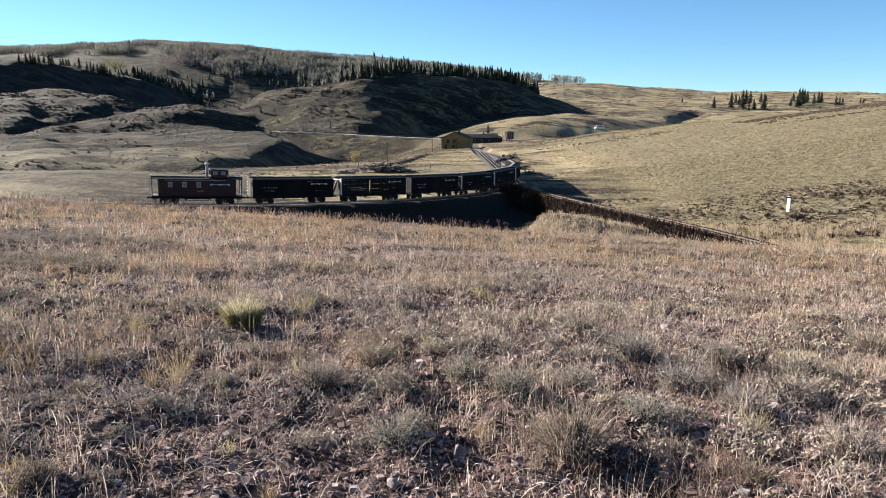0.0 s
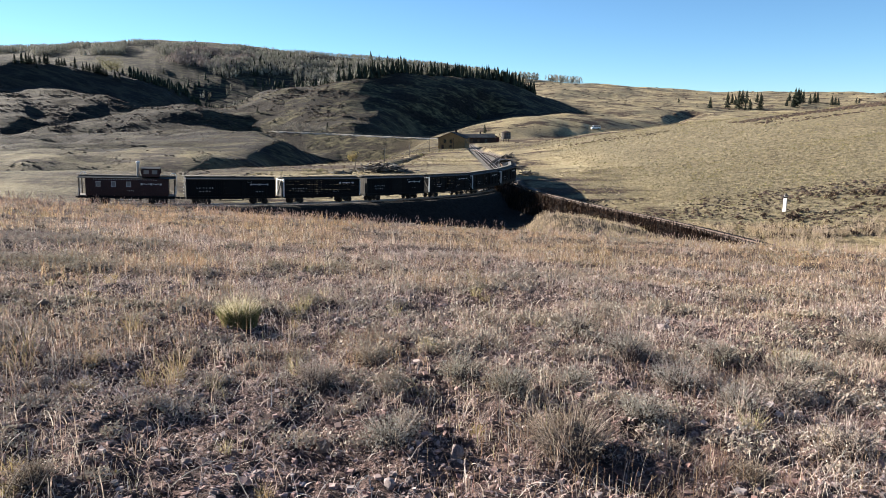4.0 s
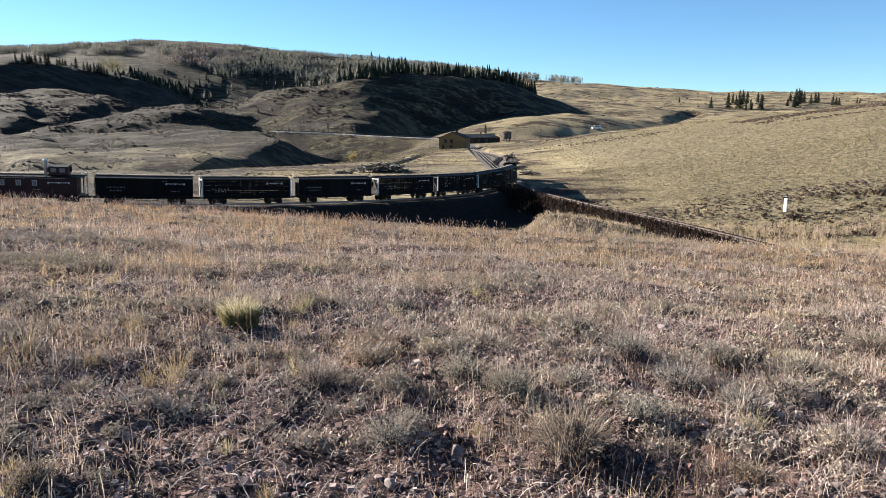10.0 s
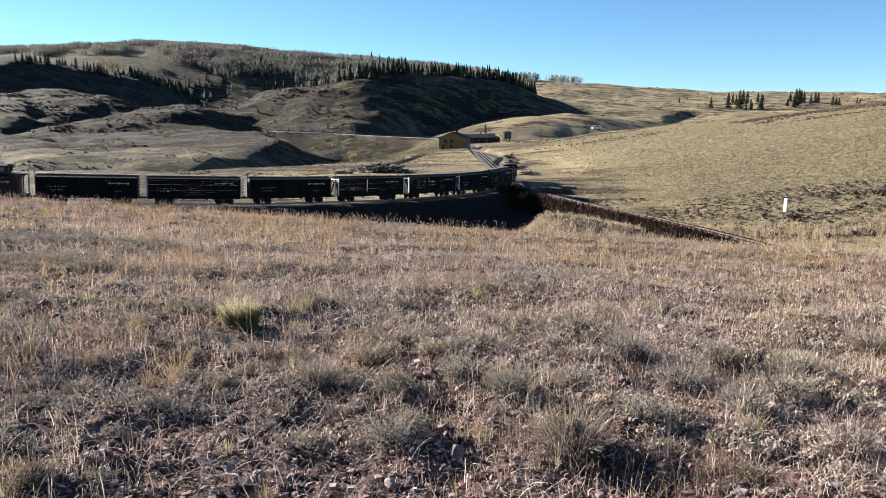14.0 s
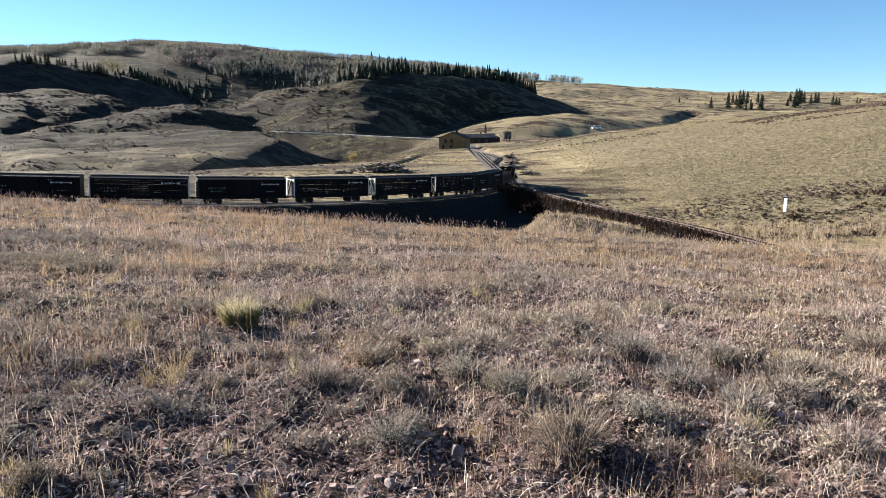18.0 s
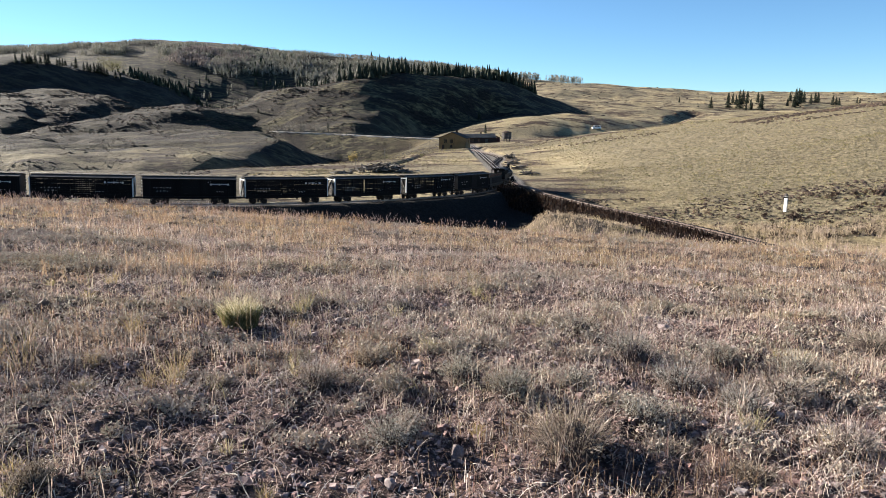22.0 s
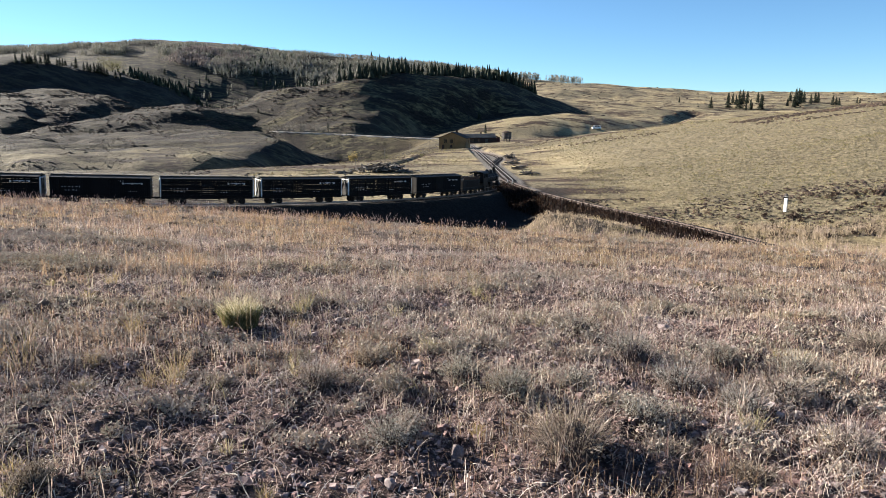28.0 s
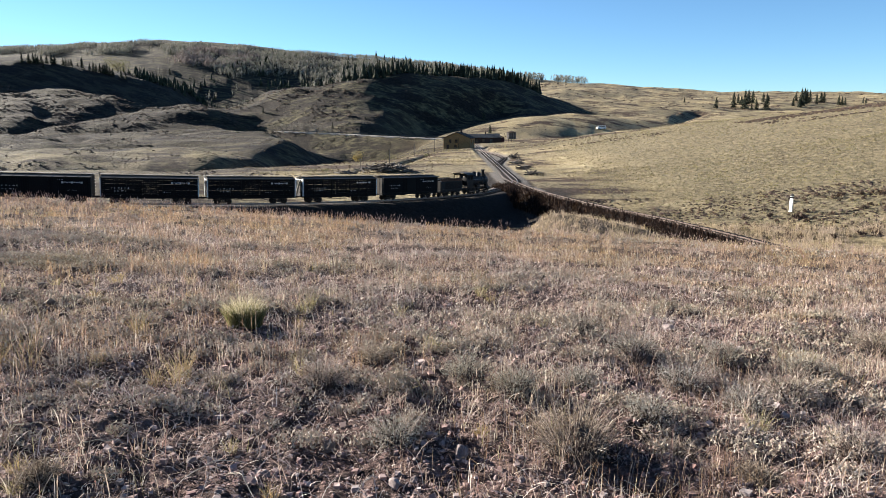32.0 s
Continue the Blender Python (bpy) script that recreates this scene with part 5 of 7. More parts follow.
stuff("hillside_sage", [
    hill_sage(9000, 22, 160, 70, 150, 0.10, 0.22, 81, -1.4, 0.2, 9),
    hill_sage(4000, 15, 200, 140, 270, 0.10, 0.26, 82, -1.2, 0.4, 8),
    hill_sage(5000, -40, 10, 115, 300, 0.08, 0.24, 83, -0.6, 0.6, 9),
    dome_set(11000, 24, 130, 82, 150, 0.07, 0.19, 101, -1.6, 0.3, 14, 1.0, 0.75),
    dome_set(11000, 30, 190, 145, 250, 0.08, 0.20, 102, -1.3, 0.5, 18, 1.0, 0.75),
    ], island_material("hill sage", hill_tones, 0.15), "sage and bunch grass dotted over the lit hillside", "shrub")

brown_tones = [(0.0, (0.105, 0.072, 0.055)), (0.4, (0.165, 0.105, 0.075)), (0.7, (0.065, 0.050, 0.040)), (1.0, (0.19, 0.145, 0.105))]
stuff("brown_brush", [
    dome_set(3200, 84, 150, 186, 212, 0.18, 0.42, 85, -0.2, 0.3, 9, 0.4),
    dome_set(700, 28, 66, 205, 250, 0.16, 0.34, 98, 0.0, 0.4, 7, 0.4),
    hill_sage(420, 34, 70, 80, 104, 0.16, 0.48, 86, -0.2, 0.8, 36),
    dome_set(5200, 20, 84, 80, 110, 0.10, 0.34, 103, -0.5, 0.4, 5, 0.6),
    dome_set(13000, -300, -20, 255, 480, 0.16, 0.42, 87, -0.05, 0.3, 7, 0.45, 0.32),
    dome_set(14000, -430, -60, 430, 650, 0.2, 0.55, 104, -0.25, 0.3, 10, 0.45, 0.4),
    dome_set(3000, -150, -30, 118, 250, 0.12, 0.45, 96, 0.0, 0.4, 5, 0.4),
    dome_set(2600, 120, 800, 420, 1300, 0.25, 0.6, 95, 0.1, 0.5, 16, 0.5),
    dome_set(600, 20, 140, 260, 420, 0.25, 0.5, 88, 0.0, 0.6, 10, 0.5),
    hill_sage(420, -30, -3, 148, 262, 0.10, 0.24, 89, -0.8, 0.3, 14),
], island_material("brown brush", brown_tones, 0.15), "russet and dark brown brush on the slopes", "shrub")


def bank_weeds():
    n = 15000
    i = rnd.randint(60, len(EAST) - 70, n)
    t = EAST[i] - EAST[i - 1]
    t /= np.linalg.norm(t[:, :2], axis=1)[:, None]
    off = rnd.uniform(1.2, 5.0, n)
    x, y = EAST[i, 0] + t[:, 1] * off, EAST[i, 1] - t[:, 0] * off
    z = land(x, y)
    tall = rnd.uniform(0.2, 0.62, n) * rnd.choice([0.6, 1.0, 1.3], n)
    return blades(x, y, z, tall, rnd.uniform(0.05, 0.11, n), np.abs(rnd.normal(0.2, 0.15, n)).clip(0, 0.8), rnd.uniform(0, 6.3, n), head=0.6)


stuff("bank_weeds", [bank_weeds()], island_material("dark dock weeds", [(0.0, (0.014, 0.009, 0.007)), (0.6, (0.035, 0.020, 0.014)), (0.9, (0.09, 0.050, 0.033)), (1.0, (0.16, 0.10, 0.07))], 0.15),
      "dark brown dock weeds covering the cinder bank", "weeds")


def pale_tufts(n, x0, x1, y0, y1, tall, seed, lo=-0.6):
    x, y = in_box(n, x0, x1, y0, y1, 4, seed, lo, lo + 1.1)
    de = np.minimum(line_gap(x, y, EAST)[0], line_gap(x, y, MAIN)[0])
    x, y = x[de > 3.2], y[de > 3.2]
    k = 10
    x, y = np.repeat(x, k) + rnd.normal(0, 0.16, len(x) * k), np.repeat(y, k) + rnd.normal(0, 0.12, len(x) * k)
    m = len(x)
    return blades(x, y, land(x, y), tall * rnd.uniform(0.3, 1.1, m), rnd.uniform(0.016, 0.036, m), np.abs(rnd.normal(0.3, 0.3, m)).clip(0, 0.9), rnd.uniform(0, 6.3, m), head=0.5)


stuff("pale_bunch_grass", [
    pale_tufts(3000, 4, 30, 36, 74, 0.45, 91, -1.6),
    pale_tufts(2400, 29, 64, 66, 88, 0.95, 92, -0.7),
    pale_tufts(1500, -30, 6, 40, 66, 0.45, 93),
], island_material("pale grass", [(0.0, (0.58, 0.45, 0.31)), (0.5, (0.69, 0.56, 0.40)), (1.0, (0.47, 0.345, 0.235))], 0.35), "tall pale bunch grass on the slope below the meadow", "grass")


# ---- single things in the foreground ----
rock_mat = mat("purple-grey rock", [(0.3, (0.16, 0.125, 0.12)), (0.5, (0.30, 0.24, 0.225)), (0.7, (0.46, 0.40, 0.37))], scale=14, rough=0.9, bump=0.5, fine=6, vary=0.3, rise=0.006)
twig_mat = mat("bleached twig", [(0.3, (0.30, 0.26, 0.21)), (0.7, (0.62, 0.56, 0.48))], scale=20, rough=0.9, bump=0.3, vary=0.3)
green_blade = island_material("green-yellow blades", [(0.0, (0.20, 0.18, 0.07)), (0.3, (0.42, 0.36, 0.17)), (0.7, (0.70, 0.58, 0.36)), (1.0, (0.82, 0.70, 0.48))], 0.35)
yellow_blade = island_material("yellow blades", [(0.0, (0.46, 0.32, 0.14)), (0.4, (0.64, 0.49, 0.25)), (0.7, (0.36, 0.32, 0.14)), (1.0, (0.50, 0.32, 0.16))], 0.25)
shrub_leaf = island_material("shrub leaves", [(0.0, (0.20, 0.155, 0.12)), (0.4, (0.30, 0.24, 0.19)), (0.7, (0.42, 0.35, 0.27)), (1.0, (0.13, 0.095, 0.08))], 0.2)
silver_leaf = island_material("silver sage leaves", [(0.0, (0.34, 0.325, 0.27)), (0.4, (0.46, 0.435, 0.37)), (0.7, (0.58, 0.545, 0.47)), (1.0, (0.24, 0.215, 0.18))], 0.2)
pale_stem = island_material("pale dry stems", [(0.0, (0.40, 0.31, 0.25)), (0.4, (0.60, 0.50, 0.42)), (0.7, (0.28, 0.20, 0.16)), (1.0, (0.80, 0.71, 0.62))], 0.2)
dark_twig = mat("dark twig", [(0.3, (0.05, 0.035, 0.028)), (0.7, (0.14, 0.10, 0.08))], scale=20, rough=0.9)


def rock(x, y, size, seed, label):
    bm = nb()
    bmesh.ops.create_icosphere(bm, subdivisions=3, radius=1)
    sh = Vector((seed * 3.1, seed * 1.7, seed))
    for v in bm.verts:
        d = v.co.normalized()
        k = 0.78 + 0.35 * noise.noise(d * 1.1 + sh) + 0.14 * noise.noise(d * 3.1 + sh)
        q = d * k
        for n in ((0.6, 0.3, 0.74), (-0.7, 0.5, 0.5), (0.1, -0.8, 0.6), (0.2, 0.1, 0.97)):
            n = Vector(n)
            over = q.dot(n) - 0.62
            if over > 0:
                q -= n * over * 0.85
        v.co = Vector((q.x * size[0], q.y * size[1], q.z * size[2]))
    ob = part("rock", bm, rock_mat)
    ob.matrix_basis = pose(x, y, height(x, y) + size[2] * 0.3, 0, 0, seed * 47)
    tagged(ob, label, "rock", "stones in the foreground")


def twig(x, y, length, turn, bend, rise, seed, r=0.004):
    rng = random.Random(seed)
    pts = []
    for i in range(9):
        u = i / 8
        a = radians(turn + bend * (u - 0.5))
        px, py = x + math.cos(a) * length * (u - 0.5), y + math.sin(a) * length * (u - 0.5)
        pts.append(Vector((px, py, height(px, py) + 0.012 + rise * math.sin(u * math.pi) + rng.uniform(-0.004, 0.006))))
    t = thing("twig", "bleached dry twig lying among the grass", "twig", group="twigs on the ground")
    bm = nb()
    pipe(bm, pts, r * 0.8, 6)
    part("stem", bm, twig_mat, t)
    for i in (3, 5, 6):
        q = pts[i] + Vector((rng.uniform(-0.1, 0.1), rng.uniform(-0.1, 0.1), rng.uniform(0.01, 0.05))) * length
        bm = nb()
        rod(bm, pts[i], q, r * 0.5, r * 0.25, 5)
        part("side_shoot", bm, twig_mat, t)


def bunch(name, label, x, y, count, tall, spread_by, wide, material, seed, lean=0.35, twigs=True):
    """A bunch of grass: blades fanning out of one crown."""
    global rnd
    keep = rnd
    rnd = np.random.RandomState(seed)
    z = height(x, y)
    t = thing(name, label, "grass tuft", pose(x, y, z - 0.01), "grass tufts")
    a = rnd.uniform(0, 2 * np.pi, count)
    q = np.sqrt(rnd.rand(count)) * spread_by
    le = np.clip(q / spread_by * lean + np.abs(rnd.normal(0, 0.12, count)), 0, 0.95)
    v, f = blades(q * np.cos(a), q * np.sin(a), np.zeros(count), tall * rnd.uniform(0.55, 1.1, count), wide * rnd.uniform(0.7, 1.3, count), le, a + rnd.normal(0, 0.5, count), curl=0.3)
    part("tussock", mesh_from("blades", v, f, False), material, t)
    k = max(4, count // 25)
    v, f = blades(rnd.normal(0, spread_by * 0.5, k), rnd.normal(0, spread_by * 0.5, k), np.zeros(k), tall * rnd.uniform(1.0, 1.45, k), np.full(k, wide), np.abs(rnd.normal(0.25, 0.15, k)), rnd.uniform(0, 6.3, k), head=1.0)
    part("seed_head_spray", mesh_from("seed_stalks", v, f, False), straw_mat, t)
    rnd = keep


def shrub(x, y, size, tall, leaves, leaf, material, seed, label):
    """A small bush: forked twigs that carry many small leaves."""
    global rnd
    rng = np.random.RandomState(seed)
    leaves, leaf = int(leaves * 0.9), leaf * 1.05
    t = thing("sagebrush", label, "shrub", pose(x, y, height(x, y) - 0.01), "bushes in the foreground")
    bm = nb()
    tips = []
    for i in range(60):
        a, out = rng.uniform(0, 2 * math.pi), math.sqrt(rng.rand())
        tip = Vector((math.cos(a) * out * size, math.sin(a) * out * size, tall * (1.0 - 0.45 * out * out) * rng.uniform(0.7, 1.05)))
        mid = tip * 0.5 + Vector((0, 0, 0.08 * tall)) + Vector(rng.normal(0, 0.06 * size, 3))
        base = Vector((tip.x * 0.12, tip.y * 0.12, 0))
        rod(bm, base, mid, 0.004, 0.0028, 5, False), rod(bm, mid, tip, 0.0028, 0.0012, 5, False)
        tips += [(mid, tip)]
    part("twiggy_frame", bm, dark_twig, t)
    # a closed dark core, added to block light and darken the bush's inside
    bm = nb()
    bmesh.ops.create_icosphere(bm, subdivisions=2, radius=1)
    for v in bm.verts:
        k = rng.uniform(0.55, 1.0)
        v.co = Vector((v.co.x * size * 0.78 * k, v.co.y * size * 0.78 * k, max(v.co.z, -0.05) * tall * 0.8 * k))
    part("dense_heart", bm, dark_twig, t, "solid dark core added to deepen the bush's shade")
    k = rng.randint(0, len(tips), leaves)
    m, q = np.array([p[0] for p in tips])[k], np.array([p[1] for p in tips])[k]
    c = m + (q - m) * rng.uniform(-0.4, 1.08, (leaves, 1)) + rng.normal(0, 0.028 + 0.1 * size, (leaves, 3)) * 0.55
    c[:, 2] = np.maximum(c[:, 2], 0.004)
    d = rng.normal(0, 1, (leaves, 3))
    d[:, 2] = np.abs(d[:, 2]) + 0.3
    d /= np.linalg.norm(d, axis=1)[:, None]
    e = np.cross(d, rng.normal(0, 1, (leaves, 3)))
    e /= np.linalg.norm(e, axis=1)[:, None]
    l = leaf * rng.uniform(0.6, 1.4, (leaves, 1))
    v = np.stack([c - e * l * 0.25, c + e * l * 0.25, c + d * l], 1).reshape(-1, 3)
    keep, rnd = rnd, np.random.RandomState(seed + 100)
    k = int(620 * size)
    a, q = rnd.uniform(0, 6.3, k), np.sqrt(rnd.rand(k))
    sv, sf = blades(q * np.cos(a) * size * 0.5, q * np.sin(a) * size * 0.5, np.zeros(k), tall * rnd.uniform(0.7, 1.5, k), np.full(k, 0.0036), (q * 0.55 + np.abs(rnd.normal(0, 0.15, k))).clip(0, 0.95), a + rnd.normal(0, 0.5, k), curl=0.2, head=0.5)
    part("stem_fan", mesh_from("stems", sv, sf, False), pale_stem, t, "fan of pale dry stems")
    rnd = keep
    part("foliage", mesh_from("leaves", v, np.arange(leaves * 3).reshape(-1, 3), False), material, t)


def bunch_grass(x, y):
    """The lone tussock: a dense green crown of short blades under a plume of fine pale ones."""
    global rnd
    keep = rnd
    rnd = np.random.RandomState(5)
    t = thing("bunch_grass", "straw-topped green bunch grass standing alone on bare soil", "grass tuft", pose(x, y, height(x, y) - 0.01), "grass tufts")
    for name, label, k, tall, wide, lean, out, material in (("green_crown", "dense green short blades", 2200, 0.23, 0.0042, 0.42, 0.145, crown_green),
                                                            ("pale_plume", "fine pale straw blades", 700, 0.34, 0.0026, 0.50, 0.12, plume_straw)):
        a = rnd.uniform(0, 2 * np.pi, k)
        q = np.sqrt(rnd.rand(k)) * out
        le = np.clip(q / out * lean + np.abs(rnd.normal(0, 0.1, k)), 0, 0.95)
        v, f = blades(q * np.cos(a) * 1.15, q * np.sin(a), np.zeros(k), tall * rnd.uniform(0.55, 1.08, k), wide * rnd.uniform(0.7, 1.3, k), le, a + rnd.normal(0, 0.9, k), curl=0.35)
        part(name, mesh_from("blades", v, f, False), material, t, label)
    rnd = keep


crown_green = island_material("green crown", [(0.0, (0.13, 0.14, 0.05)), (0.4, (0.24, 0.24, 0.10)), (0.8, (0.36, 0.33, 0.15)), (1.0, (0.50, 0.43, 0.23))], 0.3)
plume_straw = island_material("pale plume", [(0.0, (0.46, 0.40, 0.22)), (0.5, (0.74, 0.64, 0.42)), (1.0, (0.90, 0.80, 0.60))], 0.4)
bunch_grass(-2.04, 6.89)
shrub(0.75, 3.9, 0.33, 0.26, 5200, 0.014, shrub_leaf, 3, "twiggy brown-green bush casting a deep shadow")
shrub(-0.92, 4.9, 0.22, 0.19, 2600, 0.013, sage_mat, 4, "low grey-green sagebrush among pebbles and dry grass")
shrub(0.51, 4.97, 0.21, 0.20, 2600, 0.013, silver_leaf, 5, "low silvery sagebrush among pebbles and dry grass")
shrub(-0.31, 3.87, 0.17, 0.15, 2600, 0.013, silver_leaf, 6, "low silvery sagebrush among pebbles and dry grass")
shrub(2.77, 5.52, 0.31, 0.22, 2600, 0.016, sage_mat, 7, "low grey-green sagebrush among pebbles and dry grass")
shrub(1.39, 4.02, 0.15, 0.13, 2600, 0.013, shrub_leaf, 8, "twiggy brown-green bush casting a deep shadow")
shrub(1.75, 6.42, 0.29, 0.23, 2600, 0.013, silver_leaf, 9, "low silvery sagebrush among pebbles and dry grass")
shrub(2.54, 4.15, 0.19, 0.18, 2600, 0.013, sage_mat, 10, "low grey-green sagebrush among pebbles and dry grass")
shrub(-1.91, 3.06, 0.12, 0.12, 2600, 0.013, shrub_leaf, 11, "twiggy brown-green bush casting a deep shadow")
shrub(1.36, 4.52, 0.19, 0.15, 2600, 0.013, silver_leaf, 12, "low silvery sagebrush among pebbles and dry grass")
shrub(-0.22, 4.1, 0.13, 0.11, 2600, 0.013, sage_mat, 13, "low grey-green sagebrush among pebbles and dry grass")
shrub(-0.61, 5.71, 0.18, 0.14, 2600, 0.013, sage_mat, 14, "low grey-green sagebrush among pebbles and dry grass")
shrub(1.69, 3.59, 0.15, 0.12, 2600, 0.013, shrub_leaf, 15, "twiggy brown-green bush casting a deep shadow")
shrub(4.81, 7.65, 0.34, 0.26, 2600, 0.013, sage_mat, 16, "low grey-green sagebrush among pebbles and dry grass")
shrub(2.67, 6.59, 0.26, 0.20, 2600, 0.013, silver_leaf, 17, "low silvery sagebrush among pebbles and dry grass")
shrub(1.95, 5.6, 0.27, 0.22, 2600, 0.013, silver_leaf, 40, "low silvery sagebrush among pebbles and dry grass")
shrub(2.25, 5.05, 0.22, 0.19, 2600, 0.013, silver_leaf, 41, "low silvery sagebrush among pebbles and dry grass")
shrub(1.05, 5.35, 0.20, 0.17, 2600, 0.013, silver_leaf, 42, "low silvery sagebrush among pebbles and dry grass")
shrub(0.15, 5.3, 0.22, 0.18, 2600, 0.013, silver_leaf, 43, "low silvery sagebrush among pebbles and dry grass")
shrub(3.3, 6.3, 0.29, 0.24, 2600, 0.013, silver_leaf, 44, "low silvery sagebrush among pebbles and dry grass")
shrub(1.5, 7.6, 0.31, 0.24, 2600, 0.013, silver_leaf, 45, "low silvery sagebrush among pebbles and dry grass")
rock(0.08, 3.80, (0.055, 0.044, 0.085), 1, "angular upright stone standing in gravel")
rock(-0.27, 3.3, (0.053, 0.042, 0.037), 2, "rough purplish-grey stone half sunk in soil")
rock(-0.95, 3.38, (0.046, 0.037, 0.038), 3, "rough purplish-grey stone half sunk in soil")
rock(-1.35, 3.47, (0.039, 0.031, 0.025), 4, "rough purplish-grey stone half sunk in soil")
rock(0.39, 3.44, (0.033, 0.026, 0.025), 5, "rough purplish-grey stone half sunk in soil")
rock(0.51, 3.37, (0.032, 0.026, 0.027), 6, "rough purplish-grey stone half sunk in soil")
rock(2.0, 3.63, (0.040, 0.032, 0.029), 7, "rough purplish-grey stone half sunk in soil")
rock(-2.17, 3.91, (0.037, 0.030, 0.025), 8, "rough purplish-grey stone half sunk in soil")
rock(2.61, 8.08, (0.116, 0.093, 0.058), 9, "rough purplish-grey stone half sunk in soil")
rock(-1.12, 7.39, (0.071, 0.057, 0.047), 10, "rough purplish-grey stone half sunk in soil")
rock(3.01, 13.37, (0.170, 0.136, 0.085), 11, "rough purplish-grey stone half sunk in soil")
rock(-0.17, 3.38, (0.027, 0.022, 0.032), 12, "rough purplish-grey stone half sunk in soil")
rock(-2.04, 4.46, (0.050, 0.040, 0.032), 13, "rough purplish-grey stone half sunk in soil")
rock(-2.5, 3.98, (0.051, 0.041, 0.038), 14, "rough purplish-grey stone half sunk in soil")
rock(1.86, 4.32, (0.041, 0.033, 0.031), 15, "rough purplish-grey stone half sunk in soil")
rock(-1.07, 3.07, (0.029, 0.023, 0.024), 16, "rough purplish-grey stone half sunk in soil")
rock(0.02, 3.38, (0.024, 0.019, 0.019), 17, "rough purplish-grey stone half sunk in soil")
rock(-0.64, 3.11, (0.035, 0.028, 0.022), 18, "rough purplish-grey stone half sunk in soil")
twig(-3.09, 6.74, 1.00, 20, 60, 0.03, 1, 0.0028)
twig(-1.18, 3.32, 0.44, 55, 10, 0.06, 2, 0.0032)
twig(-0.98, 3.14, 0.36, 130, 8, 0.05, 3, 0.0036)
twig(2.02, 7.37, 0.52, 15, 20, 0.03, 4, 0.0028)
twig(2.86, 7.38, 0.39, -10, 30, 0.02, 5, 0.0032)
twig(2.35, 3.88, 0.61, 50, 12, 0.1, 6, 0.0036)
twig(2.32, 3.65, 0.48, 35, 10, 0.08, 7, 0.0028)
twig(-0.4, 3.22, 0.31, 70, 6, 0.07, 8, 0.0032)
twig(2.17, 4.7, 0.37, -12, 20, 0.03, 9, 0.0036)
twig(-1.37, 5.39, 0.38, 140, 25, 0.03, 10, 0.0028)
twig(-1.86, 3.5, 0.25, 40, 10, 0.04, 11, 0.0032)
twig(1.02, 8.47, 0.45, 0, 30, 0.02, 12, 0.0036)
bunch("grass_tuft", "small yellowed grass tuft", -2.8, 6.2, 60, 0.20, 0.07, 0.0028, yellow_blade, 20, 0.55)
bunch("grass_tuft", "small yellowed grass tuft", -0.84, 3.11, 60, 0.10, 0.03, 0.0028, yellow_blade, 21, 0.55)
bunch("grass_tuft", "small green-tinged grass tuft", -1.97, 2.99, 60, 0.11, 0.04, 0.0028, green_blade, 22, 0.55)
bunch("grass_tuft", "small yellowed grass tuft", -3.17, 5.12, 60, 0.24, 0.09, 0.0028, yellow_blade, 23, 0.55)
bunch("grass_tuft", "small green-tinged grass tuft", 0.53, 11.69, 60, 0.32, 0.11, 0.0028, green_blade, 24, 0.55)
bunch("grass_tuft", "small green-tinged grass tuft", -2.0, 5.06, 60, 0.15, 0.05, 0.0028, green_blade, 25, 0.55)
bunch("grass_tuft", "small green-tinged grass tuft", -1.2, 3.66, 60, 0.09, 0.03, 0.0028, green_blade, 26, 0.55)
bunch("grass_tuft", "small yellowed grass tuft", 0.21, 4.14, 60, 0.10, 0.03, 0.0028, yellow_blade, 27, 0.55)
bunch("grass_tuft", "small yellowed grass tuft", -2.12, 3.23, 60, 0.10, 0.04, 0.0028, yellow_blade, 28, 0.55)
bunch("grass_tuft", "small green-tinged grass tuft", -1.61, 7.71, 60, 0.21, 0.07, 0.0028, green_blade, 29, 0.55)
bunch("grass_tuft", "small yellowed grass tuft", -2.37, 4.45, 60, 0.14, 0.05, 0.0028, yellow_blade, 30, 0.55)
bunch("grass_tuft", "small green-tinged grass tuft", -0.56, 8.05, 60, 0.18, 0.06, 0.0028, green_blade, 31, 0.55)


# more tufts: golden and green ones crowd the western part of the meadow
tuft_rng = random.Random(77)
for i in range(34):
    far, turn = tuft_rng.uniform(4.8, 10), radians(tuft_rng.uniform(-36, -9) if i < 24 else tuft_rng.uniform(-8, 34))
    golden = tuft_rng.random() < 0.5
    bunch("grass_tuft", "small yellowed grass tuft" if golden else "small green-tinged grass tuft", far * math.sin(turn), far * math.cos(turn), tuft_rng.randrange(30, 70), tuft_rng.uniform(0.12, 0.22),
          tuft_rng.uniform(0.03, 0.08), 0.003, yellow_blade if golden else green_blade, 200 + i, 0.5)


# ---- the train ----
car_black = mat("car paint", [(0.35, (0.005, 0.005, 0.005)), (0.7, (0.010, 0.008, 0.008))], scale=1.2, rough=0.7, spec=0.15, bump=0.2, fine=9, vary=0.25)
slat_black = mat("slat paint", [(0.35, (0.005, 0.005, 0.005)), (0.7, (0.011, 0.009, 0.009))], scale=1.5, rough=0.8, spec=0.15, bump=0.3, fine=12, vary=0.35)
sooty_end = mat("sooty end boards", [(0.3, (0.020, 0.017, 0.015)), (0.65, (0.075, 0.066, 0.058))], scale=1.5, rough=0.9, bump=0.3, vary=0.3)
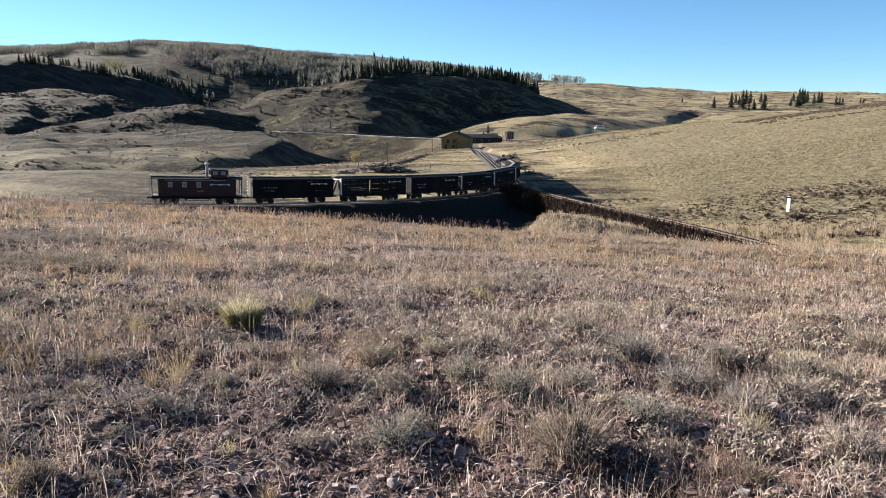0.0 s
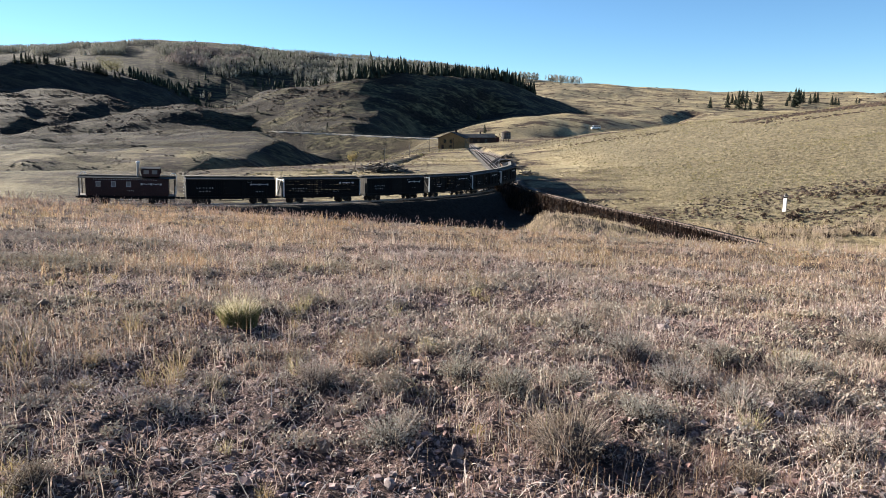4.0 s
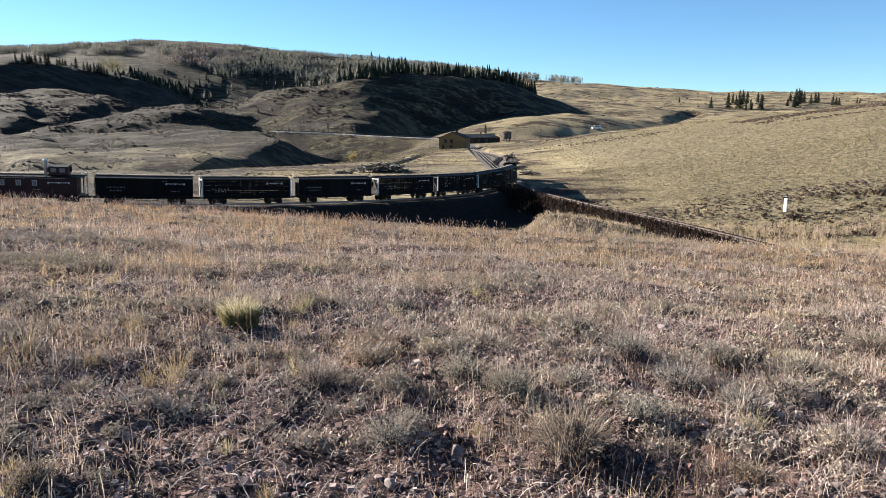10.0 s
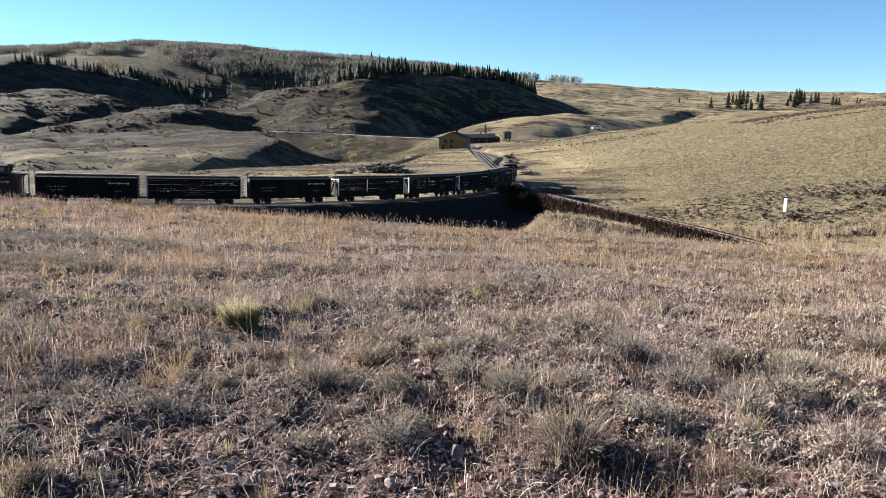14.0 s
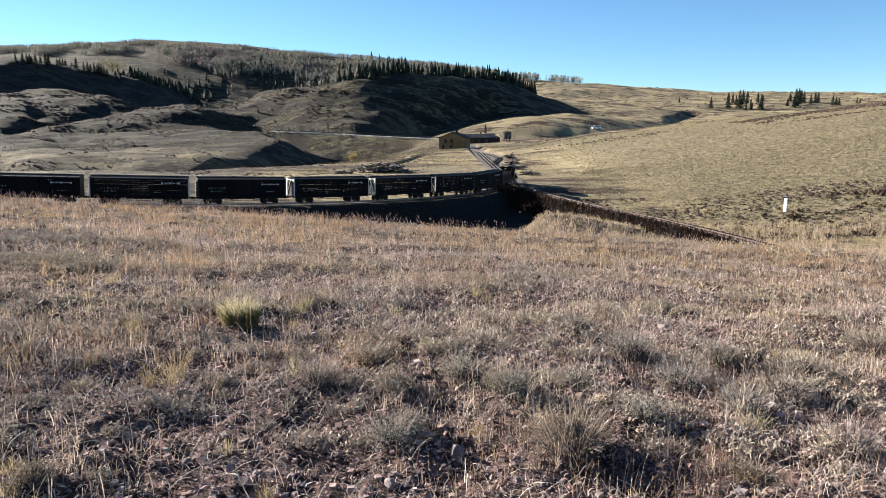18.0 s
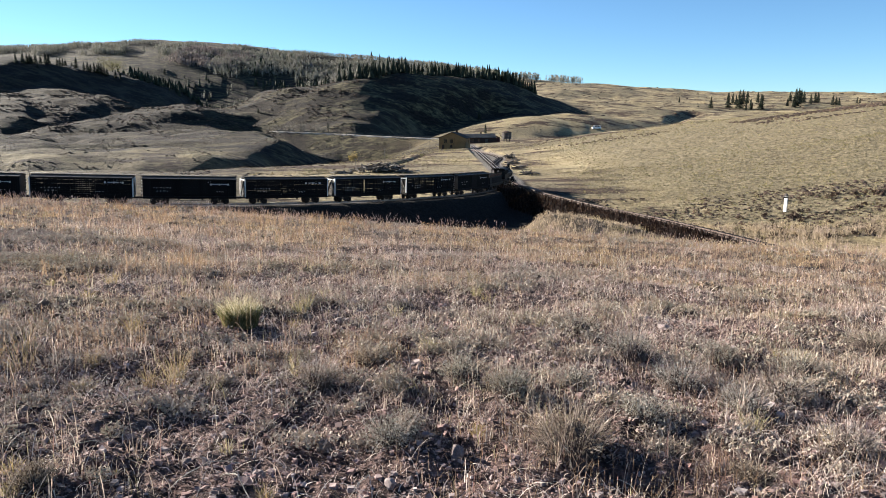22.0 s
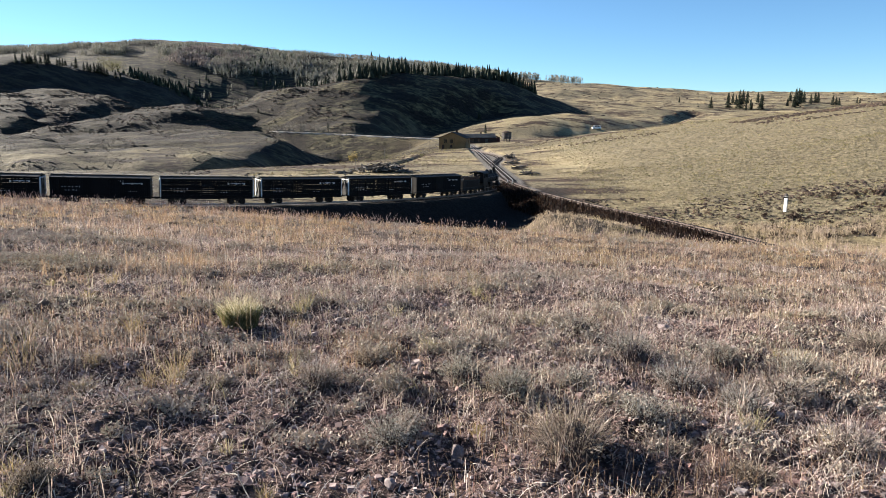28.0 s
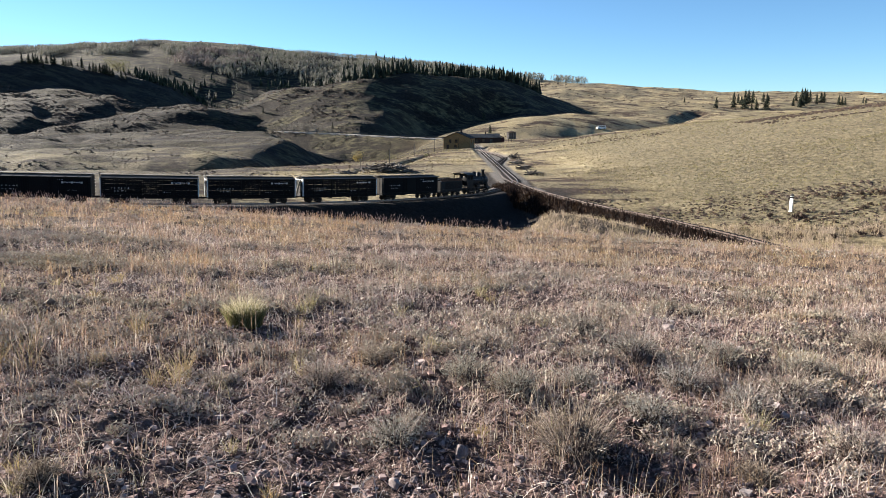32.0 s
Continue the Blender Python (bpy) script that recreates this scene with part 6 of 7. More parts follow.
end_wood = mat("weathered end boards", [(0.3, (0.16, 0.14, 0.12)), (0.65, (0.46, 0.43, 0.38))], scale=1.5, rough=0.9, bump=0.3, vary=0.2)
roof_grey = mat("roof metal", [(0.3, (0.006, 0.006, 0.006)), (0.7, (0.016, 0.014, 0.013))], scale=0.9, rough=0.6, bump=0.2, vary=0.2)
iron = mat("iron", [(0.35, (0.012, 0.011, 0.011)), (0.7, (0.05, 0.04, 0.034))], scale=4, rough=0.6, bump=0.2, metal=0.3)
letter = plain("lettering", (0.80, 0.79, 0.77), rough=0.8, scale=3)
white_iron = plain("whitened iron", (1.2, 1.19, 1.15), rough=0.7, scale=3)
caboose_red = mat("oxide red", [(0.35, (0.030, 0.010, 0.009)), (0.7, (0.066, 0.020, 0.017))], scale=1.1, rough=0.6, bump=0.2, fine=9)
pane_mat = plain("grey pane", (0.30, 0.31, 0.32), rough=0.08, spec=0.6, scale=2)
tread = mat("worn tread", [(0.3, (0.18, 0.17, 0.16)), (0.7, (0.42, 0.40, 0.38))], scale=6, rough=0.35, metal=0.9)
loco_black = mat("engine black", [(0.35, (0.008, 0.008, 0.009)), (0.7, (0.028, 0.025, 0.024))], scale=2, rough=0.6, bump=0.15, spec=0.25)
tender_board = mat("sooty boards", [(0.35, (0.012, 0.009, 0.008)), (0.7, (0.035, 0.022, 0.016))], scale=1.6, rough=0.85, bump=0.3)
wood_brown = mat("brown boards", [(0.35, (0.07, 0.035, 0.022)), (0.7, (0.20, 0.11, 0.07))], scale=1.6, rough=0.8, bump=0.3)

PITCH = 10.4
WHEEL_R = 0.33
rolling = []        # wheelsets with their radius and place in the truck
trucks = []         # trucks with their place on the vehicle
vehicles = []       # vehicles, metres along the train and half the distance of their trucks


def wheel_mesh(r, name="wheelset", spokes=0):
    bm = nb()
    rod(bm, (0, -0.55, 0), (0, 0.55, 0), 0.055, sides=8)
    for side in (-1, 1):
        y = side * 0.457
        if spokes:
            for a in range(spokes):
                t = Matrix.Rotation(2 * math.pi * a / spokes, 4, "Y")
                slab(bm, (0.05, 0.05, r), Vector((0, y, 0)) + t @ Vector((0, 0, r / 2)), t)
            lathe(bm, [(r * 0.84, -0.06), (r * 1.0, -0.06), (r * 1.0, 0.05), (r * 0.84, 0.05)], (0, y, 0), 20, "Y")
            lathe(bm, [(r * 0.28, -0.09), (r * 0.28, 0.09)], (0, y, 0), 10, "Y")
            turn = Matrix.Rotation(0.9, 4, "Y")
            slab(bm, (0.36, 0.05, 0.3), Vector((0, y, 0)) + turn @ Vector((0, 0, -r * 0.6)), turn)
        else:
            lathe(bm, [(0.09, -0.06), (r * 0.8, -0.04), (r * 0.82, -0.06), (r + 0.03, -0.06 * side), (r, 0.0), (r, 0.06), (r * 0.82, 0.06), (r * 0.8, 0.03), (0.09, 0.06)], (0, y, 0), 18, "Y")
            slab(bm, (0.05, 0.02, r * 1.2), (0, y + side * 0.05, 0))
    me = bpy.data.meshes.new(name)
    bm.to_mesh(me)
    bm.free()
    me.materials.append(iron)
    return me


small_wheel = wheel_mesh(WHEEL_R)


def add_wheelset(parent, x, r=WHEEL_R, me=None, z=None):
    w = part("wheelset", me or small_wheel, None, parent)
    w.location = (x, 0, r if z is None else z)
    rolling.append((w, x, r if z is None else z, r))
    return w


def truck_frame():
    bm = nb()
    for y in (-0.72, 0.72):
        slab(bm, (1.6, 0.07, 0.08), (0, y, 0.56))
        slab(bm, (1.3, 0.07, 0.06), (0, y, 0.22))
        for x in (-0.62, 0.62):
            slab(bm, (0.22, 0.12, 0.24), (x, y, 0.36), bevel=0.02)
        for s in (-1, 1):
            pipe(bm, [(s * 0.58, y, 0.54), (s * 0.2, y, 0.26)], 0.035)
        for k in (-0.1, 0.1):
            rod(bm, (k, y, 0.26), (k, y, 0.54), 0.07, sides=8)
    slab(bm, (0.26, 1.5, 0.2), (0, 0, 0.58), bevel=0.02)
    me = bpy.data.meshes.new("truck")
    bm.to_mesh(me)
    bm.free()
    me.materials.append(iron)
    return me


frame_mesh = truck_frame()


def add_truck(parent, x):
    t = part("truck", frame_mesh, None, parent)
    t.location = (x, 0, 0)
    for k in (-0.62, 0.62):
        add_wheelset(t, k)
    trucks.append((t, x, parent))


def underframe(car, length):
    bm = nb()
    for y in (-1.02, 1.02, -0.3, 0.3):
        slab(bm, (length, 0.14, 0.26), (0, y, 0.80), bevel=0.01)
    for x in (-length / 2 + 0.1, length / 2 - 0.1):
        slab(bm, (0.2, 2.24, 0.28), (x, 0, 0.80))
    for x in (-1.2, 1.2):
        slab(bm, (0.18, 2.1, 0.14), (x, 0, 0.62))
    part("underframe", bm, car_black, car)
    for y in (-0.85, 0.85):
        bm = nb()
        pipe(bm, [(-length / 2 + 0.3, y, 0.75), (-2.4, y, 0.66), (-1.2, y, 0.46), (1.2, y, 0.46), (2.4, y, 0.66), (length / 2 - 0.3, y, 0.75)], 0.025)
        part("truss_rod", bm, iron, car)
    for s in (-1, 1):
        bm = nb()
        slab(bm, (0.5, 0.14, 0.16), (s * (length / 2 + 0.2), 0, 0.70), bevel=0.02)
        slab(bm, (0.2, 0.24, 0.24), (s * (length / 2 + 0.36), 0.02, 0.70), bevel=0.04)
        part("coupler", bm, iron, car)


def end_fittings(car, length, top):
    for s in (-1, 1):
        x = s * (length / 2 + 0.05)
        for k in range(5):
            bm = nb()
            pipe(bm, [(x, 0.62, 1.1 + k * 0.34), (x + s * 0.05, 0.62, 1.1 + k * 0.34), (x + s * 0.05, 1.02, 1.1 + k * 0.34), (x, 1.02, 1.1 + k * 0.34)], 0.016, 5)
            part("ladder_rung", bm, white_iron, car, "pale worn iron rung")
    bm = nb()
    x = -length / 2 - 0.14
    rod(bm, (x, -0.5, 0.8), (x, -0.5, top + 0.45), 0.022, sides=6)
    part("brake_staff", bm, iron, car)
    bm = nb()
    for i in range(12):
        a, b = 2 * math.pi * i / 12, 2 * math.pi * (i + 1) / 12
        rod(bm, (x + 0.19 * math.cos(a), -0.5 + 0.19 * math.sin(a), top + 0.45), (x + 0.19 * math.cos(b), -0.5 + 0.19 * math.sin(b), top + 0.45), 0.014, sides=5)
        if i % 3 == 0:
            rod(bm, (x, -0.5, top + 0.45), (x + 0.19 * math.cos(a), -0.5 + 0.19 * math.sin(a), top + 0.45), 0.01, sides=5)
    part("brake_wheel", bm, iron, car)


def car_roof(car, length, top, wide=1.22, peak=0.22, material=None):
    bm = nb()
    profile(bm, [(-wide, top - 0.04), (-wide, top), (0, top + peak), (wide, top), (wide, top - 0.04), (0, top + peak - 0.06)], length + 0.14)
    for i in range(9):
        x = -length / 2 + i * length / 8
        for s in (-1, 1):
            slab(bm, (0.05, wide * 1.02, 0.03), (x, s * wide / 2, top + peak / 2 + 0.012), Matrix.Rotation(-s * math.atan2(peak, wide), 4, "X"))
    roof = part("roof", bm, material or roof_grey, car)
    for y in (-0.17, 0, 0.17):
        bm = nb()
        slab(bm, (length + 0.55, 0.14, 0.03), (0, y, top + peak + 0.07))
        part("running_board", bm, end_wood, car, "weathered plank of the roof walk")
    return roof


bars = {}


def lettering(car, rows, y=1.135, faces=(-1, 1)):
    """Bars of unread writing on the sides: x, z, width, height, how many; each bar is a part."""
    def bar(w, h, x, side, z):
        key = (round(w, 2), round(h, 2))
        if key not in bars:
            b = slab(nb(), (key[0], 0.008, key[1]))
            bars[key] = bpy.data.meshes.new("stroke")
            b.to_mesh(bars[key])
            b.free()
            bars[key].materials.append(letter)
        part("lettering", bars[key], None, car, "worn pale painted writing").location = (x, side * y, z)

    for s in faces:
        for x, z, w, h, n in rows:
            step_by = w / n
            for i in range(n):
                wide, high = step_by * (0.45 + 0.25 * ((i * 5 + n) % 3) / 2), h * (0.7 + 0.3 * ((i * 7) % 3) / 2)
                mid, low = x - w / 2 + (i + 0.5) * step_by, z - h / 2
                if h > 0.2:         # the flowing line high on the side
                    bar(step_by * 0.86, h * (0.34 if i % 4 else 0.8), mid, s, z + h * 0.12 * (i % 2))
                elif i % 2:
                    bar(wide * 0.35, high, mid - wide * 0.3, s, low + high / 2)
                else:
                    bar(wide * 0.8, high * 0.5, mid, s, low + high * 0.6)


BODY, EAVE = 9.5, 2.82


def stock_car():
    car = thing("stock_car", "black slatted wooden stock car with open gaps, on the track", "freight car", group="freight cars of the train")
    underframe(car, BODY)
    bm = nb()
    slab(bm, (BODY, 2.16, 0.06), (0, 0, 0.95))
    part("floor", bm, sooty_end, car)
    heights = [1.06 + 0.205 * i for i in range(9)]
    shared = {}
    for side in (-1, 1):
        y = side * 1.06
        for x0, x1 in ((-BODY / 2 + 0.1, -0.78), (0.78, BODY / 2 - 0.1)):
            for i, z in enumerate(heights):
                high = 0.203 if i not in (2, 5, 7) else 0.155
                key = (high,)
                if key not in shared:
                    b = nb()
                    slab(b, (x1 - x0, 0.035, high), bevel=0.006)
                    shared[key] = bpy.data.meshes.new("slat")
                    b.to_mesh(shared[key])
                    b.free()
                    shared[key].materials.append(slat_black)
                o = part("slat", shared[key], None, car)
                o.location = ((x0 + x1) / 2, y + side * 0.02, z)
        for i, x in enumerate(np.linspace(-BODY / 2 + 0.06, BODY / 2 - 0.06, 9)):
            if abs(x) < 0.6:
                continue
            bm = nb()
            slab(bm, (0.11, 0.09, EAVE - 0.93), (x, y + side * 0.075, (EAVE + 0.93) / 2))
            part("post", bm, car_black, car)
        for x0, x1 in ((-BODY / 2 + 0.2, -2.4), (BODY / 2 - 0.2, 2.4)):
            bm = nb()
            v = Vector((x1 - x0, 0, EAVE - 1.1))
            slab(bm, (v.length, 0.05, 0.1), ((x0 + x1) / 2, y + side * 0.065, (EAVE + 1.0) / 2), Matrix.Rotation(-math.atan2(v.z, v.x), 4, "Y"))
            part("brace", bm, car_black, car)
        bm = nb()
        slab(bm, (0.1, 0.04, EAVE - 1.0), (0, y + side * 0.115, (EAVE + 0.93) / 2))
        door = part("door", bm, slat_black, car, "slatted sliding door")
        for x in (-0.65, 0.65):
            bm = nb()
            slab(bm, (0.1, 0.04, EAVE - 1.0), (x, y + side * 0.115, (EAVE + 0.93) / 2))
            part("stile", bm, slat_black, door)
        for z in heights:
            bm = nb()
            slab(bm, (1.4, 0.03, 0.18), (0, y + side * 0.085, z))
            part("slat", bm, slat_black, door)
        bm = nb()
        slab(bm, (BODY, 0.06, 0.2), (0, y + side * 0.07, EAVE - 0.08))
        slab(bm, (BODY, 0.06, 0.16), (0, y + side * 0.07, 0.98))
        part("fascia", bm, car_black, car)
    for s in (-1, 1):
        for i in range(9):
            bm = nb()
            slab(bm, (0.04, 2.1, 0.17), (s * (BODY / 2 - 0.03), 0, 1.06 + 0.205 * i))
            part("end_board", bm, sooty_end, car, "sooty wooden board")
        bm = nb()
        for y in (-1.05, 1.05):
            slab(bm, (0.14, 0.14, EAVE - 0.85), (s * (BODY / 2 + 0.04), y, (EAVE + 0.85) / 2))
        slab(bm, (0.12, 2.1, 0.12), (s * (BODY / 2 + 0.04), 0, EAVE - 0.14))
        part("end_frame", bm, white_iron, car, "whitened end frame")
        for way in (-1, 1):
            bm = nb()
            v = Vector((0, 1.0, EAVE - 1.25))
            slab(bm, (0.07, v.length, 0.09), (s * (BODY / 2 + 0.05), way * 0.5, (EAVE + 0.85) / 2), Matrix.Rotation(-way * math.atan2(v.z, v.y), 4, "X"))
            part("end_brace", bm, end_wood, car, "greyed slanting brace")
    car_roof(car, BODY, EAVE)
    end_fittings(car, BODY, EAVE)
    lettering(car, [(3.0, 2.34, 1.9, 0.24, 9), (-2.9, 1.75, 2.0, 0.13, 6), (-2.9, 1.45, 1.5, 0.13, 4), (1.6, 1.36, 0.9, 0.1, 5)], 1.16)
    for x in (-3.1, 3.1):
        add_truck(car, x)
    return car


def box_car():
    car = thing("box_car", "black wooden box car with worn pale writing, on the track", "freight car", group="freight cars of the train")
    underframe(car, BODY)
    bm = nb()
    slab(bm, (BODY - 0.1, 2.02, EAVE - 0.92), (0, 0, (EAVE + 0.92) / 2))
    part("lining", bm, car_black, car)
    shared = bpy.data.meshes.new("board")
    b = nb()
    slab(b, (0.196, 0.03, EAVE - 0.95), bevel=0.006)
    b.to_mesh(shared)
    b.free()
    shared.materials.append(slat_black)
    for side in (-1, 1):
        n = 47
        for i in range(n):
            x = -BODY / 2 + (i + 0.5) * BODY / n
            o = part("board", shared, None, car)
            o.location = (x, side * 1.045, (EAVE + 0.95) / 2)
        bm = nb()
        slab(bm, (1.6, 0.05, EAVE - 1.05), (0, side * 1.10, (EAVE + 0.98) / 2), bevel=0.01)
        for z in (1.2, 1.9, 2.6):
            slab(bm, (1.6, 0.03, 0.1), (0, side * 1.13, z))
        part("door", bm, car_black, car, "plank sliding door")
        bm = nb()
        slab(bm, (4.2, 0.04, 0.05), (0.8, side * 1.12, EAVE - 0.04))
        part("door_rail", bm, iron, car)
        bm = nb()
        slab(bm, (BODY, 0.05, 0.16), (0, side * 1.08, EAVE - 0.10))
        part("fascia", bm, car_black, car)
    for s in (-1, 1):
        for i in range(11):
            bm = nb()
            slab(bm, (0.04, 0.19, EAVE - 0.9), (s * (BODY / 2 + 0.0), -1.0 + 0.2 * i, (EAVE + 0.9) / 2))
            part("end_board", bm, sooty_end, car, "sooty wooden board")
    car_roof(car, BODY, EAVE)
    end_fittings(car, BODY, EAVE)
    lettering(car, [(3.0, 2.24, 2.0, 0.24, 9), (-2.8, 1.85, 2.0, 0.13, 6), (-2.8, 1.5, 1.4, 0.13, 4), (3.0, 1.45, 0.9, 0.1, 5), (1.9, 2.5, 0.6, 0.1, 3)], 1.075)
    for x in (-3.1, 3.1):
        add_truck(car, x)
    return car


def caboose():
    car = thing("caboose", "oxide-red caboose with cupola, white stove pipe and end platforms", "caboose")
    underframe(car, 9.3)
    wall = nb()
    slab(wall, (8.0, 2.1, 0.94), (0, 0, 1.44))
    slab(wall, (8.0, 2.1, 0.34), (0, 0, 2.60))
    xs = [-4.0, -3.0, -2.6, -1.55, -1.15, -0.1, 0.3, 4.0]
    for a, b in zip(xs[0::2], xs[1::2]):
        for s in (-1, 1):
            slab(wall, (b - a, 0.06, 0.54), ((a + b) / 2, s * 1.02, 2.17))
    for x in (-3.97, 3.97):
        slab(wall, (0.06, 2.0, 0.54), (x, 0, 2.17))
    body = part("body", wall, caboose_red, car)
    for s in (-1, 1):
        for x in (-2.8, -1.35, 0.1):
            bm = nb()
            for dx in (-0.2, 0.2):
                slab(bm, (0.04, 0.05, 0.54), (x + dx, s * 1.04, 2.17))
            for z in (1.92, 2.42):
                slab(bm, (0.5, 0.05, 0.04), (x, s * 1.04, z))
            w = part("window", bm, letter, body, "pale wooden sash")
            bm = nb()
            slab(bm, (0.38, 0.012, 0.5), (x, s * 1.0, 2.17))
            part("pane", bm, pane_mat, body)
    for i in range(40):
        for s in (-1, 1):
            bm = nb()
            slab(bm, (0.012, 0.02, 0.9), (-3.9 + 0.2 * i, s * 1.052, 1.44))
            part("batten", bm, caboose_red, body)
    car_roof(car, 9.3, EAVE, 1.2, 0.18)
    cup = nb()
    slab(cup, (1.7, 1.95, 0.28), (2.25, 0, 3.12))
    slab(cup, (1.7, 1.95, 0.12), (2.25, 0, 3.74))
    for x in (1.43, 2.25, 3.07):
        for y in (-0.94, 0.94):
            slab(cup, (0.28, 0.06, 0.5), (x, y, 3.46))
    for x in (1.43, 3.07):
        slab(cup, (0.06, 0.5, 0.5), (x, 0, 3.46))
    cupola = part("cupola", cup, caboose_red, car)
    bm = nb()
    profile(bm, [(-1.1, 3.78), (-1.1, 3.84), (0, 3.98), (1.1, 3.84), (1.1, 3.78)], 1.95, "X", (2.25, 0, 0))
    part("cupola_roof", bm, roof_grey, cupola)
    for x in (1.84, 2.66):
        for s in (-1, 1):
            bm = nb()
            slab(bm, (0.5, 0.012, 0.46), (x, s * 0.95, 3.46))
            part("pane", bm, pane_mat, cupola)
    bm = nb()
    lathe(bm, [(0.14, 2.95), (0.14, 4.35), (0.21, 4.37), (0.21, 4.48), (0.03, 4.6)], (1.0, -0.3, 0), 12)
    part("stove_pipe", bm, white_iron, car, "whitened stove pipe", True)
    for s in (-1, 1):
        x = s * 4.35
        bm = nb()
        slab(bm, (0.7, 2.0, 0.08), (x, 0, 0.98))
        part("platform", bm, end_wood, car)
        bm = nb()
        for y in (-0.98, -0.5, 0.5, 0.98):
            rod(bm, (s * 4.65, y, 1.0), (s * 4.65, y, 1.85), 0.018, sides=6)
        for z in (1.4, 1.85):
            rod(bm, (s * 4.65, -0.98, z), (s * 4.65, -0.45, z), 0.018, sides=6)
            rod(bm, (s * 4.65, 0.45, z), (s * 4.65, 0.98, z), 0.018, sides=6)
        part("railing", bm, white_iron, car, "whitened end railing")
        for y in (-0.95, 0.95):
            bm = nb()
            slab(bm, (0.09, 0.09, 1.75), (s * 4.6, y, 1.85))
            part("roof_post", bm, sooty_end, car)
        bm = nb()
        pipe(bm, [(s * 4.72, 0.45, 1.0), (s * 4.72, 0.45, 2.95), (s * 4.66, 0.45, 3.2), (s * 4.45, 0.45, 3.28), (s * 4.2, 0.45, 3.2), (s * 4.15, 0.45, 3.0)], 0.022)
        pipe(bm, [(s * 4.72, 0.8, 1.0), (s * 4.72, 0.8, 2.95), (s * 4.66, 0.8, 3.2), (s * 4.45, 0.8, 3.28), (s * 4.2, 0.8, 3.2), (s * 4.15, 0.8, 3.0)], 0.022)
        for k in range(6):
            rod(bm, (s * 4.72, 0.45, 1.2 + k * 0.3), (s * 4.72, 0.8, 1.2 + k * 0.3), 0.015, sides=5)
        part("roof_ladder", bm, white_iron, car, "whitened curved ladder")
        bm = nb()
        slab(bm, (0.05, 0.7, 1.75), (s * 4.015, 0, 1.9))
        part("door", bm, wood_brown, car)
        for y in (-0.85, 0.85):
            bm = nb()
            for k in range(3):
                slab(bm, (0.4, 0.3, 0.03), (x, y, 0.35 + k * 0.22))
            slab(bm, (0.03, 0.3, 0.7), (x - 0.2, y, 0.6)), slab(bm, (0.03, 0.3, 0.7), (x + 0.2, y, 0.6))
            part("step", bm, iron, car)
    lettering(car, [(2.3, 2.2, 2.1, 0.24, 9), (0.3, 1.5, 0.8, 0.13, 4)], 1.075)
    bm = nb()
    for s in (-1, 1):
        for i in range(26):
            slab(bm, (0.12, 0.008, 0.06), (-3.2 + i * 0.24, s * 1.075, 2.66))
    part("letter_board", bm, letter, car, "row of small pale letters along the eave")
    for x in (-2.9, 2.9):
        add_truck(car, x)
    return car


def tender():
    car = thing("tender", "black tender with brown boards and heaped coal, behind the engine", "tender")
    bm = nb()
    slab(bm, (5.2, 2.1, 0.28), (0, 0, 0.82), bevel=0.02)
    part("frame", bm, loco_black, car)
    bm = nb()
    slab(bm, (5.0, 2.06, 1.15), (0, 0, 1.55), bevel=0.05)
    tank = part("tank", bm, loco_black, car)
    bm = nb()
    profile(bm, [(-1.03, 2.10), (-1.12, 2.5), (-1.08, 2.5), (-0.98, 2.10)], 4.6), profile(bm, [(1.03, 2.10), (1.12, 2.5), (1.08, 2.5), (0.98, 2.10)], 4.6)
    part("coal_boards", bm, wood_brown, car, "brown flared side boards")
    for s in (-1, 1):
        for i in range(5):
            bm = nb()
            slab(bm, (3.6, 0.03, 0.15), (0.3, s * 1.05, 1.2 + i * 0.165))
            part("board", bm, tender_board, tank)
        bm = nb()
        for z in (1.02, 2.08):
            slab(bm, (5.0, 0.02, 0.04), (0, s * 1.045, z))
        part("rivet_strip", bm, iron, tank)
    rng = random.Random(4)
    bm = nb()
    for i in range(170):
        r = rng.uniform(0.1, 0.24)
        x, y = rng.uniform(-1.6, 2.2), rng.uniform(-0.9, 0.9)
        bmesh.ops.create_icosphere(bm, subdivisions=1, radius=r, matrix=Matrix.Translation((x, y, 2.12 + 0.35 * (1 - abs(y)) * (1 - abs(x - 0.3) / 2.4))) @ Euler((rng.random() * 3, rng.random() * 3, 0)).to_matrix().to_4x4() @ Matrix.Diagonal((1, 0.8, 0.7, 1)))
    part("coal", bm, loco_black, car)
    bm = nb()
    lathe(bm, [(0.3, 2.1), (0.3, 2.3), (0.26, 2.34)], (-2.0, 0, 0), 12)
    part("water_hatch", bm, iron, car)
    for s in (-1, 1):
        bm = nb()
        slab(bm, (0.5, 0.14, 0.16), (s * 2.8, 0, 0.70))
        part("coupler", bm, iron, car)
    for x in (-1.5, 1.5):
        add_truck(car, x)
    return car


DRIVER_R = 0.48
rods_of_engine = []


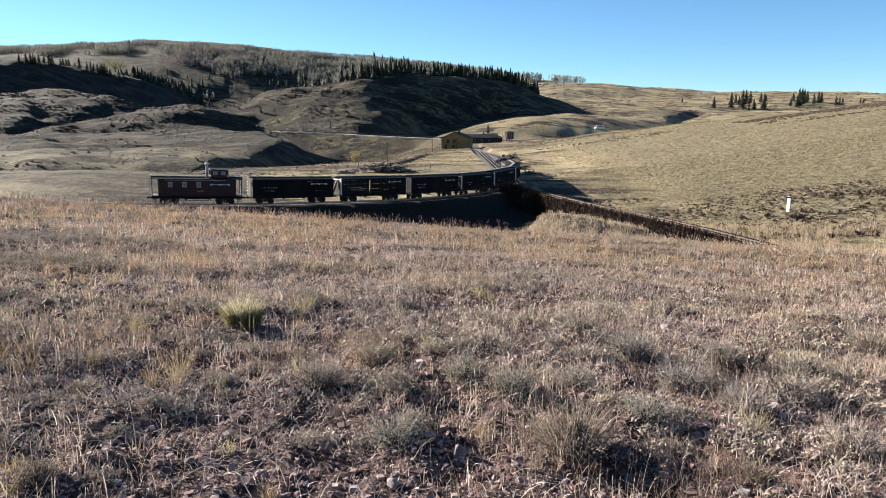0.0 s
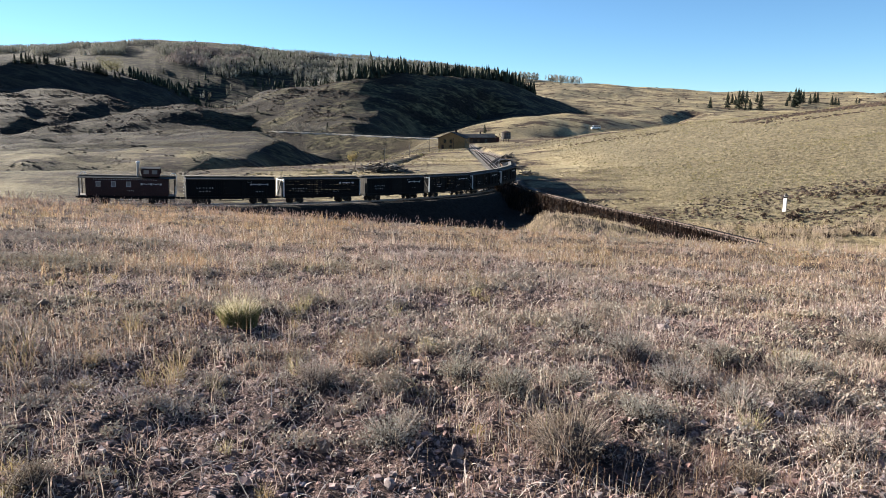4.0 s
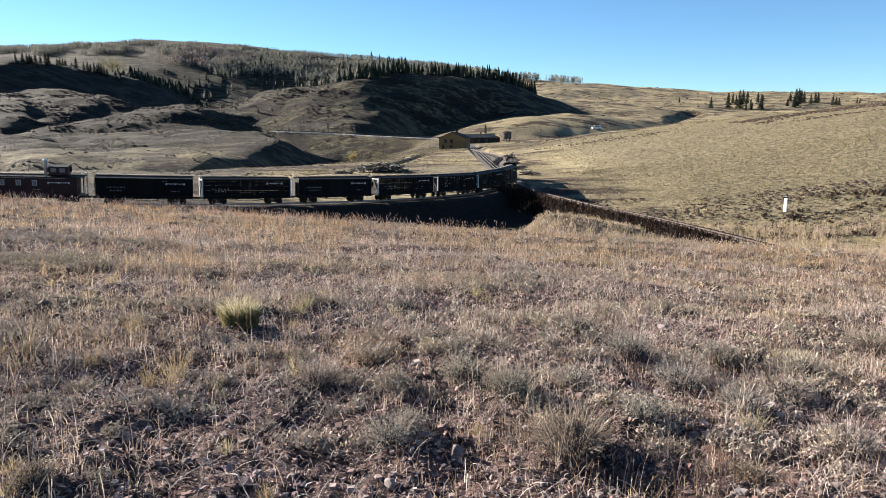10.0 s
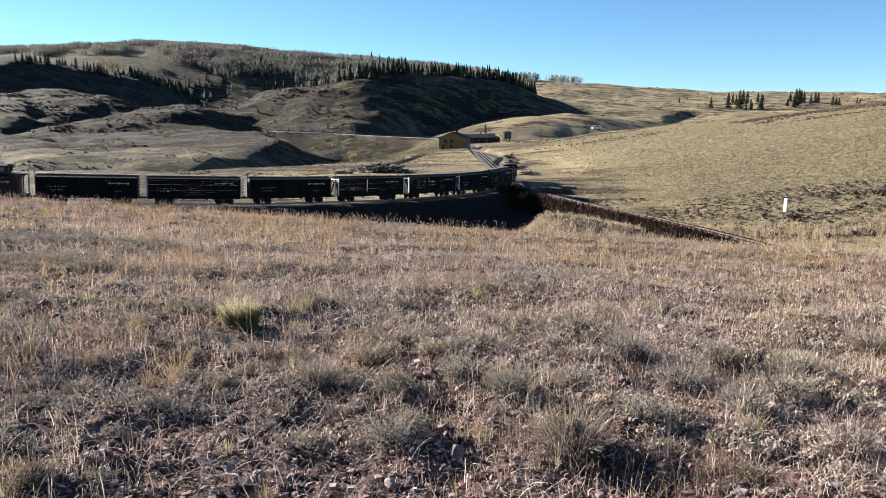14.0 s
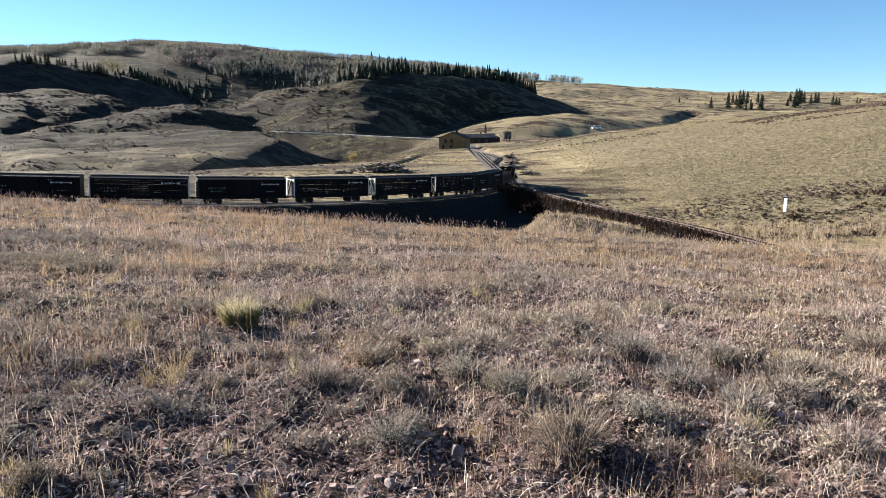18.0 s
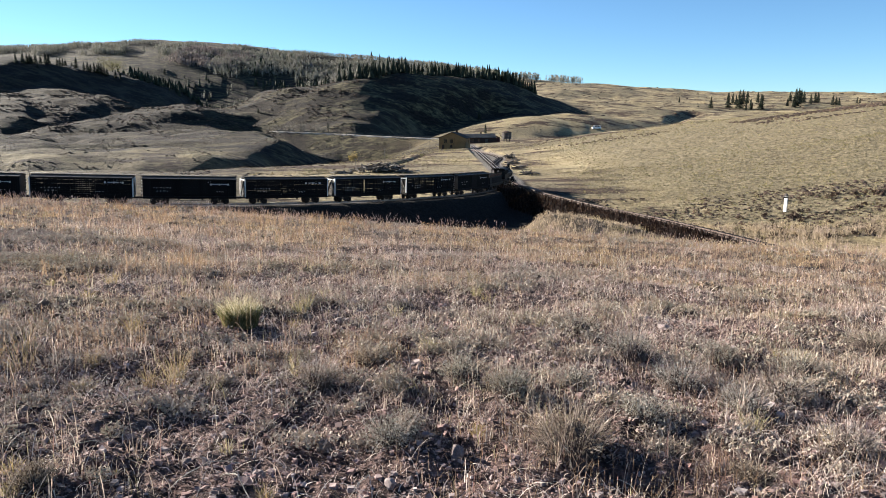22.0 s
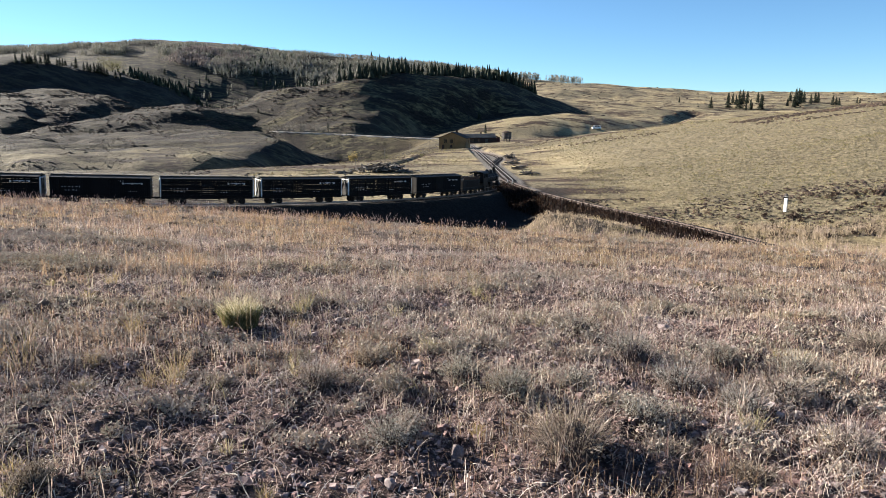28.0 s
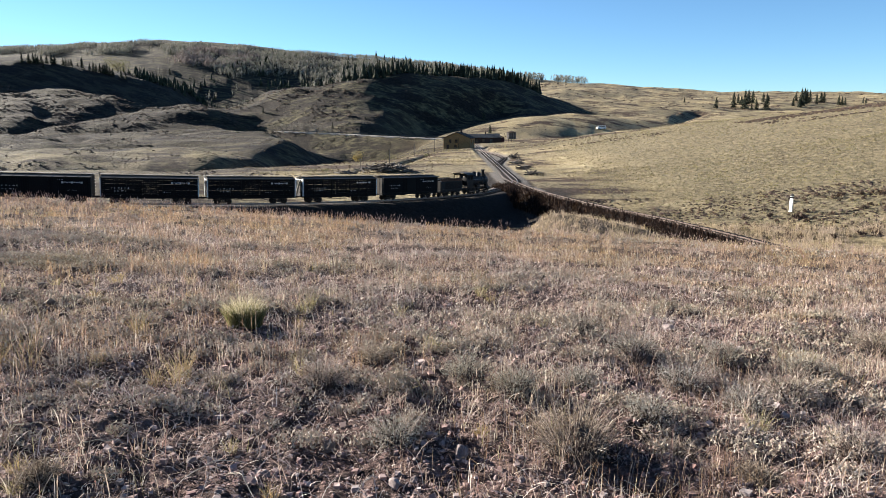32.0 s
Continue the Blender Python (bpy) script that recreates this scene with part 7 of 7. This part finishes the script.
def engine():
    car = thing("steam_locomotive", "small black steam locomotive with cab, domes and slatted pilot", "locomotive")
    bm = nb()
    for y in (-0.38, 0.38):
        slab(bm, (7.2, 0.1, 0.28), (0.3, y, 0.75))
    slab(bm, (0.16, 1.9, 0.3), (3.85, 0, 0.8))
    part("frame", bm, loco_black, car)
    bm = nb()
    lathe(bm, [(0.70, -1.7), (0.76, -1.68), (0.76, -0.2), (0.70, 0.4), (0.66, 3.1)], (0, 0, 1.86), 22, "X")
    boiler = part("boiler", bm, loco_black, car, "", True)
    for x in (0.5, 1.2, 1.9):
        bm = nb()
        lathe(bm, [(0.72, x - 0.03), (0.73, x), (0.72, x + 0.03)], (0, 0, 1.86), 22, "X")
        part("band", bm, iron, boiler)
    bm = nb()
    lathe(bm, [(0.69, 2.6), (0.69, 3.75), (0.62, 3.8), (0.56, 3.86), (0.1, 3.9)], (0, 0, 1.86), 20, "X")
    part("smokebox", bm, iron, car, "grey-black smokebox with round door", True)
    bm = nb()
    lathe(bm, [(0.26, 2.25), (0.22, 2.45), (0.22, 3.25), (0.3, 3.32), (0.3, 3.46), (0.22, 3.48)], (3.3, 0, 0), 16)
    part("chimney", bm, loco_black, car, "", True)
    for x, r, top in ((1.95, 0.33, 3.1), (0.55, 0.37, 3.2)):
        bm = nb()
        lathe(bm, [(r * 1.25, 2.2), (r, 2.36), (r, top - 0.25), (r * 0.85, top - 0.1), (r * 0.4, top), (0.03, top + 0.03)], (x, 0, 0), 16)
        part("dome", bm, loco_black, car, "", True)
    bm = nb()
    lathe(bm, [(0.17, 2.62), (0.14, 2.7), (0.1, 2.86), (0.03, 2.9)], (2.55, 0, 0), 12)
    slab(bm, (0.05, 0.4, 0.06), (2.55, 0, 2.92)), slab(bm, (0.05, 0.04, 0.6), (2.55, 0.19, 2.6)), slab(bm, (0.05, 0.04, 0.6), (2.55, -0.19, 2.6))
    part("bell", bm, tread, car, "dull brass bell in its yoke")
    bm = nb()
    lathe(bm, [(0.2, 3.45), (0.24, 3.5), (0.24, 3.8), (0.2, 3.84)], (0, 0, 2.62), 14, "X")
    slab(bm, (0.3, 0.3, 0.12), (3.62, 0, 2.38))
    part("headlight", bm, iron, car)
    cab = nb()
    for s in (-1, 1):
        slab(cab, (1.7, 0.05, 1.15), (-2.45, s * 1.1, 1.6))
        slab(cab, (1.7, 0.05, 0.16), (-2.45, s * 1.1, 2.82))
        for x in (-3.25, -2.45, -1.65):
            slab(cab, (0.12, 0.05, 0.66), (x, s * 1.1, 2.43))
        slab(cab, (0.05, 0.5, 1.7), (-1.62, s * 0.86, 2.05))
    slab(cab, (0.05, 2.2, 0.3), (-1.62, 0, 2.75))
    slab(cab, (1.8, 2.2, 0.06), (-2.5, 0, 1.2))
    room = part("cab", cab, loco_black, car)
    bm = nb()
    profile(bm, [(-1.32, 2.86), (-1.28, 2.93), (-0.8, 3.1), (0, 3.18), (0.8, 3.1), (1.28, 2.93), (1.32, 2.86), (0.8, 3.03), (0, 3.12), (-0.8, 3.03)], 2.3, "X", (-2.55, 0, 0))
    part("cab_roof", bm, loco_black, room)
    for s in (-1, 1):
        bm = nb()
        slab(bm, (4.2, 0.28, 0.05), (1.4, s * 0.92, 1.42))
        part("running_board", bm, loco_black, car)
        bm = nb()
        rod(bm, (-1.4, s * 0.80, 2.1), (3.3, s * 0.76, 2.1), 0.02, sides=6)
        part("handrail", bm, tread, car)
        bm = nb()
        lathe(bm, [(0.3, 2.55), (0.33, 2.6), (0.33, 3.25), (0.3, 3.3)], (0, s * 0.88, 0.78), 14, "X")
        slab(bm, (0.7, 0.4, 0.34), (2.92, s * 0.82, 1.18), bevel=0.03)
        part("cylinder", bm, loco_black, car)
        bm = nb()
        slab(bm, (1.1, 0.05, 0.08), (2.0, s * 0.92, 0.66))
        part("slide_bar", bm, tread, car)
        bm = nb()
        lathe(bm, [(0.2, -0.3), (0.22, -0.25), (0.22, 0.55), (0.2, 0.6)], (0.2, s * 0.72, 1.15), 12, "X")
        part("air_tank", bm, iron, car)
    bm = nb()
    for i in range(9):
        y = -0.8 + 0.2 * i
        pipe(bm, [(3.9, y, 0.75), (4.65 - abs(y) * 0.55, y * 0.55, 0.14)], 0.03, 5)
    pipe(bm, [(3.95, -0.9, 0.14), (4.65, 0, 0.14), (3.95, 0.9, 0.14)], 0.04, 6)
    part("pilot", bm, iron, car, "slatted iron pilot")
    bm = nb()
    slab(bm, (0.4, 0.12, 0.14), (4.05, 0, 0.72))
    part("coupler", bm, iron, car)
    big = wheel_mesh(DRIVER_R, "driving_wheels", 12)
    for x in (-1.35, -0.2, 0.95):
        w = add_wheelset(car, x, DRIVER_R, big)
        w.name = "driving_wheels"
    lead = wheel_mesh(0.3, "leading_wheels", 8)
    w = add_wheelset(car, 3.05, 0.3, lead)
    w.name = "leading_wheels"
    for s in (-1, 1):
        bm = nb()
        slab(bm, (2.5, 0.04, 0.09), (0, s * 0.62, 0), bevel=0.01)
        for x in (-1.15, 0, 1.15):
            rod(bm, (x, s * 0.58, 0), (x, s * 0.66, 0), 0.07, sides=8)
        r = part("side_rod", bm, tread, car, "worn steel coupling rod")
        r.location = (-0.2, 0, DRIVER_R)
        rods_of_engine.append(r)
    return car


vehicles.append((caboose(), -0.5 * PITCH, 2.9))
first_stock, first_box = stock_car(), box_car()


def again(ob):
    """A further vehicle of the same make, with its rolling gear listed too."""
    twin = copy_thing(ob, Matrix())
    found = [c for c in twin.children if c.name.startswith("truck.") or c.name == "truck"]
    for c in found:
        trucks.append((c, c.location.x, twin))
        for w in c.children:
            rolling.append((w, w.location.x, w.location.z, WHEEL_R))
    return twin


made = [first_box, first_stock, again(first_box), again(first_stock), again(first_stock), again(first_stock), again(first_box)]
for i, ob in enumerate(made):
    vehicles.append((ob, (i + 0.5) * PITCH, 3.1))
vehicles.append((tender(), 7 * PITCH + 2.75, 1.5))
vehicles.append((engine(), 7 * PITCH + 9.55, 1.6))

TRAIN_T = [0, 6, 9, 13, 19, 23, 28, 32]
TRAIN_S = [22.08, 12.61, 8.12, 2.59, -5.36, -10.99, -18.23, -24.41]
train_run = np.poly1d(np.polyfit(TRAIN_T, TRAIN_S, 4))


def at_line(s, half):
    a, b = on_line(s - half), on_line(s + half)
    return Matrix.Translation((a + b) / 2) @ (b - a).to_track_quat("X", "Z").to_matrix().to_4x4()


def motions():
    """The train backs slowly round the curve; its wheels roll."""
    for ob, off, half in vehicles:
        rows, turned = [], {t[0]: [] for t in trucks if t[2] is ob}
        for t in np.linspace(0, 32, 33):
            s = float(train_run(t)) + off
            m = at_line(s, half)
            rows.append((float(t), m))
            for tr, x, owner in trucks:
                if owner is ob:
                    local = m.inverted() @ at_line(s + x, 0.62)
                    turned[tr].append((float(t), Matrix.Translation((x, 0, 0)) @ local.to_3x3().to_4x4()))
        walk(ob, rows)
        for tr, r in turned.items():
            walk(tr, r)
    times = np.linspace(0, 32, 129)
    rolled = [float(train_run(t) - train_run(0)) for t in times]
    for w, x, z, r in rolling:
        walk(w, [(float(t), Matrix.Translation((x, 0, z)) @ Matrix.Rotation(s / r, 4, "Y")) for t, s in zip(times, rolled)])
    for r in rods_of_engine:
        walk(r, [(float(t), Matrix.Translation((-0.2 + 0.26 * math.sin(s / DRIVER_R + 0.9), 0, DRIVER_R + 0.26 * math.cos(s / DRIVER_R + 0.9)))) for t, s in zip(times, rolled)])


# ---- ties under the rails ----
def tie_kinds():
    out = []
    for k, (l, w) in enumerate(((2.0, 0.2), (2.1, 0.19), (1.95, 0.21))):
        b = nb()
        slab(b, (w, l, 0.15), (0, 0, -0.075), bevel=0.012)
        me = bpy.data.meshes.new("tie")
        b.to_mesh(me)
        b.free()
        me.materials.append(tie_wood)
        out.append(me)
    return out


tie_meshes = tie_kinds()


def lay_ties(track, line, first, last, gap=0.56):
    """Ties as single pieces along a stretch of a line, given by metres from its start."""
    run = np.concatenate([[0], np.cumsum(np.linalg.norm(np.diff(line[:, :2], axis=0), axis=1))])
    rng = random.Random(len(line))
    s = first
    while s < last:
        p = [float(np.interp(s, run, line[:, i])) for i in range(3)]
        q = [float(np.interp(s + 0.5, run, line[:, i])) for i in range(3)]
        o = part("tie", tie_meshes[rng.randrange(3)], None, track)
        a = math.degrees(math.atan2(q[1] - p[1], q[0] - p[0]))
        o.matrix_basis = pose(p[0], p[1], p[2] - 0.128, 0, 0, a + rng.uniform(-2, 2))
        s += gap * rng.uniform(0.94, 1.06)


lay_ties(main_track, MAIN, 98, 258)
lay_ties(east_track, EAST, 20, 112)
lay_ties(side_track, SIDING, 2, 90)


motions()
